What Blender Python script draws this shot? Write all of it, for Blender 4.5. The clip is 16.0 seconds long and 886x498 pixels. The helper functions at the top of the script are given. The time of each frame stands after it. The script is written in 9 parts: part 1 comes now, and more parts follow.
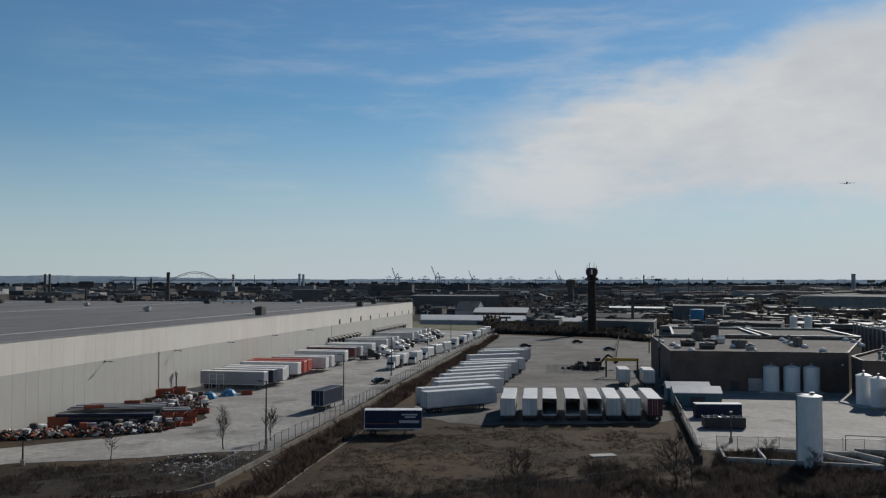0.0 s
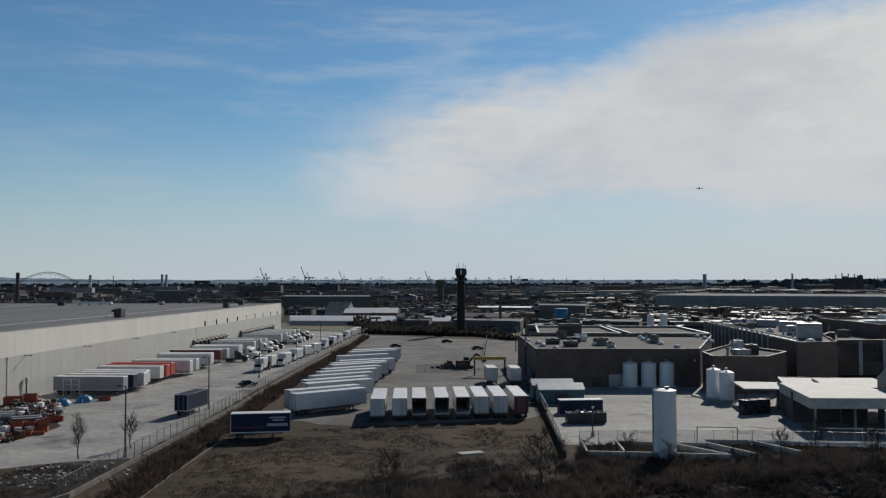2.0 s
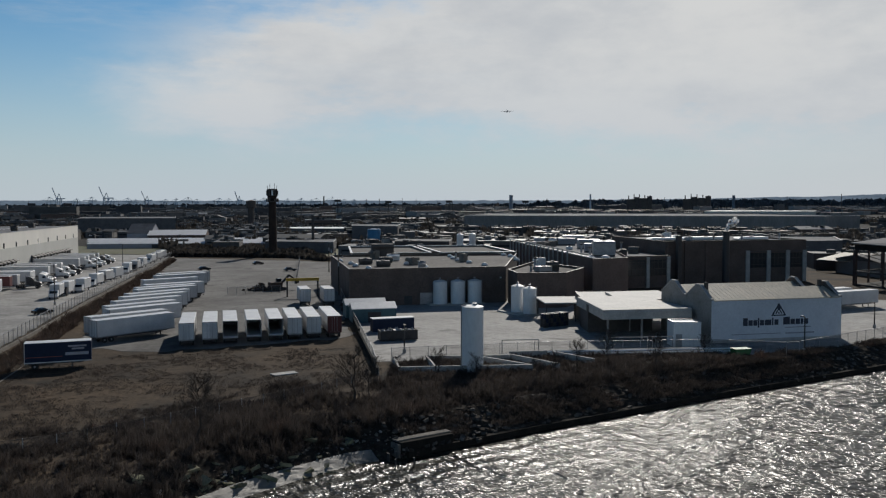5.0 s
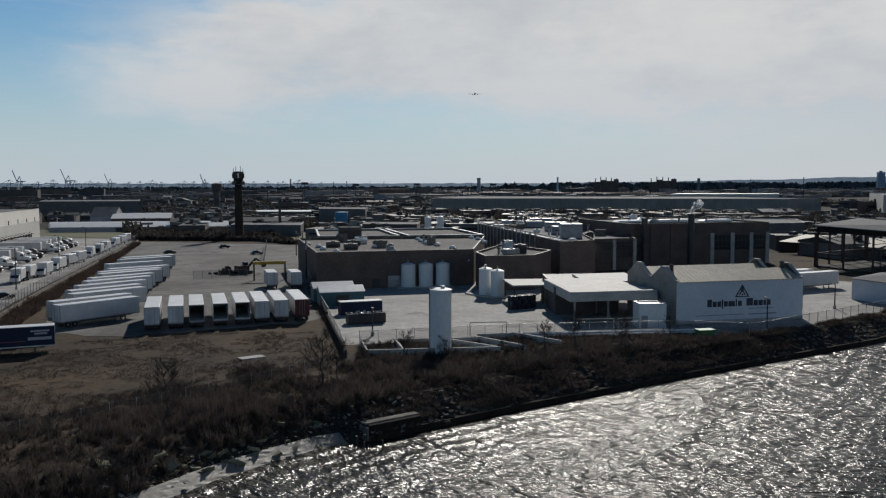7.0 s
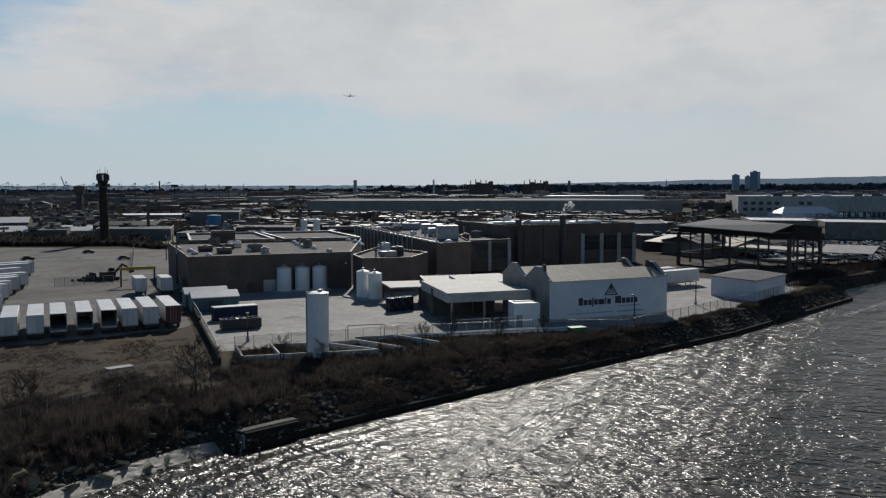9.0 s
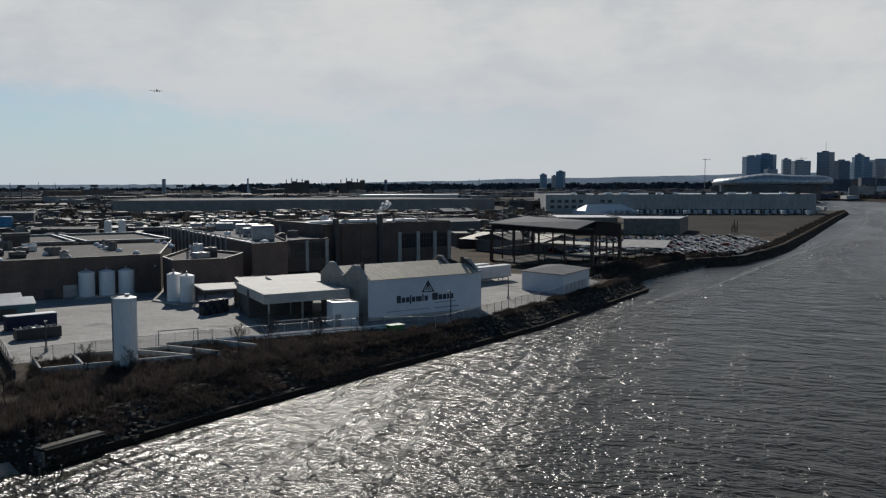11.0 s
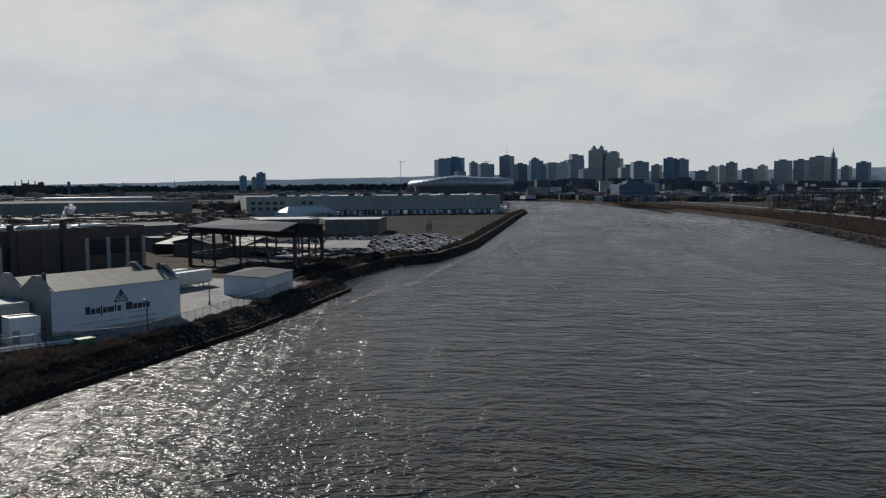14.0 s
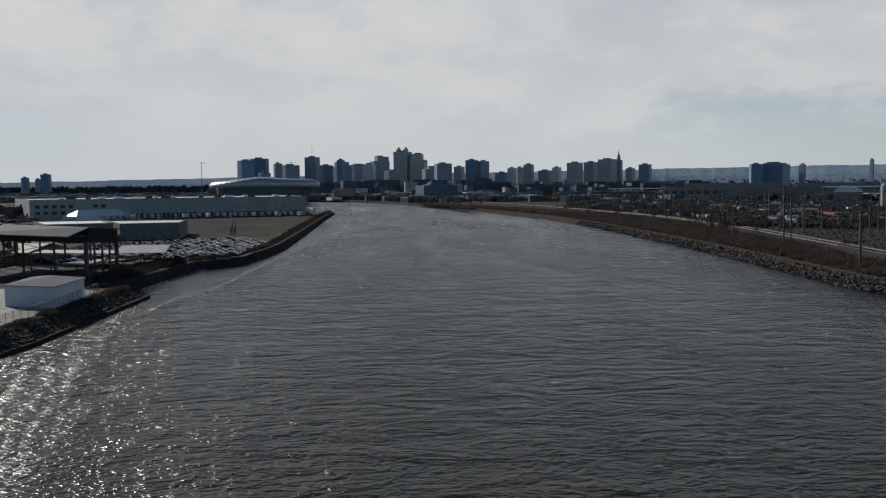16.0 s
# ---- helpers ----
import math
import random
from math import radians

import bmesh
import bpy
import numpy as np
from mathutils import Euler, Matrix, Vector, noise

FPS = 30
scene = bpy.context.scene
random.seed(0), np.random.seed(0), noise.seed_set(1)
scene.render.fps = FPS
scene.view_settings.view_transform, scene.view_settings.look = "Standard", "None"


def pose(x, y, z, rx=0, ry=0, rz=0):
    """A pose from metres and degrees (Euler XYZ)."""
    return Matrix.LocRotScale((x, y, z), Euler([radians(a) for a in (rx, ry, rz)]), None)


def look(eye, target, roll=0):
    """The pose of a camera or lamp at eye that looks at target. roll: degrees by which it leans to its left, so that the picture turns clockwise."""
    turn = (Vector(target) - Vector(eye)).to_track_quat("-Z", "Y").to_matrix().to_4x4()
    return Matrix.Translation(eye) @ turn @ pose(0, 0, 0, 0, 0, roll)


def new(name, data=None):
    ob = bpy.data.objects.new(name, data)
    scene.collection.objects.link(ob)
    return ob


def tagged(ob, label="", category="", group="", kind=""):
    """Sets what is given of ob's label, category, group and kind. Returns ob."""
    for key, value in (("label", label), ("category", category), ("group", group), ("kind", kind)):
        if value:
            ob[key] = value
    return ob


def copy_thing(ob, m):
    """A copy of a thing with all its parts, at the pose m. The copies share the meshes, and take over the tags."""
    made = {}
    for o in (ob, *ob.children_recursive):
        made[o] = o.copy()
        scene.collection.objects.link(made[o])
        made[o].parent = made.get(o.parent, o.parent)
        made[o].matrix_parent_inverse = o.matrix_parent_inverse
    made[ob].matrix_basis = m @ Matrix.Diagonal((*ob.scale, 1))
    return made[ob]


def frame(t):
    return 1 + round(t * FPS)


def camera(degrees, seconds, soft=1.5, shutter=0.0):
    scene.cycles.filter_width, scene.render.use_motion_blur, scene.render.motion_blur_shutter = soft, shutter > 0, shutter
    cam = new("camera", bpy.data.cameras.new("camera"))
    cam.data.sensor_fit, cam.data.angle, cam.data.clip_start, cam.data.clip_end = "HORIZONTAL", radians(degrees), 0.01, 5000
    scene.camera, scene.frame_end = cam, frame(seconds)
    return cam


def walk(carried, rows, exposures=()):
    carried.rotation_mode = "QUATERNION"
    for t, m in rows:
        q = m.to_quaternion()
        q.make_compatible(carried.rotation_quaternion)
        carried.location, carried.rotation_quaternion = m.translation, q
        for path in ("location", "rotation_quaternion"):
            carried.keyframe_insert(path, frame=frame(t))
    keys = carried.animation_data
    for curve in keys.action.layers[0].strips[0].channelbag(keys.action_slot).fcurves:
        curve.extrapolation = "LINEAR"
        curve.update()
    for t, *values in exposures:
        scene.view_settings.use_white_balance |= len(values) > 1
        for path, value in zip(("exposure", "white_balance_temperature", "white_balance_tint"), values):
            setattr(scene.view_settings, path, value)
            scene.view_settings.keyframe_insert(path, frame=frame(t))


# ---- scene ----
# ---- camera: a hovering drone that turns to its right, 25 m above the yards ----
# seconds, tilt, roll, heading (degrees)
PATH = [
    (0.0, 92.15, -0.03, 0.00),
    (0.5, 92.15, -0.00, -2.07),
    (1.0, 92.16, 0.02, -4.27),
    (1.5, 92.16, 0.04, -6.33),
    (2.0, 92.17, 0.06, -8.52),
    (2.5, 92.17, 0.07, -10.54),
    (3.0, 92.18, 0.08, -12.72),
    (3.5, 91.38, 0.09, -14.75),
    (4.0, 89.75, 0.10, -16.93),
    (4.5, 88.20, 0.11, -18.93),
    (4.7, 87.59, 0.11, -19.77),
    (6.8, 85.80, 0.12, -22.71),
    (7.0, 85.80, 0.12, -22.91),
    (7.5, 85.79, 0.13, -24.40),
    (8.0, 85.78, 0.13, -26.56),
    (8.2, 85.85, 0.13, -27.39),
    (10.3, 85.81, 0.17, -38.35),
    (10.5, 85.83, 0.17, -39.66),
    (11.0, 85.83, 0.18, -43.01),
    (11.5, 85.83, 0.20, -46.14),
    (12.0, 85.86, 0.22, -49.51),
    (12.5, 85.86, 0.24, -52.65),
    (13.0, 85.86, 0.27, -56.00),
    (13.5, 85.87, 0.30, -59.12),
    (14.0, 85.86, 0.34, -62.48),
    (14.5, 85.87, 0.38, -65.61),
    (15.0, 85.86, 0.42, -68.96),
    (15.5, 85.86, 0.47, -72.07),
    (16.0, 85.85, 0.52, -75.17),
]
EYE = (0.0, 0.0, 25.3)
cam = camera(54.0, 16.0, soft=1.25)
walk(cam, [(t, pose(*EYE, a, b, c)) for t, a, b, c in PATH])

# ---- light: a low sun ahead to the right, blue sky with a broad bank of cloud ----
SUN_AZ, SUN_EL = 31.5, 29.0
world = bpy.data.worlds.new("sky")
scene.world = world
world.use_nodes = True
wn, wl = world.node_tree.nodes, world.node_tree.links
wn.clear()


def wnode(kind, **props):
    n = wn.new(kind)
    for k, v in props.items():
        if k == "operation":
            n.operation = v
        elif k == "vals":
            for i, x in v.items():
                n.inputs[i].default_value = x
    return n


def wmath(op, a, b=None, c=None):
    n = wn.new("ShaderNodeMath")
    n.operation = op
    for i, x in enumerate((a, b, c)):
        if x is None:
            continue
        if isinstance(x, (int, float)):
            n.inputs[i].default_value = x
        else:
            wl.new(x, n.inputs[i])
    return n.outputs[0]


def wstep(x, lo, hi):
    n = wn.new("ShaderNodeMapRange")
    n.interpolation_type = "SMOOTHSTEP"
    wl.new(x, n.inputs["Value"])
    for k, v in (("From Min", lo), ("From Max", hi)):
        if isinstance(v, (int, float)):
            n.inputs[k].default_value = v
        else:
            wl.new(v, n.inputs[k])
    return n.outputs["Result"]


def wnoise(vec, scale, detail, rough, stretch=(1, 1, 1), offset=(0, 0, 0)):
    m = wn.new("ShaderNodeMapping")
    m.inputs["Scale"].default_value = stretch
    m.inputs["Location"].default_value = offset
    wl.new(vec, m.inputs["Vector"])
    n = wn.new("ShaderNodeTexNoise")
    n.inputs["Scale"].default_value, n.inputs["Detail"].default_value, n.inputs["Roughness"].default_value = scale, detail, rough
    wl.new(m.outputs[0], n.inputs["Vector"])
    return n.outputs["Fac"]


sky = wn.new("ShaderNodeTexSky")
sky.sky_type = "NISHITA"
sky.sun_disc = False
sky.sun_elevation, sky.sun_rotation = radians(SUN_EL), radians(SUN_AZ)
sky.altitude, sky.air_density, sky.dust_density, sky.ozone_density = 20, 1.1, 0.15, 3.0
tc = wn.new("ShaderNodeTexCoord")
way = tc.outputs["Generated"]
sep = wn.new("ShaderNodeSeparateXYZ")
wl.new(way, sep.inputs[0])
az_deg = wmath("MULTIPLY", wmath("ARCTAN2", sep.outputs[0], sep.outputs[1]), 57.2958)
el_deg = wmath("MULTIPLY", wmath("ARCSINE", sep.outputs[2]), 57.2958)
big = wnoise(way, 5.0, 7, 0.55, (1, 1, 2.2), (0.3, 0.1, 0.7))
fine = wnoise(way, 16.0, 8, 0.6, (1, 1, 2.6), (1.7, 0.4, 0.0))
ragged = wmath("ADD", wmath("MULTIPLY", wmath("SUBTRACT", big, 0.5), 16.0), wmath("MULTIPLY", wmath("SUBTRACT", fine, 0.5), 7.0))
el_r = wmath("ADD", el_deg, wmath("MULTIPLY", ragged, 0.55))
az_r = wmath("ADD", az_deg, ragged)
# the bank's upper edge climbs to the right, its lower edge lies a few degrees above the land
top_edge = wmath("ADD", wmath("MULTIPLY", wmath("MINIMUM", az_deg, 34.0), 0.20), 10.1)
above = wmath("SUBTRACT", el_r, top_edge)
bank = wmath("MULTIPLY", wmath("MULTIPLY", wstep(az_r, -4.0, 11.0), wstep(el_r, 2.8, 7.0)), wmath("SUBTRACT", 1.0, wstep(above, -2.0, 2.2)))
veil = wmath("MULTIPLY", wmath("MULTIPLY", wmath("SUBTRACT", wstep(az_deg, 22.0, 62.0), wmath("MULTIPLY", wstep(az_deg, 62.0, 112.0), 0.8)), wstep(el_r, -7.0, 3.5)), wmath("SUBTRACT", 1.0, wmath("MULTIPLY", wstep(el_deg, 11.5, 19.0), 0.96)))
wisps = wmath("MULTIPLY", wmath("MULTIPLY", wmath("MULTIPLY", wstep(az_deg, -34.0, 4.0), wstep(wnoise(way, 4.5, 7, 0.62, (1, 1, 6.5), (0.2, 2.4, 0.1)), 0.46, 0.74)), 0.30), wmath("MULTIPLY", wstep(el_deg, 1.0, 6.0), wmath("SUBTRACT", 1.0, wstep(el_deg, 16.0, 30.0))))
cover = wmath("MINIMUM", wmath("ADD", wmath("ADD", wmath("MULTIPLY", bank, 0.95), wmath("MULTIPLY", veil, 0.92)), wisps), 0.97)
cover = wmath("MULTIPLY", cover, wmath("SUBTRACT", 1.0, wmath("MULTIPLY", wmath("MULTIPLY", wstep(az_deg, 60.0, 108.0), wstep(el_deg, 8.5, 18.0)), 0.8)))
shade = wn.new("ShaderNodeMix")
shade.data_type = "RGBA"
wl.new(wstep(wmath("ADD", big, wmath("MULTIPLY", wmath("SUBTRACT", fine, 0.5), 0.35)), 0.28, 0.66), shade.inputs["Factor"])
shade.inputs["A"].default_value, shade.inputs["B"].default_value = (7.1, 7.35, 7.65, 1), (8.9, 8.9, 8.8, 1)
mixed = wn.new("ShaderNodeMix")
mixed.data_type = "RGBA"
wl.new(cover, mixed.inputs["Factor"])
deep = wn.new("ShaderNodeMix")
deep.data_type, deep.blend_type = "RGBA", "MULTIPLY"
deep.inputs["Factor"].default_value = 1.0
deep.inputs["B"].default_value = (0.55, 0.79, 0.925, 1)
wl.new(sky.outputs[0], deep.inputs["A"])
# the clear sky deepens towards the zenith
zen = wn.new("ShaderNodeMix")
zen.data_type, zen.blend_type = "RGBA", "MULTIPLY"
wl.new(wstep(el_deg, 14.0, 44.0), zen.inputs["Factor"])
wl.new(deep.outputs["Result"], zen.inputs["A"])
zen.inputs["B"].default_value = (0.36, 0.36, 0.38, 1)
wl.new(zen.outputs["Result"], mixed.inputs["A"])
wl.new(shade.outputs["Result"], mixed.inputs["B"])
# pale haze low over the land
hazy = wn.new("ShaderNodeMix")
hazy.data_type = "RGBA"
wl.new(wmath("MULTIPLY", wmath("SUBTRACT", 1.0, wstep(el_deg, -2.0, 12.0)), wmath("ADD", 0.72, wmath("SUBTRACT", wmath("MULTIPLY", wstep(az_deg, -30.0, 6.0), 0.28), wmath("MULTIPLY", wstep(az_deg, 68.0, 108.0), 0.34)))), hazy.inputs["Factor"])
wl.new(mixed.outputs["Result"], hazy.inputs["A"])
low_air = wn.new("ShaderNodeMix")
low_air.data_type = "RGBA"
wl.new(wstep(az_deg, 5.0, 72.0), low_air.inputs["Factor"])
low_air.inputs["A"].default_value, low_air.inputs["B"].default_value = (6.5, 7.3, 8.25, 1), (7.6, 7.9, 8.25, 1)
wl.new(low_air.outputs["Result"], hazy.inputs["B"])
bg = wn.new("ShaderNodeBackground")
bg.inputs["Strength"].default_value = 0.10
wl.new(hazy.outputs["Result"], bg.inputs["Color"])
wout = wn.new("ShaderNodeOutputWorld")
wl.new(bg.outputs[0], wout.inputs["Surface"])

sun = new("sun", bpy.data.lights.new("sun", "SUN"))
sun.data.energy, sun.data.angle, sun.data.color = 4.7, radians(0.55), (1.0, 0.95, 0.87)
saz, sel = radians(SUN_AZ), radians(SUN_EL)
toward = Vector((math.sin(saz) * math.cos(sel), math.cos(saz) * math.cos(sel), math.sin(sel)))
sun.matrix_world = look(toward * 400, (0, 0, 0))
tagged(sun, "low winter sun", "sun", kind="structure")
scene.view_settings.exposure = -0.45

# ---- materials ----
def surf(name, c1, c2, scale=1.0, rough=0.7, bump=0.0, metal=0.0, fleck=None, fleck_at=0.62, fleck_scale=None, stretch=(1, 1, 1), vary=0.0, island=0.0, rough2=None, spec=None, bump_scale=6.0, grain=0.25, mottle=0.0):
    """Two colours in soft patches with finer grain, optional flecks of a third, and fine relief."""
    m = bpy.data.materials.new(name)
    m.use_nodes = True
    N, L = m.node_tree.nodes, m.node_tree.links
    b = N["Principled BSDF"]
    geo = N.new("ShaderNodeNewGeometry")
    mp = N.new("ShaderNodeMapping")
    mp.inputs["Scale"].default_value = stretch
    L.new(geo.outputs["Position"], mp.inputs["Vector"])

    def noise_at(s, detail, r=0.55):
        n = N.new("ShaderNodeTexNoise")
        n.inputs["Scale"].default_value, n.inputs["Detail"].default_value, n.inputs["Roughness"].default_value = s, detail, r
        L.new(mp.outputs[0], n.inputs["Vector"])
        return n.outputs["Fac"]

    def ranged(x, lo, hi, a=0.0, c=1.0):
        n = N.new("ShaderNodeMapRange")
        L.new(x, n.inputs["Value"])
        for k, v in zip(("From Min", "From Max", "To Min", "To Max"), (lo, hi, a, c)):
            n.inputs[k].default_value = v
        return n.outputs["Result"]

    def mix(f, a, c, blend="MIX"):
        n = N.new("ShaderNodeMix")
        n.data_type, n.blend_type = "RGBA", blend
        for key, v in (("Factor", f), ("A", a), ("B", c)):
            if isinstance(v, (int, float)):
                n.inputs[key].default_value = v
            elif isinstance(v, tuple):
                n.inputs[key].default_value = (*v, 1)
            else:
                L.new(v, n.inputs[key])
        return n.outputs["Result"]

    large = noise_at(scale, 9, 0.62)
    small = noise_at(scale * 9, 6, 0.65)
    col = mix(ranged(large, 0.36, 0.64), c1, c2)
    shade_ = ranged(small, 0.25, 0.75, 1 - grain, 1 + grain)
    if mottle:
        n_ = N.new("ShaderNodeMath")
        n_.operation = "MULTIPLY"
        L.new(shade_, n_.inputs[0])
        L.new(ranged(noise_at(1.1, 6, 0.7), 0.3, 0.7, 1 - mottle, 1 + mottle), n_.inputs[1])
        shade_ = n_.outputs[0]
    gr = N.new("ShaderNodeCombineColor")
    for i in range(3):
        L.new(shade_, gr.inputs[i])
    col = mix(1.0, col, gr.outputs[0], "MULTIPLY")
    if fleck:
        fl = noise_at(fleck_scale or scale * 4, 6, 0.65)
        col = mix(ranged(fl, fleck_at - 0.02, fleck_at + 0.10), col, fleck)
    for amount, kind in ((vary, "ob"), (island, "isl")):
        if amount:
            if kind == "ob":
                src = N.new("ShaderNodeObjectInfo").outputs["Random"]
            else:
                src = geo.outputs["Random Per Island"]
            f = ranged(src, 0, 1, 1 - amount, 1 + amount)
            cc = N.new("ShaderNodeCombineColor")
            for i in range(3):
                L.new(f, cc.inputs[i])
            col = mix(1.0, col, cc.outputs[0], "MULTIPLY")
    L.new(col, b.inputs["Base Color"])
    L.new(ranged(small, 0.3, 0.7, rough, rough2 if rough2 is not None else min(1.0, rough + 0.12)), b.inputs["Roughness"])
    b.inputs["Metallic"].default_value = metal
    if spec is not None:
        b.inputs["Specular IOR Level"].default_value = spec
    if bump:
        bn = N.new("ShaderNodeBump")
        bn.inputs["Strength"].default_value, bn.inputs["Distance"].default_value = 0.6, bump
        L.new(noise_at(bump_scale, 5, 0.6), bn.inputs["Height"])
        L.new(bn.outputs[0], b.inputs["Normal"])
    return m


def palette(name, colours, rough=0.7, grain=0.3, per="isl"):
    """One of several flat coats, drawn by lot for each piece, with dirt over it."""
    m = bpy.data.materials.new(name)
    m.use_nodes = True
    N, L = m.node_tree.nodes, m.node_tree.links
    b = N["Principled BSDF"]
    geo = N.new("ShaderNodeNewGeometry")
    src = geo.outputs["Random Per Island"] if per == "isl" else N.new("ShaderNodeObjectInfo").outputs["Random"]
    r = N.new("ShaderNodeValToRGB")
    r.color_ramp.interpolation = "CONSTANT"
    while len(r.color_ramp.elements) < len(colours):
        r.color_ramp.elements.new(0.5)
    for i, c in enumerate(colours):
        r.color_ramp.elements[i].position, r.color_ramp.elements[i].color = i / len(colours), (*c, 1)
    L.new(src, r.inputs[0])
    n = N.new("ShaderNodeTexNoise")
    n.inputs["Scale"].default_value, n.inputs["Detail"].default_value = grain, 6
    L.new(geo.outputs["Position"], n.inputs["Vector"])
    g = N.new("ShaderNodeMapRange")
    L.new(n.outputs["Fac"], g.inputs["Value"])
    g.inputs["From Min"].default_value, g.inputs["From Max"].default_value = 0.3, 0.7
    g.inputs["To Min"].default_value, g.inputs["To Max"].default_value = 0.72, 1.15
    cc = N.new("ShaderNodeCombineColor")
    for i in range(3):
        L.new(g.outputs[0], cc.inputs[i])
    x = N.new("ShaderNodeMix")
    x.data_type, x.blend_type = "RGBA", "MULTIPLY"
    x.inputs["Factor"].default_value = 1
    L.new(r.outputs[0], x.inputs["A"])
    L.new(cc.outputs[0], x.inputs["B"])
    L.new(x.outputs["Result"], b.inputs["Base Color"])
    b.inputs["Roughness"].default_value = rough
    b.inputs["Specular IOR Level"].default_value = 0.15
    return m


def water_material(name="river_water", swell=1.0, rough=0.19, shore=1.0):
    """Wind waves in several lengths across one wind, gusty drifts, and wavelets running along the shore."""
    m = bpy.data.materials.new(name)
    m.use_nodes = True
    N, L = m.node_tree.nodes, m.node_tree.links
    b = N["Principled BSDF"]
    geo = N.new("ShaderNodeNewGeometry")

    def laid(az, across, alongside):
        """Coordinates stretched along crests that run at bearing az."""
        r_ = N.new("ShaderNodeMapping")
        r_.inputs["Rotation"].default_value = (0, 0, radians(az))
        L.new(geo.outputs["Position"], r_.inputs["Vector"])
        q_ = N.new("ShaderNodeMapping")
        q_.inputs["Scale"].default_value = (across, alongside, 1)
        L.new(r_.outputs[0], q_.inputs["Vector"])
        return q_.outputs[0]

    def noise_at(vec, s, d, r=0.5, dist=0.0):
        n = N.new("ShaderNodeTexNoise")
        n.inputs["Scale"].default_value, n.inputs["Detail"].default_value, n.inputs["Roughness"].default_value = s, d, r
        n.inputs["Distortion"].default_value = dist
        L.new(vec, n.inputs["Vector"])
        return n.outputs["Fac"]

    def mt(op, a, c=0.0, e=None):
        n = N.new("ShaderNodeMath")
        n.operation = op
        for i, x in enumerate((a, c, e)):
            if x is None:
                continue
            if isinstance(x, (int, float)):
                n.inputs[i].default_value = x
            else:
                L.new(x, n.inputs[i])
        return n.outputs[0]

    def ranged(x, lo, hi, a, c):
        n = N.new("ShaderNodeMapRange")
        L.new(x, n.inputs["Value"])
        for k, v in zip(("From Min", "From Max", "To Min", "To Max"), (lo, hi, a, c)):
            n.inputs[k].default_value = v
        return n.outputs["Result"]

    def ridged(x, sharp):
        """Rounded troughs between narrow crests."""
        return mt("POWER", mt("SUBTRACT", 1.0, mt("ABSOLUTE", mt("MULTIPLY", mt("SUBTRACT", x, 0.5), 2.4))), sharp)

    swell_ = noise_at(laid(-20, 1.0, 0.42), 0.055, 4, 0.55, 0.6)
    crest = ridged(noise_at(laid(-16, 1.0, 0.45), 0.17, 2, 0.5, 0.6), 1.5)
    wave = ridged(noise_at(laid(-26, 1.0, 0.58), 0.42, 2, 0.5, 0.6), 1.4)
    chop = noise_at(laid(-8, 1.0, 0.7), 2.0, 2, 0.5, 0.5)
    ripple = noise_at(laid(20, 1.0, 0.8), 5.0, 2, 0.5, 0.2)
    gust = noise_at(laid(70, 1.0, 0.22), 0.022, 5, 0.62, 1.0)
    cat = noise_at(laid(58, 1.0, 0.10), 0.16, 3, 0.6, 0.8)
    sx = N.new("ShaderNodeSeparateXYZ")
    L.new(geo.outputs["Position"], sx.inputs[0])
    # long waves build up away from the sheltered quay, short ones stand everywhere
    long_ = mt("MULTIPLY", mt("ADD", mt("MULTIPLY", swell_, 2.0), mt("ADD", mt("MULTIPLY", crest, 0.95), mt("MULTIPLY", wave, 0.08))), ranged(sx.outputs[0], 60, 230, 0.42, 1.0))
    short_ = mt("ADD", mt("MULTIPLY", wave, 0.27), mt("ADD", mt("MULTIPLY", chop, 0.28), mt("MULTIPLY", ripple, 0.04)))
    h = mt("MULTIPLY", mt("ADD", long_, short_), swell)
    h = mt("MULTIPLY", h, mt("MULTIPLY", ranged(gust, 0.3, 0.7, 0.65, 1.3), ranged(cat, 0.3, 0.7, 0.94, 1.06)))
    if shore:
        # distance out from the quay and from the beach, rounded where they meet
        def out_from(px, py, az):
            c_, s_ = math.cos(radians(az)), -math.sin(radians(az))
            return mt("ADD", mt("ADD", mt("MULTIPLY", sx.outputs[0], c_), mt("MULTIPLY", sx.outputs[1], s_)), -(px * c_ + py * s_))
        d_ = mt("SMOOTH_MIN", out_from(48.7, 95.0, 77.5), out_from(14.0, 82.5, 55.0), 9.0)
        d_ = mt("ADD", d_, mt("MULTIPLY", noise_at(laid(-15, 1.0, 1.0), 0.08, 2), 5.0))
        w_ = mt("POWER", mt("ABSOLUTE", mt("SINE", mt("MULTIPLY", d_, 1.15))), 2.5)
        near = mt("MULTIPLY", ranged(d_, 3.0, 24.0, 1.0, 0.0), ranged(sx.outputs[0], 60.0, 130.0, 1.0, 0.1))
        h = mt("ADD", h, mt("MULTIPLY", mt("MULTIPLY", w_, near), 0.16))
    bn = N.new("ShaderNodeBump")
    bn.inputs["Strength"].default_value, bn.inputs["Distance"].default_value = 1.0, 1.0
    L.new(h, bn.inputs["Height"])
    L.new(bn.outputs[0], b.inputs["Normal"])
    silt = N.new("ShaderNodeMix")
    silt.data_type = "RGBA"
    L.new(gust, silt.inputs["Factor"])
    silt.inputs["A"].default_value, silt.inputs["B"].default_value = (0.020, 0.021, 0.014, 1), (0.034, 0.030, 0.024, 1)
    L.new(silt.outputs["Result"], b.inputs["Base Color"])
    L.new(ranged(mt("ADD", gust, mt("MULTIPLY", cat, 0.4)), 0.5, 0.9, rough, rough + 0.10), b.inputs["Roughness"])
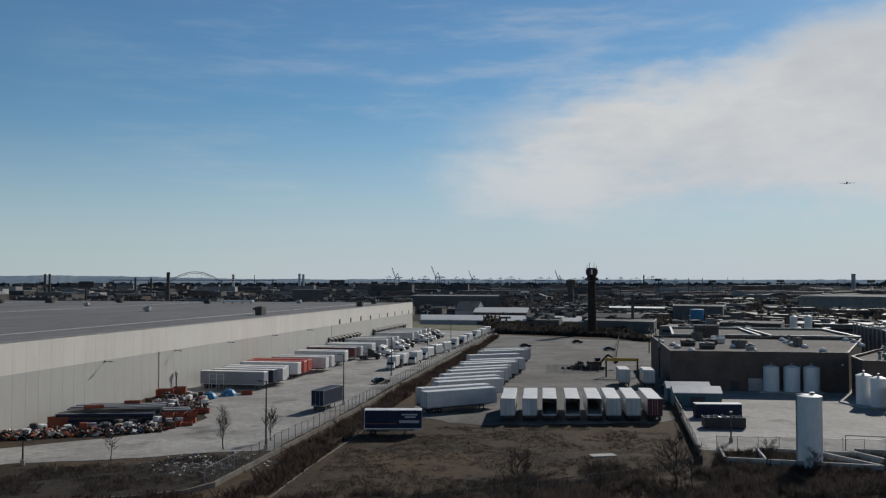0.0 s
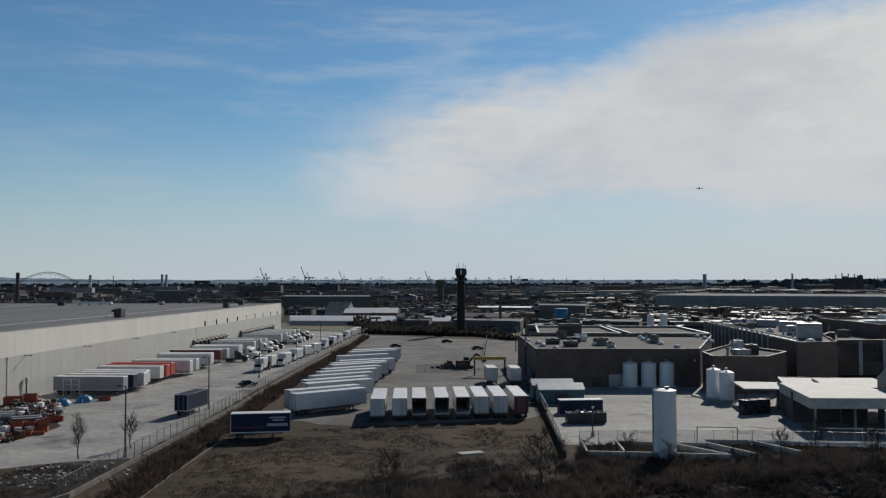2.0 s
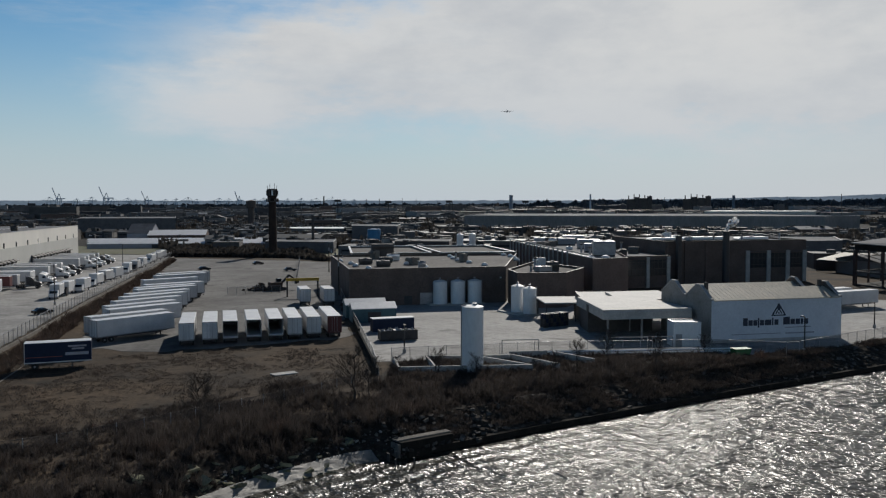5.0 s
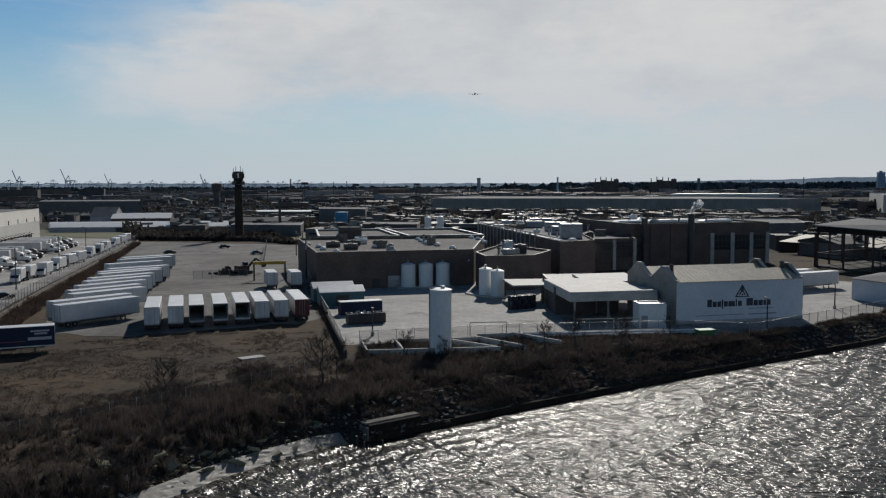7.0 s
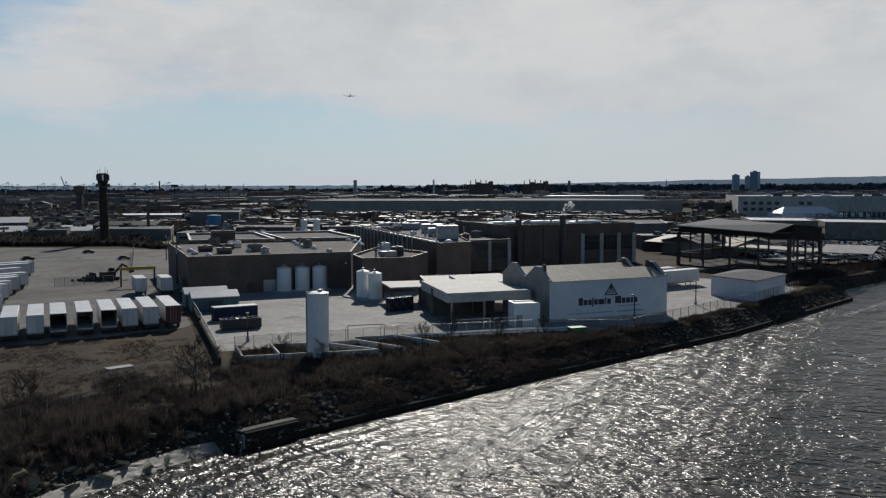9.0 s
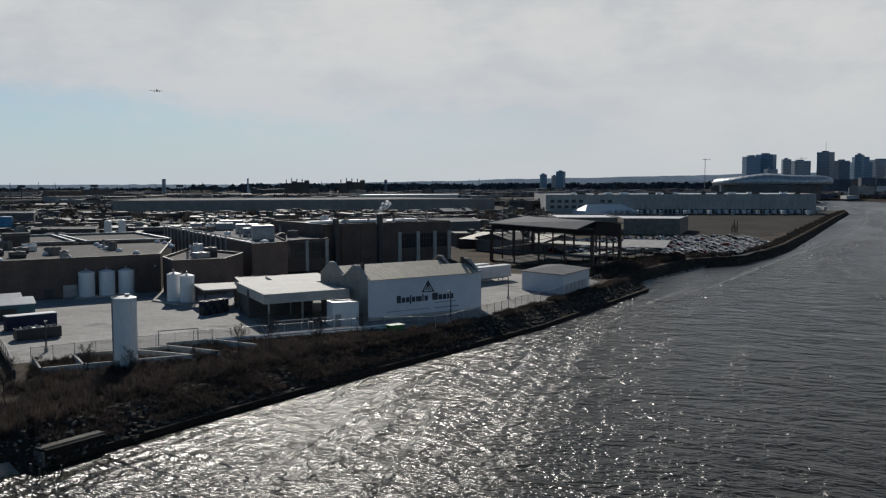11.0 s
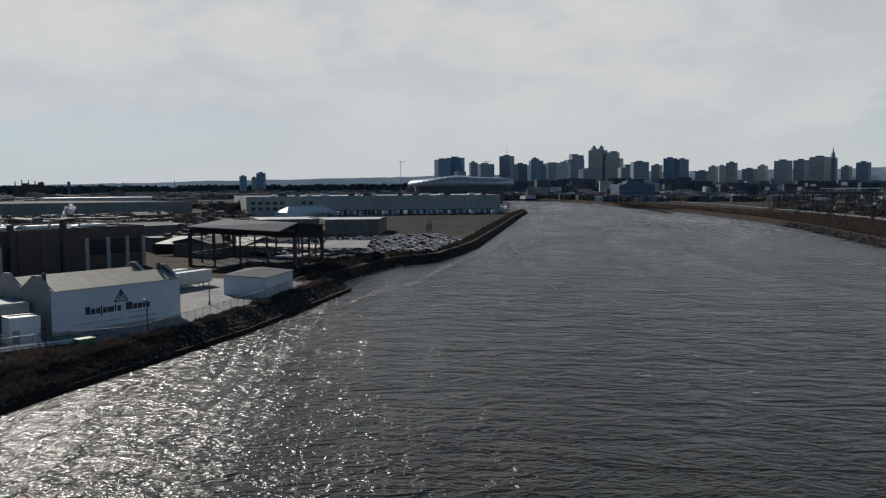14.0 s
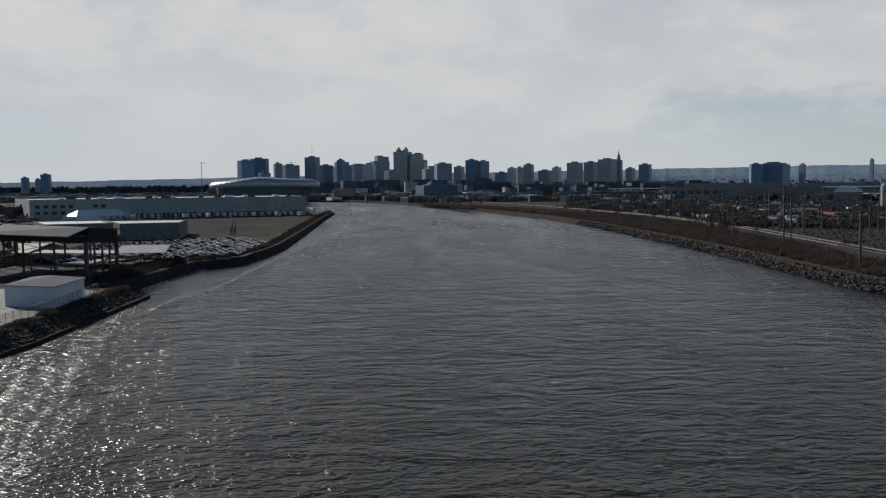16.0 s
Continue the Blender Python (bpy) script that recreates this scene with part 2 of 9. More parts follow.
    b.inputs["IOR"].default_value = 1.225
    return m


WATER = water_material()
SLICK = water_material("calm_water", 0.5, 0.26, 0.0)
SOIL = surf("winter_grass", (0.092, 0.066, 0.043), (0.044, 0.035, 0.027), 0.045, 0.95, 0.12, fleck=(0.035, 0.031, 0.026), fleck_at=0.56, fleck_scale=0.07, bump_scale=1.6, spec=0.1, mottle=0.45)
FARGROUND = surf("city_ground", (0.024, 0.023, 0.022), (0.045, 0.042, 0.039), 0.012, 0.95, fleck=(0.085, 0.08, 0.075), fleck_scale=0.05, spec=0.1, mottle=0.3)
BANK = surf("bank_mud", (0.030, 0.026, 0.022), (0.048, 0.041, 0.034), 0.25, 0.9, 0.25, fleck=(0.10, 0.09, 0.075), fleck_at=0.62, fleck_scale=1.1, bump_scale=1.5, spec=0.05, mottle=0.5)
MUD = surf("wet_sand", (0.27, 0.255, 0.225), (0.15, 0.14, 0.122), 0.35, 0.5, 0.03, rough2=0.8)
CONCRETE = surf("yard_concrete", (0.365, 0.355, 0.337), (0.24, 0.233, 0.222), 0.06, 0.8, 0.01, fleck=(0.13, 0.125, 0.12), fleck_at=0.58, fleck_scale=0.09, spec=0.25, mottle=0.22)
ASPHALT = surf("worn_asphalt", (0.18, 0.174, 0.165), (0.088, 0.084, 0.08), 0.05, 0.85, 0.01, fleck=(0.06, 0.057, 0.055), fleck_at=0.57, fleck_scale=0.12, spec=0.2, mottle=0.3)
DARKLOT = surf("dark_asphalt", (0.075, 0.072, 0.07), (0.045, 0.044, 0.043), 0.06, 0.85, 0.01, fleck=(0.14, 0.13, 0.12), fleck_scale=0.3, mottle=0.3, spec=0.12)
DIRT = surf("bare_dirt", (0.062, 0.056, 0.048), (0.036, 0.033, 0.029), 0.02, 0.95, 0.05, fleck=(0.025, 0.023, 0.02), fleck_scale=0.03, mottle=0.3, spec=0.05)
CASTCON = surf("cast_concrete", (0.46, 0.45, 0.43), (0.33, 0.32, 0.30), 0.5, 0.8, 0.01, fleck=(0.2, 0.19, 0.18), fleck_at=0.66)
PANELLOW = surf("cream_wall_panel", (0.49, 0.485, 0.455), (0.465, 0.46, 0.43), 0.12, 0.75, 0.002, stretch=(1, 1, 0.3), vary=0.025, grain=0.05, fleck=(0.40, 0.39, 0.37), fleck_at=0.66, fleck_scale=0.5)
PANELTOP = surf("pale_wall_band", (0.72, 0.69, 0.63), (0.69, 0.66, 0.605), 0.12, 0.7, 0.004, stretch=(1, 1, 0.2), vary=0.03, grain=0.05)
GREYROOF = surf("grey_membrane_roof", (0.19, 0.19, 0.195), (0.145, 0.145, 0.15), 0.03, 0.85, 0.01, fleck=(0.115, 0.115, 0.117), fleck_at=0.6, fleck_scale=0.08, spec=0.15)
GRAVELROOF = surf("gravel_roof", (0.16, 0.15, 0.14), (0.105, 0.10, 0.095), 0.06, 0.85, 0.02, fleck=(0.34, 0.33, 0.31), fleck_at=0.64, fleck_scale=0.12, spec=0.15, mottle=0.25)
BRICK = surf("brown_brick", (0.150, 0.112, 0.096), (0.108, 0.084, 0.074), 0.25, 0.9, 0.01, vary=0.05, spec=0.2)
OLDCON = surf("weathered_concrete", (0.23, 0.21, 0.185), (0.15, 0.138, 0.122), 0.4, 0.9, 0.01, fleck=(0.09, 0.08, 0.07), fleck_at=0.6, spec=0.15)
DARKSOIL = surf("dark_soil", (0.046, 0.039, 0.033), (0.028, 0.025, 0.022), 0.2, 0.95, 0.1, fleck=(0.065, 0.056, 0.05), fleck_at=0.66, fleck_scale=0.8, spec=0.1, mottle=0.4)
JUNK = palette("mixed_junk", [(0.06, 0.055, 0.05), (0.30, 0.075, 0.03), (0.55, 0.54, 0.52), (0.03, 0.03, 0.032), (0.13, 0.09, 0.06), (0.035, 0.05, 0.10), (0.22, 0.21, 0.19), (0.08, 0.06, 0.045), (0.70, 0.69, 0.67), (0.18, 0.05, 0.03)], 0.7, 1.0)
# dark brick made paler, with the lift of distance haze in its colour
HAZEBRICK = surf("far_brick", (0.15, 0.145, 0.145), (0.115, 0.112, 0.115), 0.05, 0.9, spec=0.1)
BRICKDARK = surf("sooty_brick", (0.10, 0.086, 0.078), (0.07, 0.062, 0.058), 0.2, 0.85, 0.01)
WHITE = surf("white_paint", (0.76, 0.76, 0.755), (0.72, 0.72, 0.715), 0.25, 0.5, 0.0, stretch=(1, 1, 0.4), vary=0.04, grain=0.10)
WHITEWALL = surf("white_wall_paint", (0.66, 0.68, 0.72), (0.58, 0.60, 0.64), 0.25, 0.7, 0.006, fleck=(0.42, 0.42, 0.42), fleck_at=0.69, fleck_scale=0.5, grain=0.10)
TRAILERWHITE = surf("white_trailer_skin", (0.60, 0.60, 0.60), (0.50, 0.505, 0.51), 0.35, 0.4, 0.0, vary=0.12, fleck=(0.5, 0.49, 0.47), fleck_at=0.68, fleck_scale=0.6, grain=0.10)
TRAILERGREY = surf("grey_trailer_skin", (0.30, 0.31, 0.34), (0.25, 0.26, 0.29), 0.3, 0.4, vary=0.05, grain=0.10)
TRAILERNAVY = surf("navy_trailer_skin", (0.016, 0.024, 0.052), (0.021, 0.030, 0.060), 0.4, 0.6, spec=0.2)
TRAILERRED = surf("red_trailer_skin", (0.42, 0.055, 0.035), (0.36, 0.06, 0.04), 0.4, 0.45)
TRAILERMAROON = surf("maroon_trailer_skin", (0.10, 0.022, 0.022), (0.085, 0.02, 0.02), 0.4, 0.5)
TRAILERBLACK = surf("black_trailer_skin", (0.022, 0.022, 0.026), (0.03, 0.03, 0.034), 0.4, 0.45)
ROOFSKIN = surf("aluminium_trailer_roof", (0.72, 0.72, 0.72), (0.60, 0.60, 0.60), 0.4, 0.42, 0.0, vary=0.08, fleck=(0.45, 0.44, 0.42), fleck_at=0.66, fleck_scale=0.5, grain=0.10)
STEEL = surf("galvanised_steel", (0.36, 0.36, 0.37), (0.27, 0.27, 0.28), 0.8, 0.45, metal=0.6)
BLACKSHEET = surf("black_sheet_metal", (0.022, 0.021, 0.021), (0.03, 0.028, 0.027), 0.5, 0.9, spec=0.08)
DARKSTEEL = surf("dark_steel", (0.052, 0.05, 0.05), (0.075, 0.068, 0.064), 0.5, 0.6, metal=0.2)
RUBBER = surf("tyre_rubber", (0.018, 0.018, 0.018), (0.028, 0.027, 0.026), 1.0, 0.85)
GLASS = surf("window_glass", (0.02, 0.025, 0.03), (0.03, 0.035, 0.04), 0.2, 0.08, rough2=0.14)
TANDULL = surf("dull_tan_roof", (0.46, 0.42, 0.33), (0.36, 0.33, 0.26), 0.3, 0.6, 0.01, fleck=(0.18, 0.15, 0.11), fleck_at=0.62, fleck_scale=0.5)
TANROOF = surf("tan_sheet_roof", (0.54, 0.475, 0.37), (0.44, 0.39, 0.305), 0.3, 0.6, 0.01, fleck=(0.22, 0.17, 0.12), fleck_at=0.62, fleck_scale=0.5, stretch=(1.0, 0.3, 1.0))
TEAL = surf("teal_sheet", (0.055, 0.13, 0.15), (0.045, 0.105, 0.125), 0.4, 0.5)
BLUEPAINT = surf("blue_paint", (0.03, 0.19, 0.38), (0.025, 0.16, 0.32), 0.4, 0.5)
YELLOW = surf("yellow_paint", (0.55, 0.33, 0.03), (0.45, 0.27, 0.03), 0.5, 0.5)
ORANGE = surf("orange_paint", (0.30, 0.060, 0.025), (0.22, 0.05, 0.025), 0.8, 0.55, fleck=(0.2, 0.07, 0.04), fleck_at=0.66)
RUST = surf("rusty_scrap", (0.10, 0.055, 0.035), (0.06, 0.045, 0.04), 0.8, 0.8, 0.02, island=0.4)
BARK = surf("bare_bark", (0.065, 0.052, 0.043), (0.045, 0.037, 0.031), 2.0, 0.9)
BRUSH = surf("dry_brush", (0.104, 0.086, 0.075), (0.066, 0.057, 0.052), 0.12, 0.9, island=0.5, fleck=(0.118, 0.076, 0.062), fleck_at=0.63, fleck_scale=0.15, spec=0.1)
REED = surf("dry_reed", (0.135, 0.10, 0.083), (0.085, 0.066, 0.056), 0.06, 0.9, island=0.4, spec=0.1)
RAILDIRT = surf("cinder_ground", (0.060, 0.054, 0.049), (0.038, 0.035, 0.033), 0.03, 0.95, 0.05, fleck=(0.085, 0.08, 0.075), fleck_at=0.63, fleck_scale=0.06, spec=0.1, mottle=0.35)
REEDSOIL = surf("reed_litter", (0.058, 0.043, 0.034), (0.034, 0.026, 0.022), 0.15, 0.95, 0.2, spec=0.1, mottle=0.4)
GREYWALL = surf("grey_sheet_wall", (0.26, 0.247, 0.235), (0.21, 0.20, 0.19), 0.1, 0.8, 0.005, stretch=(1, 1, 0.3))
TANWALL = surf("tan_block_wall", (0.27, 0.25, 0.22), (0.22, 0.205, 0.18), 0.03, 0.85)
DARKGLASS = surf("dark_window_glass", (0.02, 0.022, 0.026), (0.03, 0.033, 0.038), 0.1, 0.25)
ROCK = surf("riprap_stone", (0.125, 0.112, 0.10), (0.055, 0.05, 0.046), 0.5, 0.9, 0.05, island=0.5, spec=0.2)
WOODS = surf("bare_woods", (0.066, 0.058, 0.049), (0.044, 0.040, 0.037), 0.02, 0.95, island=0.35)
# bluish base colour stands in for haze over distant bare trees
HAZEWOODS = surf("far_woods", (0.085, 0.098, 0.112), (0.058, 0.070, 0.083), 0.01, 0.95, island=0.35, spec=0.0)
# the hills' blue is aerial haze mixed into the base colour
HAZEHILL = surf("wooded_hill", (0.25, 0.315, 0.385), (0.20, 0.265, 0.335), 0.004, 0.95, fleck=(0.30, 0.35, 0.41), fleck_scale=0.02, spec=0.0)
LAWN = surf("rough_lawn", (0.085, 0.095, 0.040), (0.105, 0.095, 0.050), 0.05, 0.95)
QUAYWOOD = surf("wet_black_timber", (0.020, 0.018, 0.016), (0.032, 0.028, 0.024), 0.8, 0.9, 0.05, stretch=(1, 1, 0.3), spec=0.08)

FOAM = surf("river_foam", (0.48, 0.48, 0.48), (0.36, 0.36, 0.36), 0.4, 0.6)
fn_, fk_ = FOAM.node_tree.nodes, FOAM.node_tree.links
ft_, fm_, fz_ = fn_.new("ShaderNodeBsdfTransparent"), fn_.new("ShaderNodeMixShader"), fn_.new("ShaderNodeTexNoise")
fz_.inputs["Scale"].default_value = 0.35
fg_ = fn_.new("ShaderNodeNewGeometry")
fk_.new(fg_.outputs["Position"], fz_.inputs["Vector"])
fr_ = fn_.new("ShaderNodeMapRange")
fk_.new(fz_.outputs["Fac"], fr_.inputs["Value"])
fr_.inputs["From Min"].default_value, fr_.inputs["From Max"].default_value = 0.35, 0.75
fr_.inputs["To Min"].default_value, fr_.inputs["To Max"].default_value = 0.1, 0.7
fk_.new(fr_.outputs[0], fm_.inputs[0])
fk_.new(ft_.outputs[0], fm_.inputs[1])
fk_.new(fn_["Principled BSDF"].outputs[0], fm_.inputs[2])
fk_.new(fm_.outputs[0], fn_["Material Output"].inputs["Surface"])


def leafy(m, share):
    """Thin dry stems let part of the light through."""
    N, L = m.node_tree.nodes, m.node_tree.links
    b = N["Principled BSDF"]
    t, x = N.new("ShaderNodeBsdfTranslucent"), N.new("ShaderNodeMixShader")
    L.new(b.inputs["Base Color"].links[0].from_socket, t.inputs["Color"])
    x.inputs[0].default_value = share
    L.new(b.outputs[0], x.inputs[1])
    L.new(t.outputs[0], x.inputs[2])
    L.new(x.outputs[0], N["Material Output"].inputs["Surface"])


leafy(REED, 0.4)
leafy(BRUSH, 0.35)
leafy(WOODS, 0.35)

# ---- mesh tools ----
class Shape:
    """A growing list of corners and faces."""

    def __init__(self):
        self.v, self.f = [], []

    def add(self, pts, faces, m=None):
        n = len(self.v)
        self.v += [tuple(m @ Vector(p)) if m is not None else tuple(p) for p in pts]
        self.f += [tuple(n + i for i in f) for f in faces]
        return self

    def box(self, x0, y0, z0, x1, y1, z1, m=None):
        p = [(x0, y0, z0), (x1, y0, z0), (x1, y1, z0), (x0, y1, z0), (x0, y0, z1), (x1, y0, z1), (x1, y1, z1), (x0, y1, z1)]
        return self.add(p, [(0, 3, 2, 1), (4, 5, 6, 7), (0, 1, 5, 4), (1, 2, 6, 5), (2, 3, 7, 6), (3, 0, 4, 7)], m)

    def soft(self, x0, y0, z0, x1, y1, z1, c, m=None):
        """A box whose upright and upper edges are chamfered by c."""
        def ring(i, z):
            a, b, d, e = x0 + i, y0 + i, x1 - i, y1 - i
            return [(a + c, b, z), (d - c, b, z), (d, b + c, z), (d, e - c, z), (d - c, e, z), (a + c, e, z), (a, e - c, z), (a, b + c, z)]
        p = ring(0, z0) + ring(0, z1 - c) + ring(c, z1)
        f = [tuple(range(7, -1, -1)), tuple(range(16, 24))]
        for k in (0, 8):
            f += [(k + i, k + (i + 1) % 8, k + 8 + (i + 1) % 8, k + 8 + i) for i in range(8)]
        return self.add(p, f, m)

    def prism(self, poly, z0, z1, m=None):
        n = len(poly)
        area = sum(poly[i][0] * poly[(i + 1) % n][1] - poly[(i + 1) % n][0] * poly[i][1] for i in range(n))
        if area < 0:
            poly = poly[::-1]
        p = [(x, y, z0) for x, y in poly] + [(x, y, z1) for x, y in poly]
        f = [tuple(range(n - 1, -1, -1)), tuple(range(n, 2 * n))] + [(i, (i + 1) % n, n + (i + 1) % n, n + i) for i in range(n)]
        return self.add(p, f, m)

    def side(self, poly, x0, x1, m=None):
        """A profile of (y, z) drawn out along x."""
        n = len(poly)
        p = [(x0, y, z) for y, z in poly] + [(x1, y, z) for y, z in poly]
        f = [tuple(range(n - 1, -1, -1)), tuple(range(n, 2 * n))] + [(i, (i + 1) % n, n + (i + 1) % n, n + i) for i in range(n)]
        return self.add(p, f, m)

    def lathe(self, profile, n=20, m=None):
        """Rings of (radius, height) round the z axis."""
        p = [(r * math.cos(2 * math.pi * i / n), r * math.sin(2 * math.pi * i / n), z) for r, z in profile for i in range(n)]
        f = [(k * n + i, k * n + (i + 1) % n, (k + 1) * n + (i + 1) % n, (k + 1) * n + i) for k in range(len(profile) - 1) for i in range(n)]
        f += [tuple(range(n - 1, -1, -1)), tuple(range((len(profile) - 1) * n, len(profile) * n))]
        return self.add(p, f, m)

    def tube(self, a, b, r0, r1=None, n=6):
        a, b = Vector(a), Vector(b)
        d = b - a
        if d.length < 1e-6:
            return self
        q = d.to_track_quat("Z", "Y").to_matrix().to_4x4()
        r1 = r0 if r1 is None else r1
        return self.lathe([(r0, 0), (r1, d.length)], n, Matrix.Translation(a) @ q)

    def bar(self, a, b, w, h):
        """A square bar between two points."""
        a, b = Vector(a), Vector(b)
        d = b - a
        q = d.to_track_quat("Y", "Z").to_matrix().to_4x4()
        return self.box(-w / 2, 0, -h / 2, w / 2, d.length, h / 2, Matrix.Translation(a) @ q)

    def mesh(self, name, material, smooth=False):
        me = bpy.data.meshes.new(name)
        me.from_pydata(self.v, [], self.f)
        me.materials.append(material)
        if smooth:
            me.shade_smooth()
            me.set_sharp_from_angle(angle=radians(35))
        return me


def part(name, sh, material, parent, label="", smooth=False):
    ob = new(name, sh.mesh(name, material, smooth))
    ob.parent = parent
    return tagged(ob, label)


def twin(ob, m):
    """Another piece on the same mesh, under the same thing."""
    o = new(ob.name.split(".")[0], ob.data)
    o.parent = ob.parent
    o.matrix_basis = m
    return o


def thing(name, label, category, group="", at=(0, 0, 0), az=0.0, kind=""):
    ob = new(name)
    ob.empty_display_size = 0.5
    ob.matrix_basis = pose(*at, 0, 0, -az)
    return tagged(ob, label, category, group, kind)


def solid(name, sh, material, label, category, group="", kind="", smooth=False):
    return tagged(new(name, sh.mesh(name, material, smooth)), label, category, group, kind)


def along(p, q, k):
    return (p[0] + (q[0] - p[0]) * k, p[1] + (q[1] - p[1]) * k)


def heading(p, q):
    return math.degrees(math.atan2(q[0] - p[0], q[1] - p[1]))


def bearing(az, d):
    return (d * math.sin(radians(az)), d * math.cos(radians(az)))


def walk_line(pts, step):
    """Places at even steps along a polyline, with the heading there."""
    out, carry = [], 0.0
    for p, q in zip(pts, pts[1:]):
        d = math.dist(p, q)
        s = carry
        while s < d:
            out.append((*along(p, q, s / d), heading(p, q)))
            s += step
        carry = s - d
    return out


def inside(x, y, poly):
    c = False
    for (ax, ay), (bx, by) in zip(poly, poly[1:] + poly[:1]):
        if (ay > y) != (by > y) and x < (bx - ax) * (y - ay) / (by - ay) + ax:
            c = not c
    return c


# ---- land and river ----
RIVER_Z = -3.0
LEFT_BANK = [(-2500, -700), (-300, -20), (-80, 48), (-28, 62), (-9, 75), (1.5, 85), (8.5, 90), (15, 93.5), (22, 96.5), (26.0, 97.0), (29.0, 96.4),
             (47.0, 100.6), (78.0, 107.4), (129.5, 117.0), (194.5, 136.6), (198.5, 138.5), (206, 146.5), (222, 149.8), (243, 154.6), (267, 160), (284, 154.5), (318, 160),
             (358, 171), (500, 221), (700, 292), (838, 340), (858, 352), (868, 400), (890, 560), (1000, 900), (1120, 1250)]
RIGHT_BANK = [(1420, 1250), (1480, 900), (1540, 640), (1520, 585), (1395, 470), (1186, 342), (1000, 240), (880, 176), (728, 102), (598, 51.5), (473, 12), (393, -13), (330, -30.5), (299, -38.5), (262, -48), (240, -56.5), (180, -78), (100, -105), (-300, -230), (-2500, -1300)]
RIVER = LEFT_BANK + RIGHT_BANK


def bank_z(x, y):
    """How far the near bank has fallen at a place outside the land's edge."""
    if not inside(x, y, RIVER):
        return 0.0
    best = 99.0
    for (ax, ay), (bx, by) in zip(LEFT_BANK[1:16], LEFT_BANK[2:17]):
        dx, dy = bx - ax, by - ay
        k = max(0.0, min(1.0, ((x - ax) * dx + (y - ay) * dy) / (dx * dx + dy * dy)))
        best = min(best, math.hypot(x - ax - k * dx, y - ay - k * dy))
    return -best * (0.5 if x < 28 else 0.38)


def ground_sheet():
    from_pts = [Vector(p) for p in RIVER]
    edge = [(i, (i + 1) % len(RIVER)) for i in range(len(RIVER))]
    n = len(from_pts)
    ring = [Vector(bearing(a, 4950)) for a in range(0, 360, 6)]
    from_pts += ring
    edge += [(n + i, n + (i + 1) % len(ring)) for i in range(len(ring))]
    from mathutils.geometry import delaunay_2d_cdt
    v, e, f, *_ = delaunay_2d_cdt(from_pts, edge, [], 0, 1e-4)
    sh = Shape()
    keep = []
    for t in f:
        cx, cy = sum(v[i][0] for i in t) / 3, sum(v[i][1] for i in t) / 3
        if not inside(cx, cy, RIVER):
            a = (v[t[1]] - v[t[0]]).cross(v[t[2]] - v[t[0]])
            keep.append(tuple(t) if a > 0 else tuple(t)[::-1])
    sh.v, sh.f = [(p[0], p[1], 0.0) for p in v], keep
    return sh


solid("ground", ground_sheet(), SOIL, "flat winter ground of brown grass and bare soil", "ground", kind="structure")

w = Shape()
w.add([(-3200, -1500, RIVER_Z), (1800, -1500, RIVER_Z), (1800, 1400, RIVER_Z), (-3200, 1400, RIVER_Z)], [(0, 1, 2, 3)])
solid("water", w, WATER, "dark choppy river water glittering in low sun", "water", kind="structure")
w = Shape()
SL = [(208, 148), (199, 134), (176, 121.5), (187, 121), (223, 126), (268, 138), (348, 160), (453, 189), (663, 256), (860, 332), (868, 345), (700, 297), (500, 226), (358, 174), (318, 163), (285, 158), (266, 163)]
w.add([(x, y, RIVER_Z + 0.01) for x, y in SL], [tuple(range(len(SL)))])
solid("water_slick", w, SLICK, "calm pale slick of water along the bank", "water", kind="structure")


def slope(name, pts, out, drop, material, label, rough=0.35, seed=1, kind="structure", s0=0.0, lift=0.01):
    """A bank that falls from the land's edge to under the water, broken by bumps."""
    rnd = random.Random(seed)
    rows = walk_line(pts, 0.9 if math.dist(pts[0], pts[-1]) < 400 else 6.0)
    nrm = [(math.cos(radians(h)), -math.sin(radians(h))) for _, _, h in rows]
    sh, k = Shape(), 13
    for n_, (x, y, h) in enumerate(rows):
        near = nrm[max(0, n_ - 5):n_ + 6]
        nx, ny = sum(p[0] for p in near) / len(near), sum(p[1] for p in near) / len(near)
        for i in range(k):
            s = s0 + (1 - s0) * i / (k - 1)
            j = (rnd.random() - 0.5) * rough * (1 if 0 < i < k - 1 else 0)
            sh.v.append((x + nx * (out * s + j), y + ny * (out * s + j), lift - drop * s + abs(j)))
    for r in range(len(rows) - 1):
        for i in range(k - 1):
            a = r * k + i
            sh.f.append((a, a + 1, a + k + 1, a + k))
    return solid(name, sh, material, label, "bank", kind=kind)


slope("bank_west", LEFT_BANK[1:11], 8.4, 4.2, BANK, "dark rubbly river bank below dry brush", 0.35, 1)
slope("beach", LEFT_BANK[4:10], 8.8, 4.1, MUD, "wet sandy shore at the river's edge", 0.12, 2, s0=0.56, lift=0.14)
slope("bank_cove", LEFT_BANK[14:21], 5.0, 4.0, BANK, "muddy shore of a small cove", 0.5, 3)
slope("bank_far", LEFT_BANK[20:28], 3.5, 4.0, BANK, "dark walled river bank by the parking lot", 0.4, 4)
slope("bank_bend", LEFT_BANK[27:], 3.5, 4.0, BANK, "dark river bank at the bend", 0.4, 5)
slope("bank_opposite", RIGHT_BANK[9:], 6.0, 4.2, BANK, "stony opposite river bank", 0.6, 6)
slope("bank_reach", RIGHT_BANK[:10], 2.4, 4.2, REEDSOIL, "low reedy river bank before the bend", 0.4, 8)

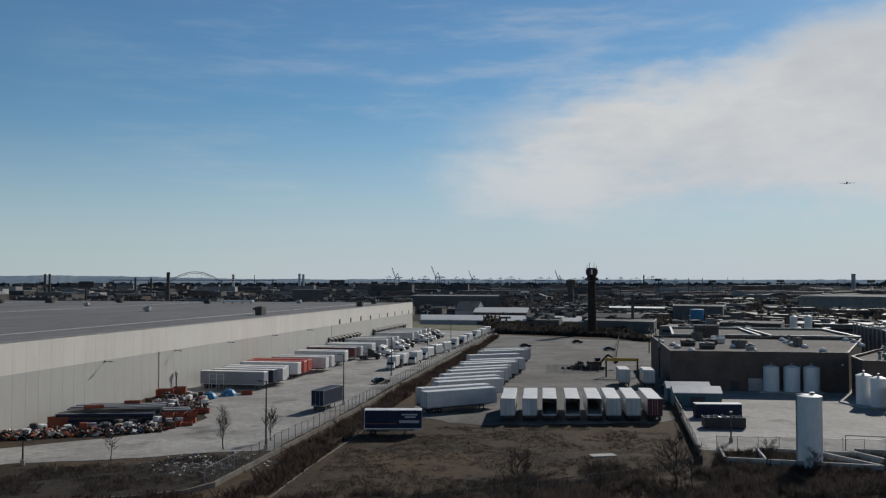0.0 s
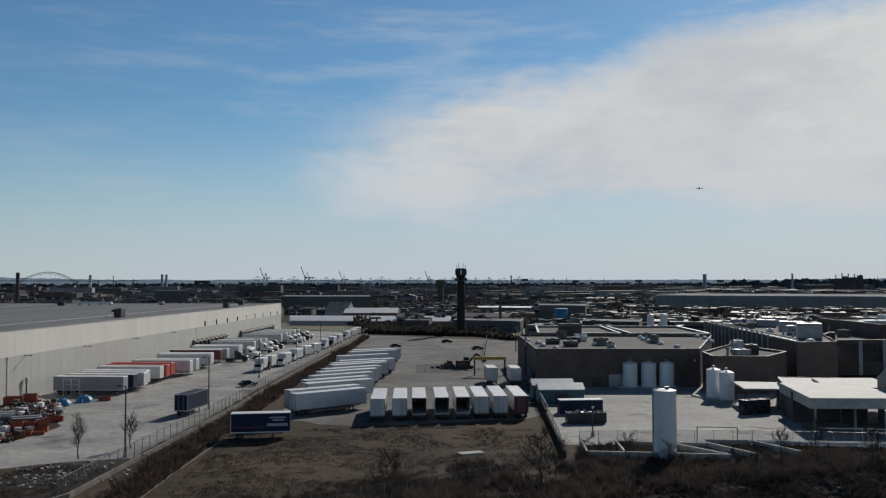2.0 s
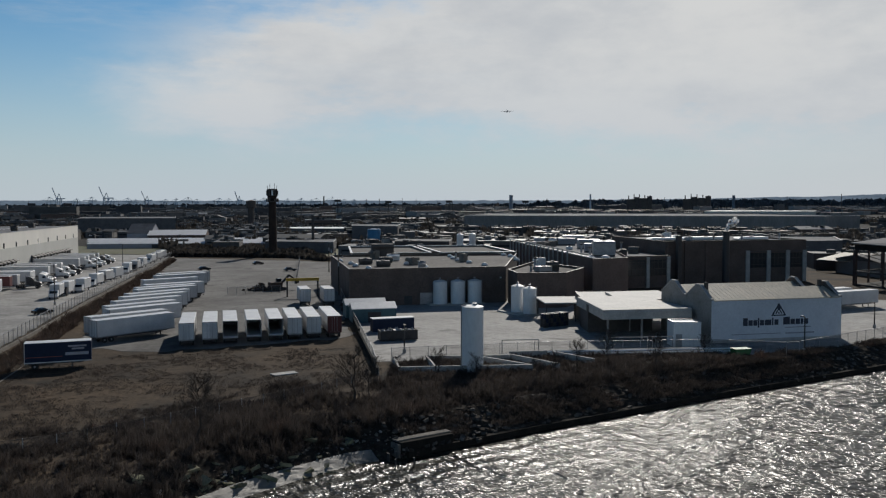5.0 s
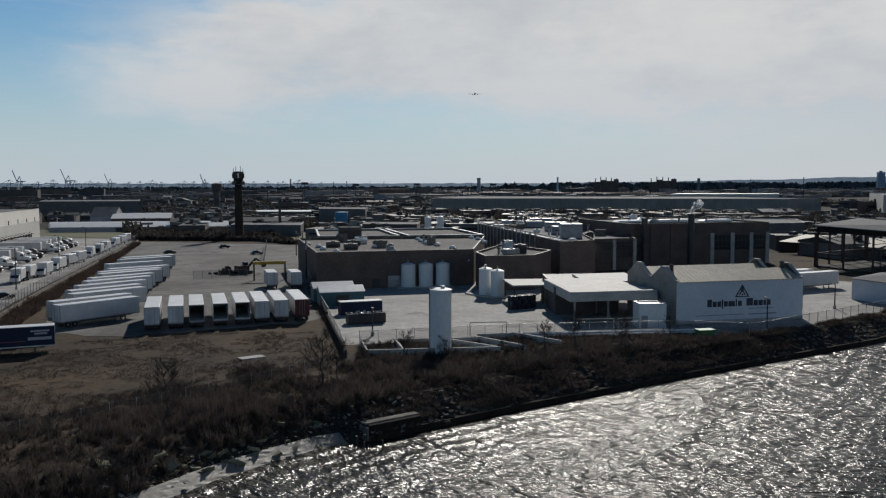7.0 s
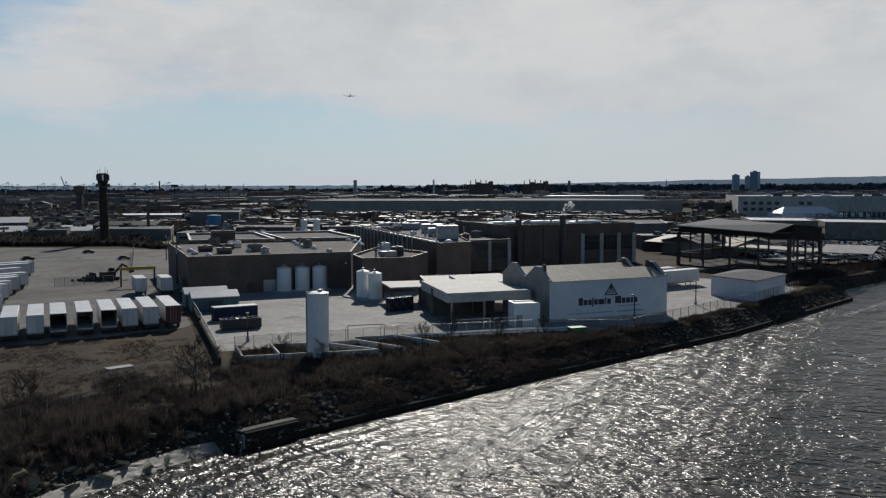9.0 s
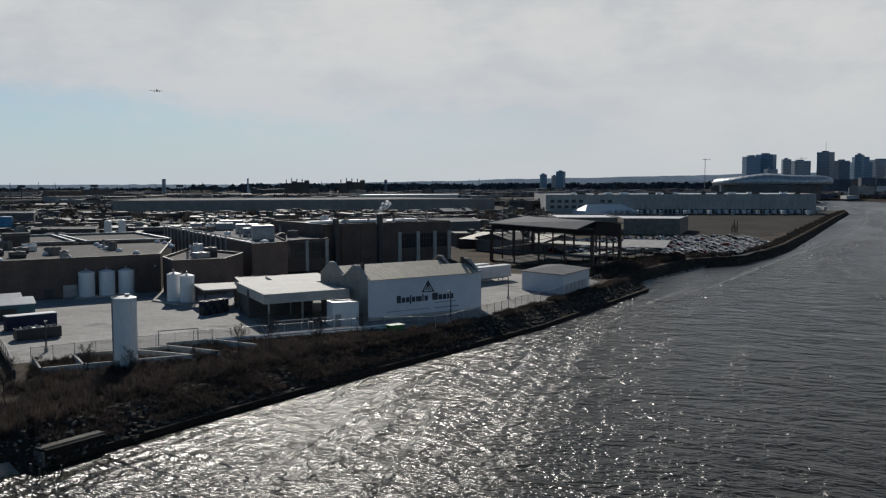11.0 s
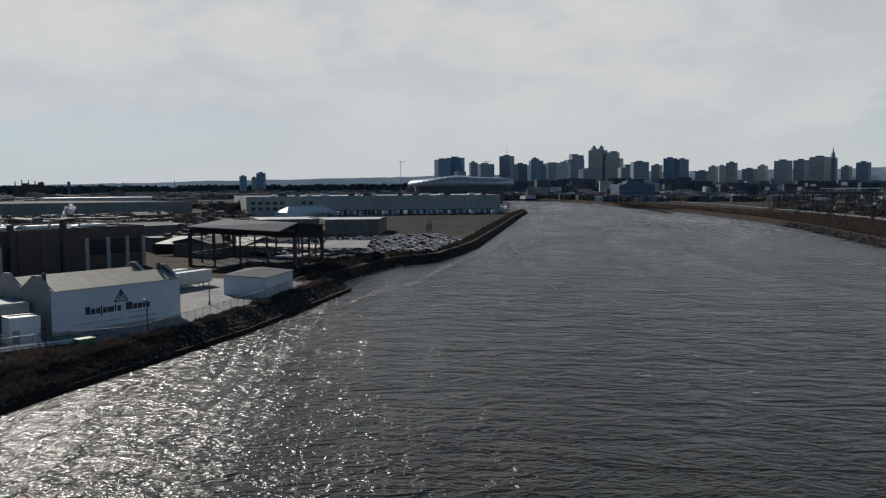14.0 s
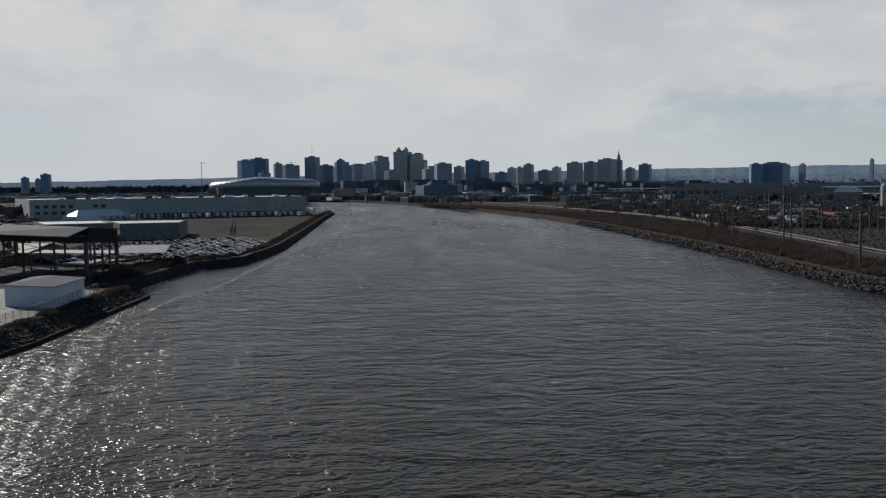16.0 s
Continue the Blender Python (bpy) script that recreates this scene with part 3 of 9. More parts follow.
# riprap above a low dark quay wall
slope("bank_quay", LEFT_BANK[9:16], 5.4, 2.6, BANK, "dark stony slope above a quay wall", 0.5, 7)
QUAY = [(30.2, 90.3), (48.7, 95.0), (79.6, 101.8), (131.2, 111.6), (197.4, 131.2)]
q = Shape()
q.prism(QUAY + [(199.0, 134.5), (195.5, 135.5)] + [(x - 0.35, y + 1.25) for x, y in QUAY[3:0:-1]] + [(29.2, 92.0)], -5.0, -2.3)
quay = solid("quay_wall", q, QUAYWOOD, "low dark weathered quay wall along the river", "quay", kind="structure")
q = Shape()
q.soft(-3.6, -0.9, -4, 3.6, 0.9, -1.34, 0.1, pose(32.6, 92.2, 0, 0, 0, 14))
block = solid("quay_block", q, QUAYWOOD, "dark timber-faced end block of the quay with a pale cap", "quay", kind="structure")
part("cap", Shape().soft(-3.7, -0.2, -1.336, 3.7, 0.95, -1.2, 0.05, pose(32.6, 92.2, 0, 0, 0, 14)), OLDCON, block, "pale concrete cap")
part("end_slab", Shape().soft(-3.9, -0.85, -4, -3.61, 0.85, -1.5, 0.05, pose(32.6, 92.2, 0, 0, 0, 14)), OLDCON, block, "grey concrete end slab")


def ragged(poly, amp, seed=3, step=2.5):
    """The same outline with a worn, wavering edge."""
    out = []
    for p, q in zip(poly, poly[1:] + poly[:1]):
        d = math.dist(p, q)
        n = max(1, int(d / step))
        for i in range(n):
            x, y = along(p, q, i / n)
            j = amp * (noise.noise(Vector((x * 0.23, y * 0.23, seed))) + 0.6 * noise.noise(Vector((x * 0.9, y * 0.9, seed))))
            out.append((x + j * (q[1] - p[1]) / d, y - j * (q[0] - p[0]) / d))
    return out


def slab(name, poly, z, material, label, category="pavement", thick=0.3):
    sh = Shape()
    sh.prism(poly, z - thick, z)
    return solid(name, sh, material, label, category, kind="structure")


COURT = [(-160, 100), (-61.4, 121.0), (-43.3, 125.8), (-32.3, 130.3), (-25.8, 131.0), (-19.8, 163.8), (-12.0, 216), (27.0, 437.6), (0, 462), (-14, 436), (-61, 203), (-50, 186), (-43.5, 160), (-47, 147), (-67, 132.5), (-160, 111)]
YARD = [(24.5, 416), (75, 375), (86, 360), (66, 270), (51.5, 205), (41.5, 158), (24, 155), (5, 154), (-6.5, 164), (-3.5, 195), (4, 245), (16, 330)]
PLANT = [(38, 132), (64, 126.5), (92, 118.5), (104, 112.5), (128, 119), (152, 125.5), (185, 138), (191, 150), (184, 168), (150, 195), (120, 208), (53, 206.5)]
slab("pavement_court", ragged(COURT, 0.7), 0.05, CONCRETE, "pale worn concrete truck court")
slab("bank_soil", ragged([(35, 119), (41, 130), (66, 126.3), (94, 118), (104, 112.4), (78, 107.35), (47, 100.5), (29, 96.2)], 0.3), 0.03, DARKSOIL, "dark soil under the brush below the plant", "ground")
slab("verge_soil", ragged([(-130, 90), (-75, 97.5), (-36, 103), (-29.5, 108), (-27, 124), (-33, 126), (-43, 121), (-62, 116), (-130, 97)], 0.5), 0.03, DARKSOIL, "dark bare soil between verge and driveway", "ground")
slab("pavement_yard", ragged(YARD, 2.2), 0.05, ASPHALT, "grey worn asphalt trailer yard")
slab("pavement_plant", PLANT, 0.05, CONCRETE, "pale stained concrete plant yard")
slab("pavement_car_lot", [(236, 205), (275, 160), (291, 153), (352, 172), (398, 204), (366, 236), (300, 260)], 0.05, DARKLOT, "dark asphalt car lot")
slab("pavement_dirt_lot", ragged([(372, 236), (402, 203), (500, 226), (650, 280), (735, 312), (600, 420)], 4, 5, 8), 0.05, DIRT, "bare dirt lot by the river")
slab("pavement_wharf", [(600, 425), (737, 313), (838, 344), (855, 360), (800, 430), (640, 600), (520, 640), (480, 560)], 0.05, DARKLOT, "grey asphalt round a long warehouse")
slab("lawn_strip", [(-25, 470), (25, 440), (90, 405), (150, 400), (150, 505), (-40, 560)], 0.05, LAWN, "strip of rough yellow-green grass", "lawn")
slab("city_ground", [bearing(-50, 560), bearing(-20, 540), bearing(0, 560), bearing(14, 420), bearing(30, 330), bearing(44, 345), bearing(50, 500), bearing(55, 640), bearing(58, 900), bearing(58.5, 1350), bearing(50, 4900), bearing(30, 4900), bearing(10, 4900), bearing(-10, 4900), bearing(-30, 4900), bearing(-50, 4900)], 0.04, FARGROUND, "dark built-over city ground", "ground")
slab("reed_ground", [(150, -96), (180, -79), (240, -57.5), (330, -31.5), (393, -14), (473, 11), (598, 50.5), (728, 101), (880, 175), (1000, 239), (1186, 341), (1190, 326), (1004, 215), (842, 110), (737, 20), (569, -16), (449, -40), (344, -58), (250, -78)], 0.045, REEDSOIL, "brown reed litter along the opposite bank", "ground")
slab("railway_ground", [(250, -80), (344, -60), (449, -42), (569, -18), (737, 18), (842, 108), (1200, 320), (1560, 590), (1700, 600), (2200, 300), (2600, -100), (1700, -500), (500, -220), (260, -75)], 0.04, RAILDIRT, "dark cindery ground of the railway side", "ground")
foam = Shape()
fl = walk_line([(176, 117), (199, 123.5), (222.5, 125), (279, 142), (332, 156), (418, 180), (576, 228), (759, 289), (869, 341)], 3.0)
for (xa, ya, ha), (xb, yb, hb) in zip(fl, fl[1:]):
    wa = 1.3 + 0.9 * noise.noise(Vector((xa * 0.1, ya * 0.1, 4)))
    ja = 0.5 * noise.noise(Vector((xa * 0.05, 2, 4)))
    foam.add([(xa, ya + ja, -2.984), (xb, yb + ja, -2.984), (xb + 0.2, yb + ja + wa, -2.984), (xa + 0.2, ya + ja + wa, -2.984)], [(0, 1, 2, 3)])
cap_ = Shape()
wr = random.Random(15)
while len(cap_.f) < 90:
    x, y = bearing(wr.uniform(40, 100), 75 * (6 ** wr.random()))
    if not inside(x, y, RIVER) or bank_z(x, y) > -9:
        continue
    l_ = wr.uniform(0.3, 1.1) * (0.8 + math.hypot(x, y) / 250)
    dx, dy = l_ * math.sin(radians(-18 + wr.uniform(-12, 12))), l_ * math.cos(radians(-18))
    g_ = wr.uniform(0.04, 0.12)
    cap_.add([(x - dx, y - dy, RIVER_Z + 0.03), (x + 0.4 * g_, y, RIVER_Z + 0.05), (x + dx, y + dy, RIVER_Z + 0.03), (x - g_, y + 0.1, RIVER_Z + 0.05)], [(0, 1, 2, 3)])
solid("whitecaps", cap_, surf("whitecap_foam", (0.55, 0.56, 0.56), (0.42, 0.43, 0.43), 1.5, 0.8), "scattered small breaking wave crests", "foam", kind="stuff")
solid("foam_line", foam, FOAM, "thin line of pale foam where two currents meet", "foam", kind="structure")

# ---- big white warehouse ----
WH_A, WH_B, WH_H = (-73.2, 144.2), (-15.2, 434.0), 15.1
wh_az = heading(WH_A, WH_B)
wu = (math.sin(radians(wh_az)), math.cos(radians(wh_az)))
wv = (wu[1], -wu[0])


def wh(along_m, out_m):
    """A place by metres along the long wall from its near end and metres out from it."""
    return (WH_A[0] + wu[0] * along_m + wv[0] * out_m, WH_A[1] + wu[1] * along_m + wv[1] * out_m)


WH_L = math.dist(WH_A, WH_B)
warehouse = thing("warehouse", "vast cream tilt-up concrete warehouse with grey flat roof", "warehouse")
core = Shape().prism([wh(-40, -0.22), wh(WH_L - 0.22, -0.22), wh(WH_L - 0.22, -330), wh(-40, -330)], 0, WH_H - 0.5)
part("core_wall", core, PANELLOW, warehouse)
roof = Shape().prism([wh(-39.8, -0.5), wh(WH_L - 0.5, -0.5), wh(WH_L - 0.5, -329), wh(-39.8, -329)], WH_H - 0.5, WH_H - 0.25)
part("roof", roof, GREYROOF, warehouse, "grey membrane roof with patched seams")
for k in range(7):
    a_, b_ = wh(-36 + 4 * k, -18 - 44 * k), wh(WH_L - 3, -18 - 44 * k)
    part("roof_seam", Shape().bar((*a_, WH_H - 0.235), (*b_, WH_H - 0.235), 0.5, 0.03), DARKSTEEL if k % 2 else ROOFSKIN, warehouse)
# wall panels, a lower and a paler upper one at every bay, with open joints between
PANEL_W = 3.4
low = Shape().soft(0.012, -0.22, 0.0, PANEL_W - 0.012, 0.0, 9.6, 0.008)
upp = Shape().soft(0.008, -0.22, 9.61, PANEL_W - 0.008, 0.02, WH_H, 0.008)
turn_w = pose(*WH_A, 0, 0, 0, 90 - wh_az)
first_low = part("wall_panel", low, PANELLOW, warehouse)
first_upp = part("wall_panel_upper", upp, PANELTOP, warehouse)
bays = int((WH_L + 36) / PANEL_W)
for i in range(bays):
    s = WH_L - PANEL_W * (i + 1)
    m = Matrix.Translation((*wh(s + PANEL_W, 0.0), 0)) @ pose(0, 0, 0, 0, 0, 270 - wh_az)
    for k, ob in enumerate((first_low, first_upp)):
        (ob if i == 0 else twin(ob, m)).matrix_basis = m
cap = Shape()
a3, b3 = wh(-39, -0.1), wh(WH_L, -0.1)
cap.bar((*a3, WH_H + 0.06), (*b3, WH_H + 0.06), 0.42, 0.14)
part("parapet_cap", cap, STEEL, warehouse, "thin metal parapet cap")


def on_wall(name, sh, material, s, z, label="", out=0.0):
    ob = part(name, sh, material, warehouse, label)
    ob.matrix_basis = Matrix.Translation((*wh(s, out), z)) @ pose(0, 0, 0, 0, 0, 270 - wh_az)
    return ob


# high square windows, dock awnings, dock doors, wall lamps and downpipes
win = on_wall("window", Shape().box(-0.75, -0.1, -0.9, 0.75, 0.05, 0.9), GLASS, WH_L - 8, 10.6)
for i in range(1, 9):
    twin(win, Matrix.Translation((*wh(WH_L - 8 - i * 13.5, 0.0), 10.6)) @ pose(0, 0, 0, 0, 0, 270 - wh_az))
awn = Shape()
awn.side([(0.0, 1.3), (1.5, 0.55), (1.5, 0.35), (0.0, 0.35)], -1.55, 1.55)
awn.box(-1.7, 0.0, -2.8, -1.45, 0.5, 0.4).box(1.45, 0.0, -2.8, 1.7, 0.5, 0.4)
first = None
door_sh = Shape().box(-1.4, -0.02, -3.0, 1.4, 0.06, 0.0)
first_door = None
for i in range(26):
    s = 168 + i * 4.4
    if 205 < s < 222 or s > WH_L - 14:
        continue
    m = Matrix.Translation((*wh(s, 0.03), 4.3)) @ pose(0, 0, 0, 0, 0, 270 - wh_az)
    if first is None:
        first = on_wall("dock_awning", awn, DARKSTEEL, s, 4.3, "black canvas dock awning", 0.03)
        first_door = on_wall("dock_door", door_sh, TRAILERGREY, s, 4.2, "", 0.03)
    else:
        twin(first, m)
        twin(first_door, Matrix.Translation((*wh(s, 0.03), 4.2)) @ pose(0, 0, 0, 0, 0, 270 - wh_az))
lamp_sh = Shape().box(-0.05, 0.0, -0.05, 0.05, 1.5, 0.05).box(-0.2, 1.2, -0.12, 0.2, 1.8, 0.0).box(-0.08, 0.0, -0.25, 0.08, 0.06, 0.25)
lamp1 = on_wall("wall_lamp", lamp_sh, DARKSTEEL, 30.0, 9.4, "small dark wall lamp", 0.03)
for s in (58, 86, 116, 146):
    twin(lamp1, Matrix.Translation((*wh(s, 0.03), 9.4)) @ pose(0, 0, 0, 0, 0, 270 - wh_az))
pipe = on_wall("downpipe", Shape().box(-0.05, 0.0, 0.0, 0.05, 0.08, 9.5).box(-0.12, 0.0, 9.2, 0.12, 0.16, 9.6), STEEL, 51.0, 0.0, "", 0.03)
for s in (170,):
    twin(pipe, Matrix.Translation((*wh(s, 0.03), 0)) @ pose(0, 0, 0, 0, 0, 270 - wh_az))


# roof plant
def roof_unit(x, y, z, az, w, d, h, label="grey rooftop air handling unit on a flat roof", colour=None, group="rooftop units"):
    t = thing("rooftop_unit", label, "air handler", group, (x, y, z), az)
    part("casing", Shape().soft(-w / 2, -d / 2, 0.35, w / 2, d / 2, h, 0.06), colour or STEEL, t)
    part("base_frame", Shape().box(-w / 2 + 0.1, -d / 2 + 0.1, 0, w / 2 - 0.1, d / 2 - 0.1, 0.35), DARKSTEEL, t)
    part("hood", Shape().side([(-d / 2 - 0.8, h - 0.5), (-d / 2, h - 0.1), (-d / 2, h - 1.0), (-d / 2 - 0.8, h - 0.9)], -w / 2 + 0.2, w / 2 - 0.2), colour or STEEL, t)
    part("fan_grille", Shape().lathe([(0.55, h), (0.55, h + 0.18), (0.4, h + 0.2)], 14), DARKSTEEL, t)
    return t


rnd = random.Random(5)
for s, o, w, d, h in ((128, -9, 3.4, 2.2, 2.6), (150, -60, 2.0, 1.6, 1.6), (225, -6, 2.4, 2.0, 1.8), (268, -12, 2.6, 2.2, 1.9), (255, -90, 3, 2, 1.8), (262, -140, 3, 2, 2), (250, -170, 4, 2, 2), (240, -190, 4, 2, 1.8), (270, -50, 2, 2, 1.6), (205, -120, 1.6, 1.6, 1.4)):
    roof_unit(*wh(s, o), WH_H - 0.25, wh_az + rnd.choice((0, 90)), w, d, h, colour=DARKSTEEL if h > 1.7 else STEEL)
long_unit = thing("roof_duct", "long pale duct on legs on the grey warehouse roof", "duct", at=(*wh(262, -78), WH_H - 0.25), az=wh_az)
part("duct", Shape().soft(-8, -0.8, 0.7, 8, 0.8, 1.5, 0.1), WHITE, long_unit)
for k in (-7, -2.5, 2.5, 7):
    part("leg", Shape().box(k - 0.1, -0.6, 0, k + 0.1, 0.6, 0.7), DARKSTEEL, long_unit)

# ---- trailers and vehicles ----
WHEEL = Shape()
WHEEL.lathe([(0.30, -0.13), (0.50, -0.13), (0.52, -0.08), (0.52, 0.08), (0.50, 0.13), (0.30, 0.13)], 18, pose(0, 0, 0, 0, 90, 0))
RIM = Shape()
RIM.lathe([(0.08, -0.14), (0.29, -0.11), (0.29, 0.11), (0.08, 0.14)], 14, pose(0, 0, 0, 0, 90, 0))
WHEEL_ME, RIM_ME = WHEEL.mesh("tyre", RUBBER, True), RIM.mesh("rim", STEEL, True)


def wheel_set(t, spots, size=1.0, name="wheel", rims=True):
    for x, y in spots:
        w = new(name, WHEEL_ME)
        w.parent = t
        w.matrix_basis = Matrix.Translation((x, y, 0.52 * size)) @ Matrix.Scale(size, 4)
        if rims:
            r = new("rim", RIM_ME)
            r.parent = w


def trailer(label, skin, length=16.0, roof=None, doors=None, open_end=False, group="parked trailers", bars=None, end_trim=None):
    """A box trailer on its landing legs: nose at +y, doors at -y."""
    t = thing("semi_trailer", label, "trailer", group)
    L, W, z0, z1 = length / 2, 1.3, 1.15, 4.08
    body = Shape()
    if open_end:
        body.box(-W, -L, z0, -W + 0.06, L, z1).box(W - 0.06, -L, z0, W, L, z1).box(-W + 0.06, -L, z0, W - 0.06, L, z0 + 0.12).box(-W + 0.06, L - 0.08, z0 + 0.12, W - 0.06, L, z1).box(-W + 0.06, -L, z1 - 0.06, W - 0.06, L - 0.08, z1)
    else:
        body.soft(-W, -L, z0, W, L, z1, 0.05)
    part("body", body, skin, t)
    part("roof", Shape().soft(-W + 0.03, -L + 0.03, z1 + 0.004, W - 0.03, L - 0.03, z1 + 0.06, 0.02), roof or ROOFSKIN, t)
    rail = Shape()
    for s in (-1, 1):
        rail.box(s * W - 0.035, -L, z0 - 0.12, s * W + 0.035, L, z0 + 0.06)
    part("side_rail", rail, end_trim or STEEL, t)
    if not open_end:
        for s in (-1, 1):
            d = part("door", Shape().soft(min(0.02 * s, s * (W - 0.06)), -L - 0.05, z0 + 0.08, max(0.02 * s, s * (W - 0.06)), -L - 0.004, z1 - 0.1, 0.012), doors or skin, t)
            part("lock_rod", Shape().box(s * 0.45 - 0.03, -L - 0.09, z0 + 0.1, s * 0.45 + 0.03, -L - 0.05, z1 - 0.2), STEEL, d)
    fr = Shape()
    fr.box(-W - 0.03, -L - 0.06, z0 - 0.1, -W + 0.06, -L + 0.05, z1 + 0.05).box(W - 0.06, -L - 0.06, z0 - 0.1, W + 0.03, -L + 0.05, z1 + 0.05).box(-W + 0.06, -L - 0.06, z1 - 0.06, W - 0.06, -L + 0.05, z1 + 0.05).box(-W + 0.06, -L - 0.06, z0 - 0.16, W - 0.06, -L + 0.05, z0 + 0.06)
    part("rear_frame", fr, end_trim or STEEL, t)
    part("chassis", Shape().box(-0.5, -L + 0.4, 0.75, -0.35, L - 1.2, z0).box(0.35, -L + 0.4, 0.75, 0.5, L - 1.2, z0).box(-1.0, -L + 0.6, 0.62, 1.0, -L + 4.0, 0.8), DARKSTEEL, t)
    part("underride_guard", Shape().box(-1.1, -L, 0.5, 1.1, -L + 0.1, 0.6).box(-0.8, -L, 0.6, -0.7, -L + 0.1, z0).box(0.7, -L, 0.6, 0.8, -L + 0.1, z0), DARKSTEEL, t)
    for s in (-1, 1):
        part("landing_leg", Shape().box(s * 0.75 - 0.07, L - 2.9, 0.06, s * 0.75 + 0.07, L - 2.75, z0).box(s * 0.75 - 0.16, L - 3.0, 0.0, s * 0.75 + 0.16, L - 2.65, 0.06), DARKSTEEL, t)
    ax = (-L + 1.5, -L + 2.8) if length > 11 else (-L + 1.4,)
    wheel_set(t, [(s * 1.08, y) for y in ax for s in (-1, 1)])
    if bars:
        b = Shape()
        for (ya, yb, za, zb) in bars:
            b.box(W + 0.026, ya, za, W + 0.034, yb, zb)
        part("lettering_bars", b, bars_mat, t, "pale bars of lettering on the side")
    return t


bars_mat = surf("pale_lettering", (0.42, 0.42, 0.46), (0.36, 0.36, 0.40), 2.0, 0.6)
stripe_mat = surf("red_stripe", (0.25, 0.07, 0.06), (0.22, 0.06, 0.05), 2.0, 0.5)


def put(proto, x, y, az, z=0.05):
    return copy_thing(proto, pose(x, y, z, 0, 0, -az))


used = set()


def place_kind(proto, x, y, az, label="", z=0.05):
    """Stands the first one itself, then copies."""
    if proto.name in used:
        o = put(proto, x, y, az, z)
    else:
        proto.matrix_basis = pose(x, y, z, 0, 0, -az)
        used.add(proto.name)
        o = proto
    if label:
        tagged(o, label)
    return o


T_WHITE = trailer("white box trailer with scuffed aluminium sides", TRAILERWHITE)
T_OPEN = trailer("white box trailer with its rear standing open and dark", TRAILERWHITE, open_end=True)
T_DARKEND = trailer("white box trailer with maroon rear doors", TRAILERWHITE, doors=TRAILERMAROON, end_trim=TRAILERMAROON)
T_GREY = trailer("grey-sided box trailer with a white nose", TRAILERGREY, end_trim=TRAILERWHITE)
T_NAVY = trailer("navy blue box trailer with pale roof", TRAILERNAVY)
T_RED = trailer("faded red box trailer", TRAILERRED, roof=TRAILERRED)
T_MAROON = trailer("dark maroon box trailer", TRAILERMAROON)
T_PUP = trailer("short white pup trailer", TRAILERWHITE, 8.6)
T_BLUE = trailer("short navy trailer with pale lettering on grass", TRAILERNAVY, 9.4, bars=[(1.4, 4.0, 3.3, 3.55), (1.9, 3.7, 2.9, 3.15), (1.0, 4.3, 2.05, 2.5)], end_trim=TRAILERWHITE)
part("red_stripe", Shape().box(1.326, -4.6, 1.9, 1.332, 0.6, 2.0), stripe_mat, T_BLUE)
T_BOX = trailer("navy shipping container on a chassis", TRAILERNAVY, 9.2, roof=TRAILERNAVY)


def tractor(label, paint, group="road tractors"):
    t = thing("truck_tractor", label, "truck", group)
    cabs = Shape().side([(-1.3, 1.0), (0.9, 1.0), (0.95, 2.1), (0.6, 2.95), (-0.1, 3.35), (-1.3, 3.6)], -1.15, 1.15)
    cab = part("cab", cabs, paint, t)
    part("windscreen", Shape().add([(-1.0, 0.965, 2.15), (1.0, 0.965, 2.15), (0.95, 0.645, 2.93), (-0.95, 0.645, 2.93)], [(0, 1, 2, 3)]), GLASS, cab)
    for s in (-1, 1):
        part("side_window", Shape().box(s * 1.156 - 0.006, -0.3, 2.1, s * 1.156 + 0.006, 0.6, 2.75), GLASS, cab)
    part("bonnet", Shape().side([(0.95, 0.9), (2.6, 0.8), (2.65, 1.6), (2.4, 1.85), (0.95, 2.08)], -0.95, 0.95), paint, t)
    part("bumper", Shape().soft(-1.2, 2.55, 0.45, 1.2, 2.85, 0.85, 0.05), STEEL, t)
    part("grille", Shape().box(-0.6, 2.64, 0.9, 0.6, 2.69, 1.6), DARKSTEEL, t)
    part("frame", Shape().box(-0.5, -4.2, 0.7, 0.5, 1.0, 0.95), DARKSTEEL, t)
    for s in (-1, 1):
        part("exhaust_stack", Shape().lathe([(0.09, 1.0), (0.09, 3.9)], 10, pose(s * 0.95, -1.5, 0)), STEEL, t)
        part("fuel_tank", Shape().lathe([(0.32, -0.8), (0.32, 0.5)], 12, pose(s * 0.95, -1.0, 0.75, -90, 0, 0)), STEEL, t)
    wheel_set(t, [(s * 1.08, 1.7) for s in (-1, 1)] + [(s * 1.05, y) for y in (-2.4, -3.7) for s in (-1, 1)])
    return t


TR_WHITE = tractor("white long-nosed road tractor", WHITE)
TR_DARK = tractor("dark long-nosed road tractor", TRAILERBLACK)


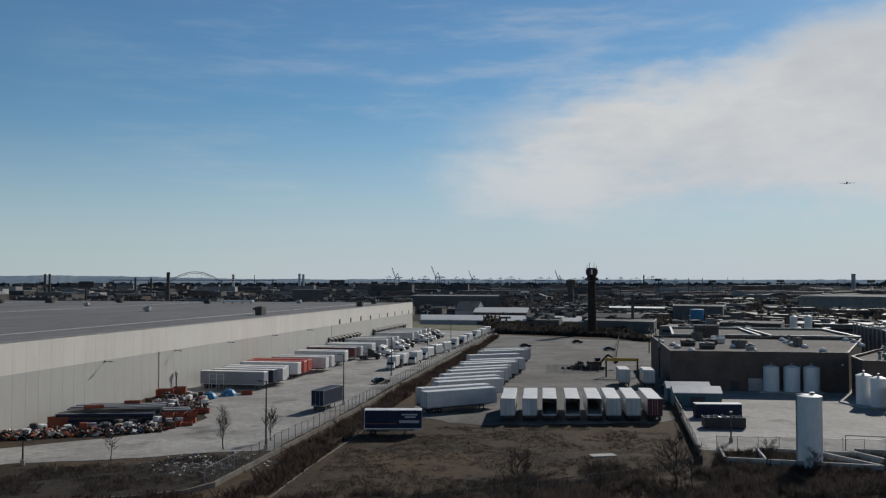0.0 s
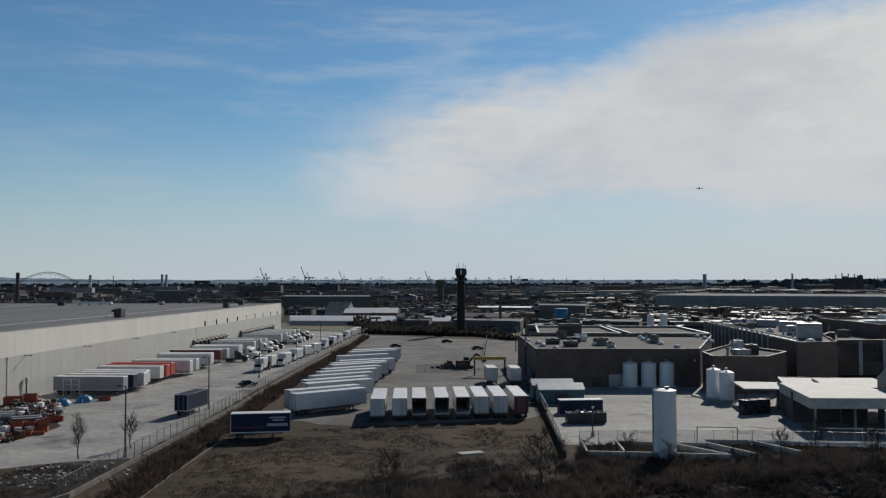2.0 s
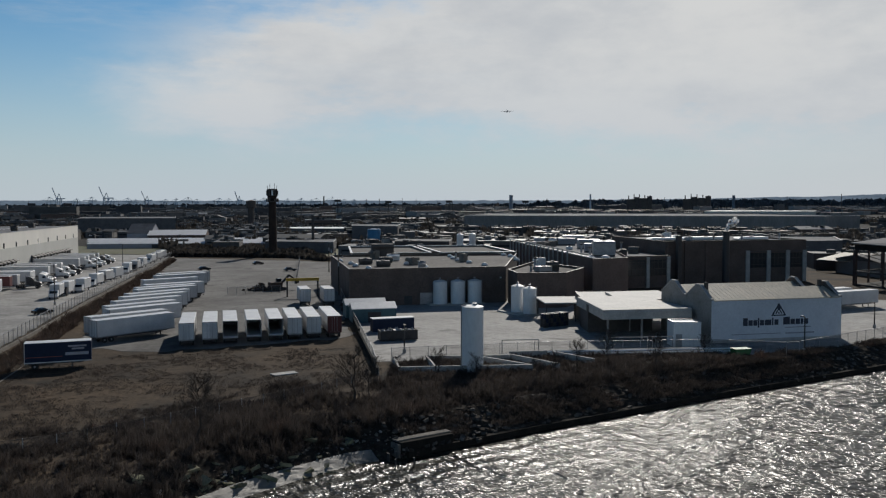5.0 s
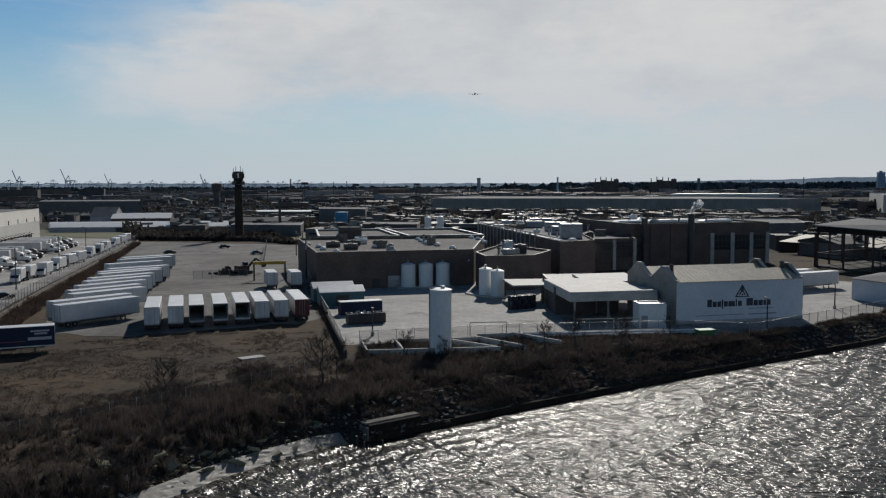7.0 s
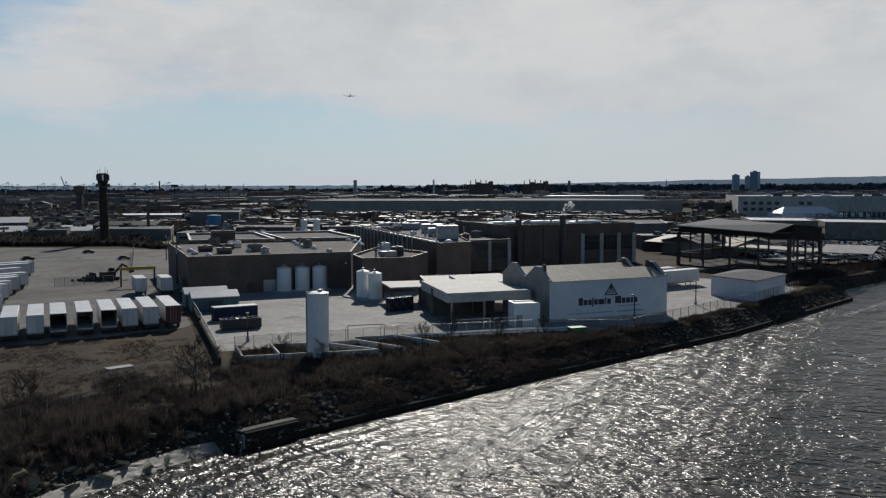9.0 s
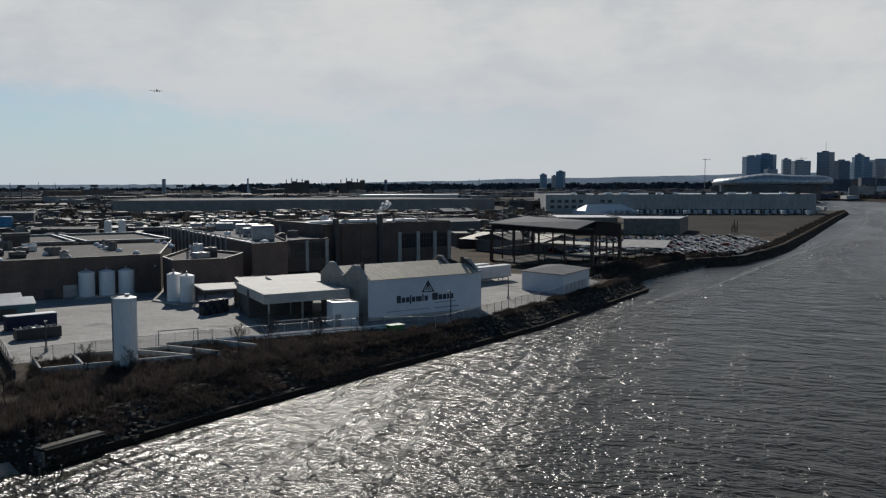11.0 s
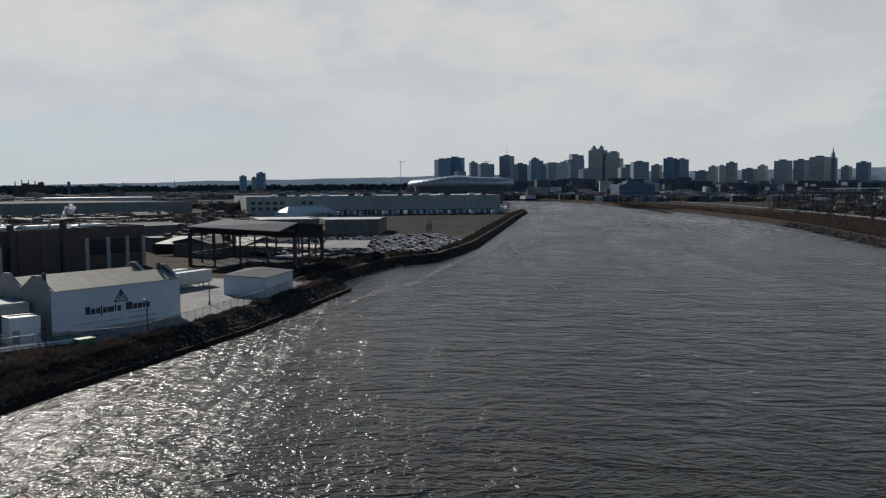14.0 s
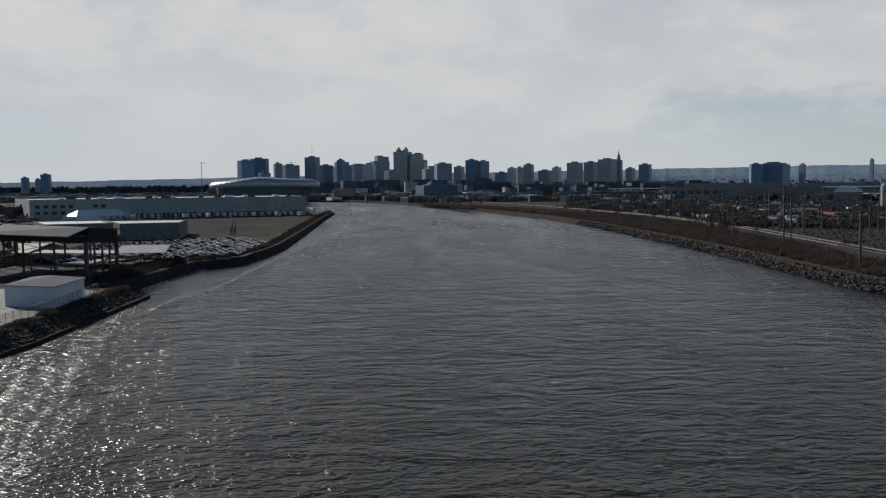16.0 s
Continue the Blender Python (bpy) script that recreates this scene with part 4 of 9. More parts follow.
def box_truck(label, paint, cab_paint):
    t = thing("box_truck", label, "truck", "box trucks along the fence")
    part("box_body", Shape().soft(-1.25, -4.4, 1.0, 1.25, 2.0, 3.7, 0.05), paint, t)
    part("roof", Shape().soft(-1.22, -4.37, 3.704, 1.22, 1.97, 3.76, 0.02), ROOFSKIN, t)
    part("rear_door", Shape().box(-1.1, -4.46, 1.1, 1.1, -4.404, 3.5), STEEL, t)
    cab = part("cab", Shape().side([(2.1, 0.6), (4.0, 0.6), (4.1, 1.5), (3.3, 2.3), (2.1, 2.4)], -1.1, 1.1), cab_paint, t)
    part("windscreen", Shape().add([(-0.95, 4.04, 1.58), (0.95, 4.04, 1.58), (0.9, 3.38, 2.25), (-0.9, 3.38, 2.25)], [(0, 1, 2, 3)]), GLASS, cab)
    part("chassis", Shape().box(-0.5, -4.2, 0.6, 0.5, 3.6, 1.0), DARKSTEEL, t)
    wheel_set(t, [(s * 1.0, y) for y in (3.1, -2.6) for s in (-1, 1)], 0.85)
    return t


BX_WHITE = box_truck("white box truck parked along a fence", TRAILERWHITE, WHITE)
BX_DARK = box_truck("white box truck with a dark cab", TRAILERWHITE, TRAILERBLACK)


def car(label, paint, group="parked cars"):
    t = thing("car", label, "car", group)
    body = Shape()
    body.side([(-2.2, 0.32), (2.2, 0.32), (2.25, 0.62), (2.0, 0.82), (0.95, 0.95), (-1.6, 1.0), (-2.2, 0.92), (-2.28, 0.6)], -0.88, 0.88)
    b = part("body", body, paint, t)
    part("cabin", Shape().add([(-0.84, 1.0, 0.94), (0.84, 1.0, 0.94), (0.84, -1.75, 0.98), (-0.84, -1.75, 0.98), (-0.66, 0.25, 1.42), (0.66, 0.25, 1.42), (0.66, -1.15, 1.42), (-0.66, -1.15, 1.42)], [(0, 1, 5, 4), (1, 2, 6, 5), (2, 3, 7, 6), (3, 0, 4, 7)]), GLASS, t, "dark car windows")
    part("roof", Shape().soft(-0.67, -1.17, 1.42, 0.67, 0.27, 1.47, 0.03), paint, t)
    wheel_set(t, [(s * 0.8, y) for y in (1.4, -1.4) for s in (-1, 1)], 0.62, rims=False)
    return t


CAR_PAINTS = [surf("car_" + n, c, c, 1.0, 0.18, rough2=0.25) for n, c in (("black", (0.02, 0.02, 0.022)), ("silver", (0.22, 0.23, 0.24)), ("white", (0.55, 0.55, 0.55)), ("grey", (0.10, 0.105, 0.11)), ("red", (0.22, 0.02, 0.02)), ("blue", (0.03, 0.06, 0.14)))]
CARS = [car(n + " saloon car on asphalt", p) for n, p in zip(("black", "silver", "white", "dark grey", "dark red", "dark blue"), CAR_PAINTS)]

# trailers backed against the warehouse docks
nose = wh_az + 90
for s, kind, out in ((66.0, T_GREY, 19.2), (70.6, T_NAVY, 19.6), (75.2, T_WHITE, 20.2), (79.6, T_WHITE, 19.0), (89.5, T_WHITE, 18.6), (94.0, T_RED, 18.6), (99.0, T_RED, 18.0), (106.5, T_WHITE, 20.4), (111.0, T_WHITE, 20.6), (126.5, T_WHITE, 19.6), (131.0, T_WHITE, 18.4), (142.5, T_MAROON, 17.6)):
    place_kind(kind, *wh(s, out - 8.1), nose)
for s, out, cabk in ((147.5, 18.2, TR_DARK), (159.0, 18.6, TR_WHITE), (163.5, 18.0, TR_WHITE), (182.0, 17.6, TR_WHITE), (190.5, 17.6, TR_WHITE), (199.0, 17.4, TR_DARK), (224.0, 17.4, TR_WHITE), (232.5, 17.6, TR_WHITE), (241.0, 17.0, TR_WHITE), (250.0, 17.2, TR_DARK), (259.0, 17.0, TR_WHITE)):
    place_kind(T_WHITE, *wh(s, out - 8.1), nose)
    place_kind(cabk, *wh(s, out + 3.6), nose)
for i, (x, y) in enumerate(((-12.5, 251.5), (-10.5, 259.5), (-6.6, 268), (-3.4, 284.5), (-0.8, 297), (2.2, 309), (6.3, 331), (9.5, 345), (12.2, 360), (16.5, 384), (19.5, 399), (22, 414))):
    place_kind((BX_WHITE, BX_DARK, BX_WHITE)[i % 3], x - 2.0, y + 1.0, 188 + (i * 37 % 17))

# the trailer yard: eight in a row, more lined up along the fence
for i, (x, k) in enumerate(((11.7, T_WHITE), (15.7, T_WHITE), (19.3, T_OPEN), (23.5, T_OPEN), (27.2, T_OPEN), (30.7, T_WHITE), (34.3, T_WHITE), (38.1, T_DARKEND))):
    place_kind(k, x + 0.9 + (0.25 if i > 3 else 0), 166.1 + (i * 29 % 7) * 0.06, 6.5)
for (rx, ry), a in zip(((10.8, 174.9), (9.9, 180.2), (13.2, 191.0), (12.9, 197.0), (14.4, 205.6), (16.2, 214.0), (17.4, 221.0), (19.8, 230.0), (20.3, 234.6), (22.7, 241.2), (22.6, 256.6), (26.4, 270.6), (27.8, 277.4)), (60, 62, 62, 62, 62, 63, 63, 65, 68, 70, 68, 68, 69)):
    place_kind(T_WHITE, rx - 8.0 * math.sin(radians(a)) - 1.3 * math.cos(radians(a)), ry - 8.0 * math.cos(radians(a)) + 1.3 * math.sin(radians(a)), a + 180 * (ry > 200))
place_kind(T_BLUE, -8.2, 145.3, 90, z=0.0)
place_kind(T_BOX, -23.0, 174.2, 17)
place_kind(T_PUP, 44.2, 214.6, 6)
place_kind(T_PUP, 49.8, 213.0, 6)
place_kind(CARS[0], 31.8, 336.5, 75)
place_kind(CARS[0], 55.2, 358.5, 80)
place_kind(CARS[3], 61.0, 320.5, 85)
place_kind(CARS[0], -15.4, 217.0, 60)
place_kind(CARS[3], *wh(152.5, 27.0), nose + 4)


def far_cars(spots, label):
    """Rows of cars too far off to pick apart, in one mesh."""
    lower, upper = Shape(), Shape()
    for x, y, a in spots:
        m = pose(x, y, 0.05, 0, 0, -a)
        lower.side([(-2.2, 0.2), (2.2, 0.2), (2.25, 0.62), (2.0, 0.82), (0.95, 0.95), (-1.6, 1.0), (-2.2, 0.92), (-2.28, 0.6)], -0.88, 0.88, m)
        upper.add([(-0.84, 1.0, 0.95), (0.84, 1.0, 0.95), (0.84, -1.75, 0.99), (-0.84, -1.75, 0.99), (-0.66, 0.25, 1.45), (0.66, 0.25, 1.45), (0.66, -1.15, 1.45), (-0.66, -1.15, 1.45)], [(0, 1, 5, 4), (1, 2, 6, 5), (2, 3, 7, 6), (3, 0, 4, 7), (4, 5, 6, 7)], m)
    ob = solid("car_rows", lower, CARLOTS, label, "cars", kind="stuff")
    part("car_cabins", upper, GLASS, ob)


CARLOTS = palette("car_paints", [(0.02, 0.02, 0.022), (0.22, 0.23, 0.24), (0.55, 0.55, 0.55), (0.03, 0.03, 0.032), (0.10, 0.105, 0.11), (0.22, 0.02, 0.02), (0.03, 0.06, 0.14), (0.05, 0.05, 0.055), (0.5, 0.5, 0.5)], 0.2, 0.5)

# ---- the paint plant ----
def building(name, label, poly, h, wall_mat, roof_mat, category="factory", parapet=0.5, group="", z=0.0):
    """Walls with a parapet round a sunk flat roof."""
    t = thing(name, label, category, group)
    n = len(poly)
    area = sum(poly[i][0] * poly[(i + 1) % n][1] - poly[(i + 1) % n][0] * poly[i][1] for i in range(n))
    if area < 0:
        poly = poly[::-1]
    cx, cy = sum(p[0] for p in poly) / n, sum(p[1] for p in poly) / n
    inner = [(p[0] + (cx - p[0]) * 0.4 / math.dist(p, (cx, cy)), p[1] + (cy - p[1]) * 0.4 / math.dist(p, (cx, cy))) for p in poly]
    for i in range(n):
        j = (i + 1) % n
        part("wall", Shape().prism([poly[i], poly[j], inner[j], inner[i]], z, h), wall_mat, t)
    part("roof", Shape().prism(inner, h - parapet - 0.3, h - parapet), roof_mat, t)
    cp = Shape()
    for i in range(n):
        j = (i + 1) % n
        cp.prism([along(poly[i], inner[i], -0.15), along(poly[j], inner[j], -0.15), along(inner[j], poly[j], -0.15), along(inner[i], poly[i], -0.15)], h + 0.003, h + 0.1)
    part("parapet_cap", cp, STEEL if wall_mat not in (BRICK, BRICKDARK) else DARKSTEEL, t)
    return t


def face_box(t, name, p, q, a, b, z0, z1, out, material, label="", thick=0.2):
    """A piece on the wall from p to q, between fractions or metres a and b along it, standing out by out."""
    hd = heading(p, q)
    sh = Shape().box(a, -thick, z0, b, out, z1)
    ob = part(name, sh, material, t, label)
    ob.matrix_basis = Matrix.Translation((*p, 0)) @ pose(0, 0, 0, 0, 0, 90 - hd) @ Matrix.Scale(-1, 4, (0, 1, 0))
    return ob


B1 = [(53.3, 204.5), (92.5, 199.0), (119, 248), (62.5, 262)]
hall = building("factory_hall", "low brown brick factory hall with a flat gravel roof", B1, 9.1, BRICK, GRAVELROOF)
B1b = [(92.9, 198.6), (89.9, 187.0), (101.4, 183.7), (113.2, 196.0), (112.0, 222.0)]
annex = building("factory_annex", "brown brick annex with a lower flat roof", B1b, 8.4, BRICK, GRAVELROOF)
for poly_, lab_ in (([(69, 261.6), (93, 255.6), (101, 298), (79, 303)], "low factory store with a pale roof and parapets"), ([(96, 254.6), (119, 249.2), (127, 292), (103, 297)], "low factory store behind the brick hall")):
    st_b = building("factory_store", lab_, poly_, 9.5, OLDCON, GRAVELROOF)
    for p_, q_ in zip(poly_, poly_[1:] + poly_[:1]):
        part("coping", Shape().bar((*p_, 9.68), (*q_, 9.68), 0.7, 0.14), ROOFSKIN, st_b, "pale metal coping")
LEDGE = [(115.5, 195.5), (126.8, 196.5), (178, 300), (141, 300)]
ledge = building("factory_block", "brown brick factory block with a pale piped flank", LEDGE, 10.6, BRICK, GREYROOF)
PA = [(138.6, 217.6), (154.5, 217.2), (168, 262), (148, 262)]
pa = building("laboratory_wing", "brick wing with pale concrete posts between windows", PA, 9.4, BRICK, GREYROOF)
PB = [(158.2, 224.8), (206.5, 217.8), (214, 262), (166, 268)]
pb = building("production_building", "tall brown factory building with pale concrete piers", PB, 13.2, BRICK, GREYROOF)
# pale flank posts and rails of the block
hd = heading(LEDGE[0], LEDGE[3])
ln = math.dist(LEDGE[0], LEDGE[3])
for i in range(16):
    s = 24 + i * (ln - 26) / 15
    p = (LEDGE[0][0] + s * math.sin(radians(hd)), LEDGE[0][1] + s * math.cos(radians(hd)))
    o = part("flank_post", Shape().box(-0.35, -0.25, 0, 0.0, 0.15, 11.6), CASTCON, ledge)
    o.matrix_basis = Matrix.Translation((*p, 0)) @ pose(0, 0, 0, 0, 0, -hd)
part("flank_rail", Shape().bar((*LEDGE[0], 11.5), (*LEDGE[3], 11.5), 0.3, 0.25), CASTCON, ledge)
part("flank_rail", Shape().bar((*LEDGE[0], 10.9), (*LEDGE[3], 10.9), 0.3, 0.2), STEEL, ledge)
# piers and windows
for t, p, q, spots, w, z1 in ((pa, PA[0], PA[1], (0.2, 7.8, 14.9), 1.1, 9.1), (pb, PB[0], PB[1], (27.5, 34.8, 41.6, 47.6), 1.3, 10.0)):
    for s in spots:
        face_box(t, "pier", p, q, s, s + w, 0.0, z1, 0.35, CASTCON, "pale concrete pier")
    for s, s2 in zip(spots, spots[1:]):
        wn_ = face_box(t, "window_bay", p, q, s + w + 0.15, s2 - 0.15, 3.6 if t is pa else 4.6, z1 - 0.8, 0.06, GLASS, "dark steel-framed factory windows")
        for k in range(1, 4):
            x = s + w + 0.15 + (s2 - s - w - 0.3) * k / 4
            face_box(t, "mullion", p, q, x - 0.06, x + 0.06, 3.6 if t is pa else 4.6, z1 - 0.8, 0.12, DARKSTEEL)
        for z in (5.6, 7.6):
            face_box(t, "transom", p, q, s + w + 0.15, s2 - 0.15, z - 0.06, z + 0.06, 0.13, DARKSTEEL)
    face_box(t, "string_course", p, q, spots[0], spots[-1] + w, z1 - 0.6, z1 - 0.2, 0.3, BRICKDARK)
for s in (0.5, 6.5, 13.5, 19.5):
    face_box(pb, "pilaster", PB[0], PB[1], s, s + 0.7, 0, 12.8, 0.3, BRICK)
face_box(hall, "loading_door", B1[0], B1[1], 17.5, 23.0, 0.1, 3.0, 0.06, STEEL, "pale steel loading door")
face_box(hall, "door", B1[0], B1[1], 13.5, 15.5, 0.1, 2.3, 0.05, DARKSTEEL)
lampb = face_box(hall, "wall_lamp", B1[0], B1[1], 38.0, 38.4, 6.2, 6.5, 0.3, WHITE)


# roof domes, vents
def dome(x, y, z, r, label="white skylight dome on a flat roof"):
    t = thing("skylight_dome", label, "skylight", "skylight domes", (x, y, z))
    part("curb", Shape().lathe([(r, 0), (r, 0.35)], 16), STEEL, t)
    part("dome", Shape().lathe([(r * 0.98, 0.35), (r * 0.85, 0.6), (r * 0.5, 0.85), (r * 0.1, 0.95)], 16), WHITE, t, smooth=True)


rz = 9.1 - 0.5
for x, y in ((59.5, 238), (60, 228), (58.8, 219), (59.5, 209), (73.5, 221), (74.0, 208), (96, 247), (93.5, 238), (91.5, 229), (91.2, 220), (91.0, 209), (114, 247), (113, 240), (110.5, 232), (107.5, 224)):
    dome(x, y, rz, 0.85)
for x, y, a in ((64, 228, 10), (66, 218, 10), (71, 232, 10)):
    roof_unit(x, y, rz, a, 3.6, 2.6, 1.5, colour=DARKSTEEL)
roof_unit(76, 252, rz, 10, 6.5, 4.5, 4.2, "dark boxy penthouse on a flat roof", BRICKDARK)
for x, y, w, d, h in ((130, 214, 6, 5, 4.2), (137, 232, 5, 4, 2.6), (146, 250, 7, 5, 3.0), (150, 272, 6, 4, 2.5), (160, 285, 8, 5, 2.8), (146, 285, 4, 4, 2.2)):
    roof_unit(x, y, 10.1, 25, w, d, h, "grey rooftop plant on the factory block", STEEL if h > 2.7 else TRAILERGREY)
for x, y in ((119.5, 203.5), (123.5, 202.5)):
    dome(x, y, 10.1, 1.3, "large white roof dome")
for x, y, w, d, h in ((168, 240, 9, 4, 1.0), (182, 236, 14, 5, 1.2), (197, 232, 10, 4, 1.1)):
    roof_unit(x, y, 12.7, 98, d, w, h, "pale low rooftop unit", WHITE)


def silo(x, y, r, h, label, group, z=0.05, cone=0.5):
    t = thing("silo", label, "tank", group, (x, y, z))
    part("shell", Shape().lathe([(r * 1.02, 0), (r * 1.02, 0.3), (r, 0.32), (r, h - cone)], 28), WHITE, t, smooth=True)
    part("top", Shape().lathe([(r + 0.04, h - cone), (r + 0.04, h - cone + 0.08), (r * 0.55, h - 0.12), (r * 0.2, h)], 28), WHITE, t, smooth=True)
    part("vent", Shape().lathe([(0.18, h - 0.05), (0.18, h + 0.35), (0.28, h + 0.35), (0.28, h + 0.5)], 10), STEEL, t)
    ladder = Shape()
    for s in (-0.2, 0.2):
        ladder.box(s - 0.03, -r - 0.16, 0, s + 0.03, -r - 0.1, h)
    for i in range(int(h / 0.5)):
        ladder.box(-0.2, -r - 0.15, 0.3 + i * 0.5, 0.2, -r - 0.11, 0.34 + i * 0.5)
    o = part("ladder", ladder, STEEL, t)
    o.matrix_basis = pose(0, 0, 0, 0, 0, 70)
    return t


for x, y in ((75.2, 200.6), (79.6, 199.9), (83.9, 199.3)):
    silo(x, y - 0.4, 1.75, 5.9, "white cylindrical tank against a brick hall", "three white tanks", 0.35)
for x, y, h in ((86.0, 178.6, 6.3), (87.2, 174.9, 6.1)):
    silo(x, y, 1.5, h, "white cylindrical tank in the yard", "pair of white tanks", 0.35)
slab("tank_plinth", [(72.5, 202.8), (86.6, 201.0), (86.2, 197.0), (72.0, 198.8)], 0.35, CASTCON, "concrete tank plinth", "plinth", 0.35)
slab("tank_plinth", [(82.8, 183), (88, 183), (89.4, 172.6), (84.2, 172.6)], 0.35, CASTCON, "concrete tank plinth", "plinth", 0.35)

tank = thing("storage_tank", "tall plain white storage tank inside low walls", "tank", at=(50.2, 119.8, 0.02))
part("shell", Shape().lathe([(1.68, 0), (1.68, 0.2), (1.63, 0.22), (1.63, 9.55), (1.66, 9.57), (1.66, 9.68)], 40), WHITE, tank, smooth=True)
part("top", Shape().lathe([(1.64, 9.68), (1.2, 9.82), (0.3, 9.92)], 40), WHITE, tank, smooth=True)
part("hatch", Shape().lathe([(0.3, 9.88), (0.3, 10.1), (0.36, 10.12), (0.36, 10.2)], 14, pose(0.3, -0.2, 0)), STEEL, tank)
part("inlet_pipe", Shape().tube((-1.7, 0.3, 0.3), (-1.7, 0.3, 9.8), 0.09, n=8).tube((-1.7, 0.3, 9.8), (-0.9, 0.3, 9.9), 0.09, n=8), STEEL, tank)

# low containment walls
bund = thing("containment_wall", "low white concrete containment walls round a tank", "wall")
for a, b in (((39.2, 121.6), (41.1, 130.6)), ((44.4, 120.3), (46.1, 128.8)), ((39.2, 121.6), (44.4, 120.3)), ((44.4, 120.3), (58.4, 116.2)), ((53.6, 126.4), (58.4, 116.2)), ((46.1, 128.8), (53.6, 126.4)), ((58.9, 126.4), (62.6, 115.6)), ((66.2, 127.3), (69.5, 117.0)), ((53.6, 126.4), (58.9, 125.2)), ((60, 127.8), (93, 119.4))):
    part("wall_run", Shape().bar((*a, 0.5), (*b, 0.5), 0.3, 1.0), CASTCON, bund)
part("floor", Shape().prism([(44.6, 120.6), (58.2, 116.6), (53.5, 126.2), (46.2, 128.5)], -0.1, 0.02), DARKLOT, bund, "dark wet floor inside the walls")
for xa, ya, xb, yb in ((60.5, 131.6, 66.5, 130.0), (78.5, 127.6, 85.2, 125.8), (86.0, 125.6, 89.4, 124.6)):
    t = thing("pipe_barrier", "white steel pipe hoop guarding the yard edge", "barrier", "pipe hoops")
    for x, y in ((xa, ya), (xb, yb)):
        part("upright", Shape().tube((x, y, 0.03), (x, y, 2.3), 0.09, n=8), CASTCON, t)
    part("rail", Shape().tube((xa, ya, 2.25), (xb, yb, 2.25), 0.08, n=8), CASTCON, t)
rail_ = thing("pipe_run", "pair of pale pipes on low stands", "pipe")
for k, z in ((0.0, 0.55), (0.6, 0.85)):
    part("pipe", Shape().tube((66, 125.2 + k, z), (97.5, 116.6 + k, z), 0.16, n=8), WHITE, rail_)
for i in range(8):
    x, y = along((66, 125.5), (97.5, 116.9), (i + 0.5) / 8)
    part("stand", Shape().box(x - 0.1, y - 0.4, 0.02, x + 0.1, y + 0.5, 0.7), CASTCON, rail_)

# painted gabled store beside the river
GABLE = surf("grey_gable_render", (0.30, 0.285, 0.265), (0.22, 0.21, 0.195), 0.3, 0.85, 0.006, fleck=(0.12, 0.115, 0.11), fleck_at=0.62, fleck_scale=0.6)
GP, GQ = (99.4, 127.1), (125.8, 123.6)
g_az = heading(GP, GQ)
store = thing("gabled_store", "white painted brick store with shouldered gables and tan roof", "warehouse", at=(*GP, 0), az=g_az - 90)
GL = math.dist(GP, GQ)
D = 9.4
part("front_wall", Shape().box(0, 0, 0, GL, 0.35, 7.75), WHITEWALL, store, "white painted brick wall")
part("back_wall", Shape().box(0, 2 * D - 0.35, 0, GL, 2 * D, 7.75), BRICK, store)
part("valley_wall", Shape().box(0.4, D - 0.2, 0, GL - 0.4, D + 0.2, 7.6), BRICK, store)
for k in (0, 1):
    y0 = k * D
    prof = [(y0, 0), (y0, 7.85), (y0 + 0.5, 7.95), (y0 + 2.3, 9.05), (y0 + 3.7, 9.9), (y0 + 3.9, 10.15), (y0 + D - 3.9, 10.15), (y0 + D - 3.7, 9.9), (y0 + D - 2.3, 9.05), (y0 + D - 0.5, 7.95), (y0 + D, 7.85), (y0 + D, 0)]
    for x in (-0.05, GL - 0.45):
        gab = part("gable_wall", Shape().side([(y0 + 0.002 if p[0] == y0 else p[0] - 0.002 if p[0] == y0 + D else p[0], p[1]) for p in prof], x, x + 0.5), GABLE if x < 1 else BRICKDARK, store, "sloping shouldered gable")
        for (ya, za), (yb, zb) in zip(prof[1:-2], prof[2:-1]):
            part("coping_stone", Shape().bar((x + 0.25, ya, za + 0.06), (x + 0.25, yb, zb + 0.06), 0.66, 0.14), CASTCON, gab)
    for sgn in (0, 1):
        sh = Shape()
        e, r_ = (y0 - 0.15 if k == 0 and sgn == 0 else y0 + 0.1, 7.72), (y0 + D / 2, 9.35)
        if sgn:
            e = (y0 + D - 0.1, 7.72)
        sh.add([(0.46, e[0], e[1]), (GL - 0.46, e[0], e[1]), (GL - 0.46, r_[0], r_[1]), (0.46, r_[0], r_[1]), (0.46, e[0], e[1] - 0.15), (GL - 0.46, e[0], e[1] - 0.15), (GL - 0.46, r_[0], r_[1] - 0.15), (0.46, r_[0], r_[1] - 0.15)], [(0, 1, 2, 3), (7, 6, 5, 4), (0, 4, 5, 1), (1, 5, 6, 2), (2, 6, 7, 3), (3, 7, 4, 0)])
        part("roof_slope", sh, TANROOF, store, "weathered tan sheet roof")
        n = int(GL / 0.9)
        seam = Shape().bar((0, e[0], e[1] + 0.03), (0, r_[0], r_[1] + 0.012), 0.06, 0.03).mesh("roof_seam", TANROOF)
        for i in range(n):
            o = new("roof_seam", seam)
            o.parent = store
            o.location = (0.5 + (GL - 1.0) * (i + 0.5) / n, 0, 0)
for x in (1.3, GL - 1.6):
    part("chimney_stub", Shape().soft(x, D / 2 - 0.35, 9.0, x + 0.6, D / 2 + 0.35, 10.6, 0.1), BRICKDARK, store)
part("plinth", Shape().box(-0.06, -0.08, 0.0, GL + 0.06, 0, 0.55), CASTCON, store)
st = Shape()
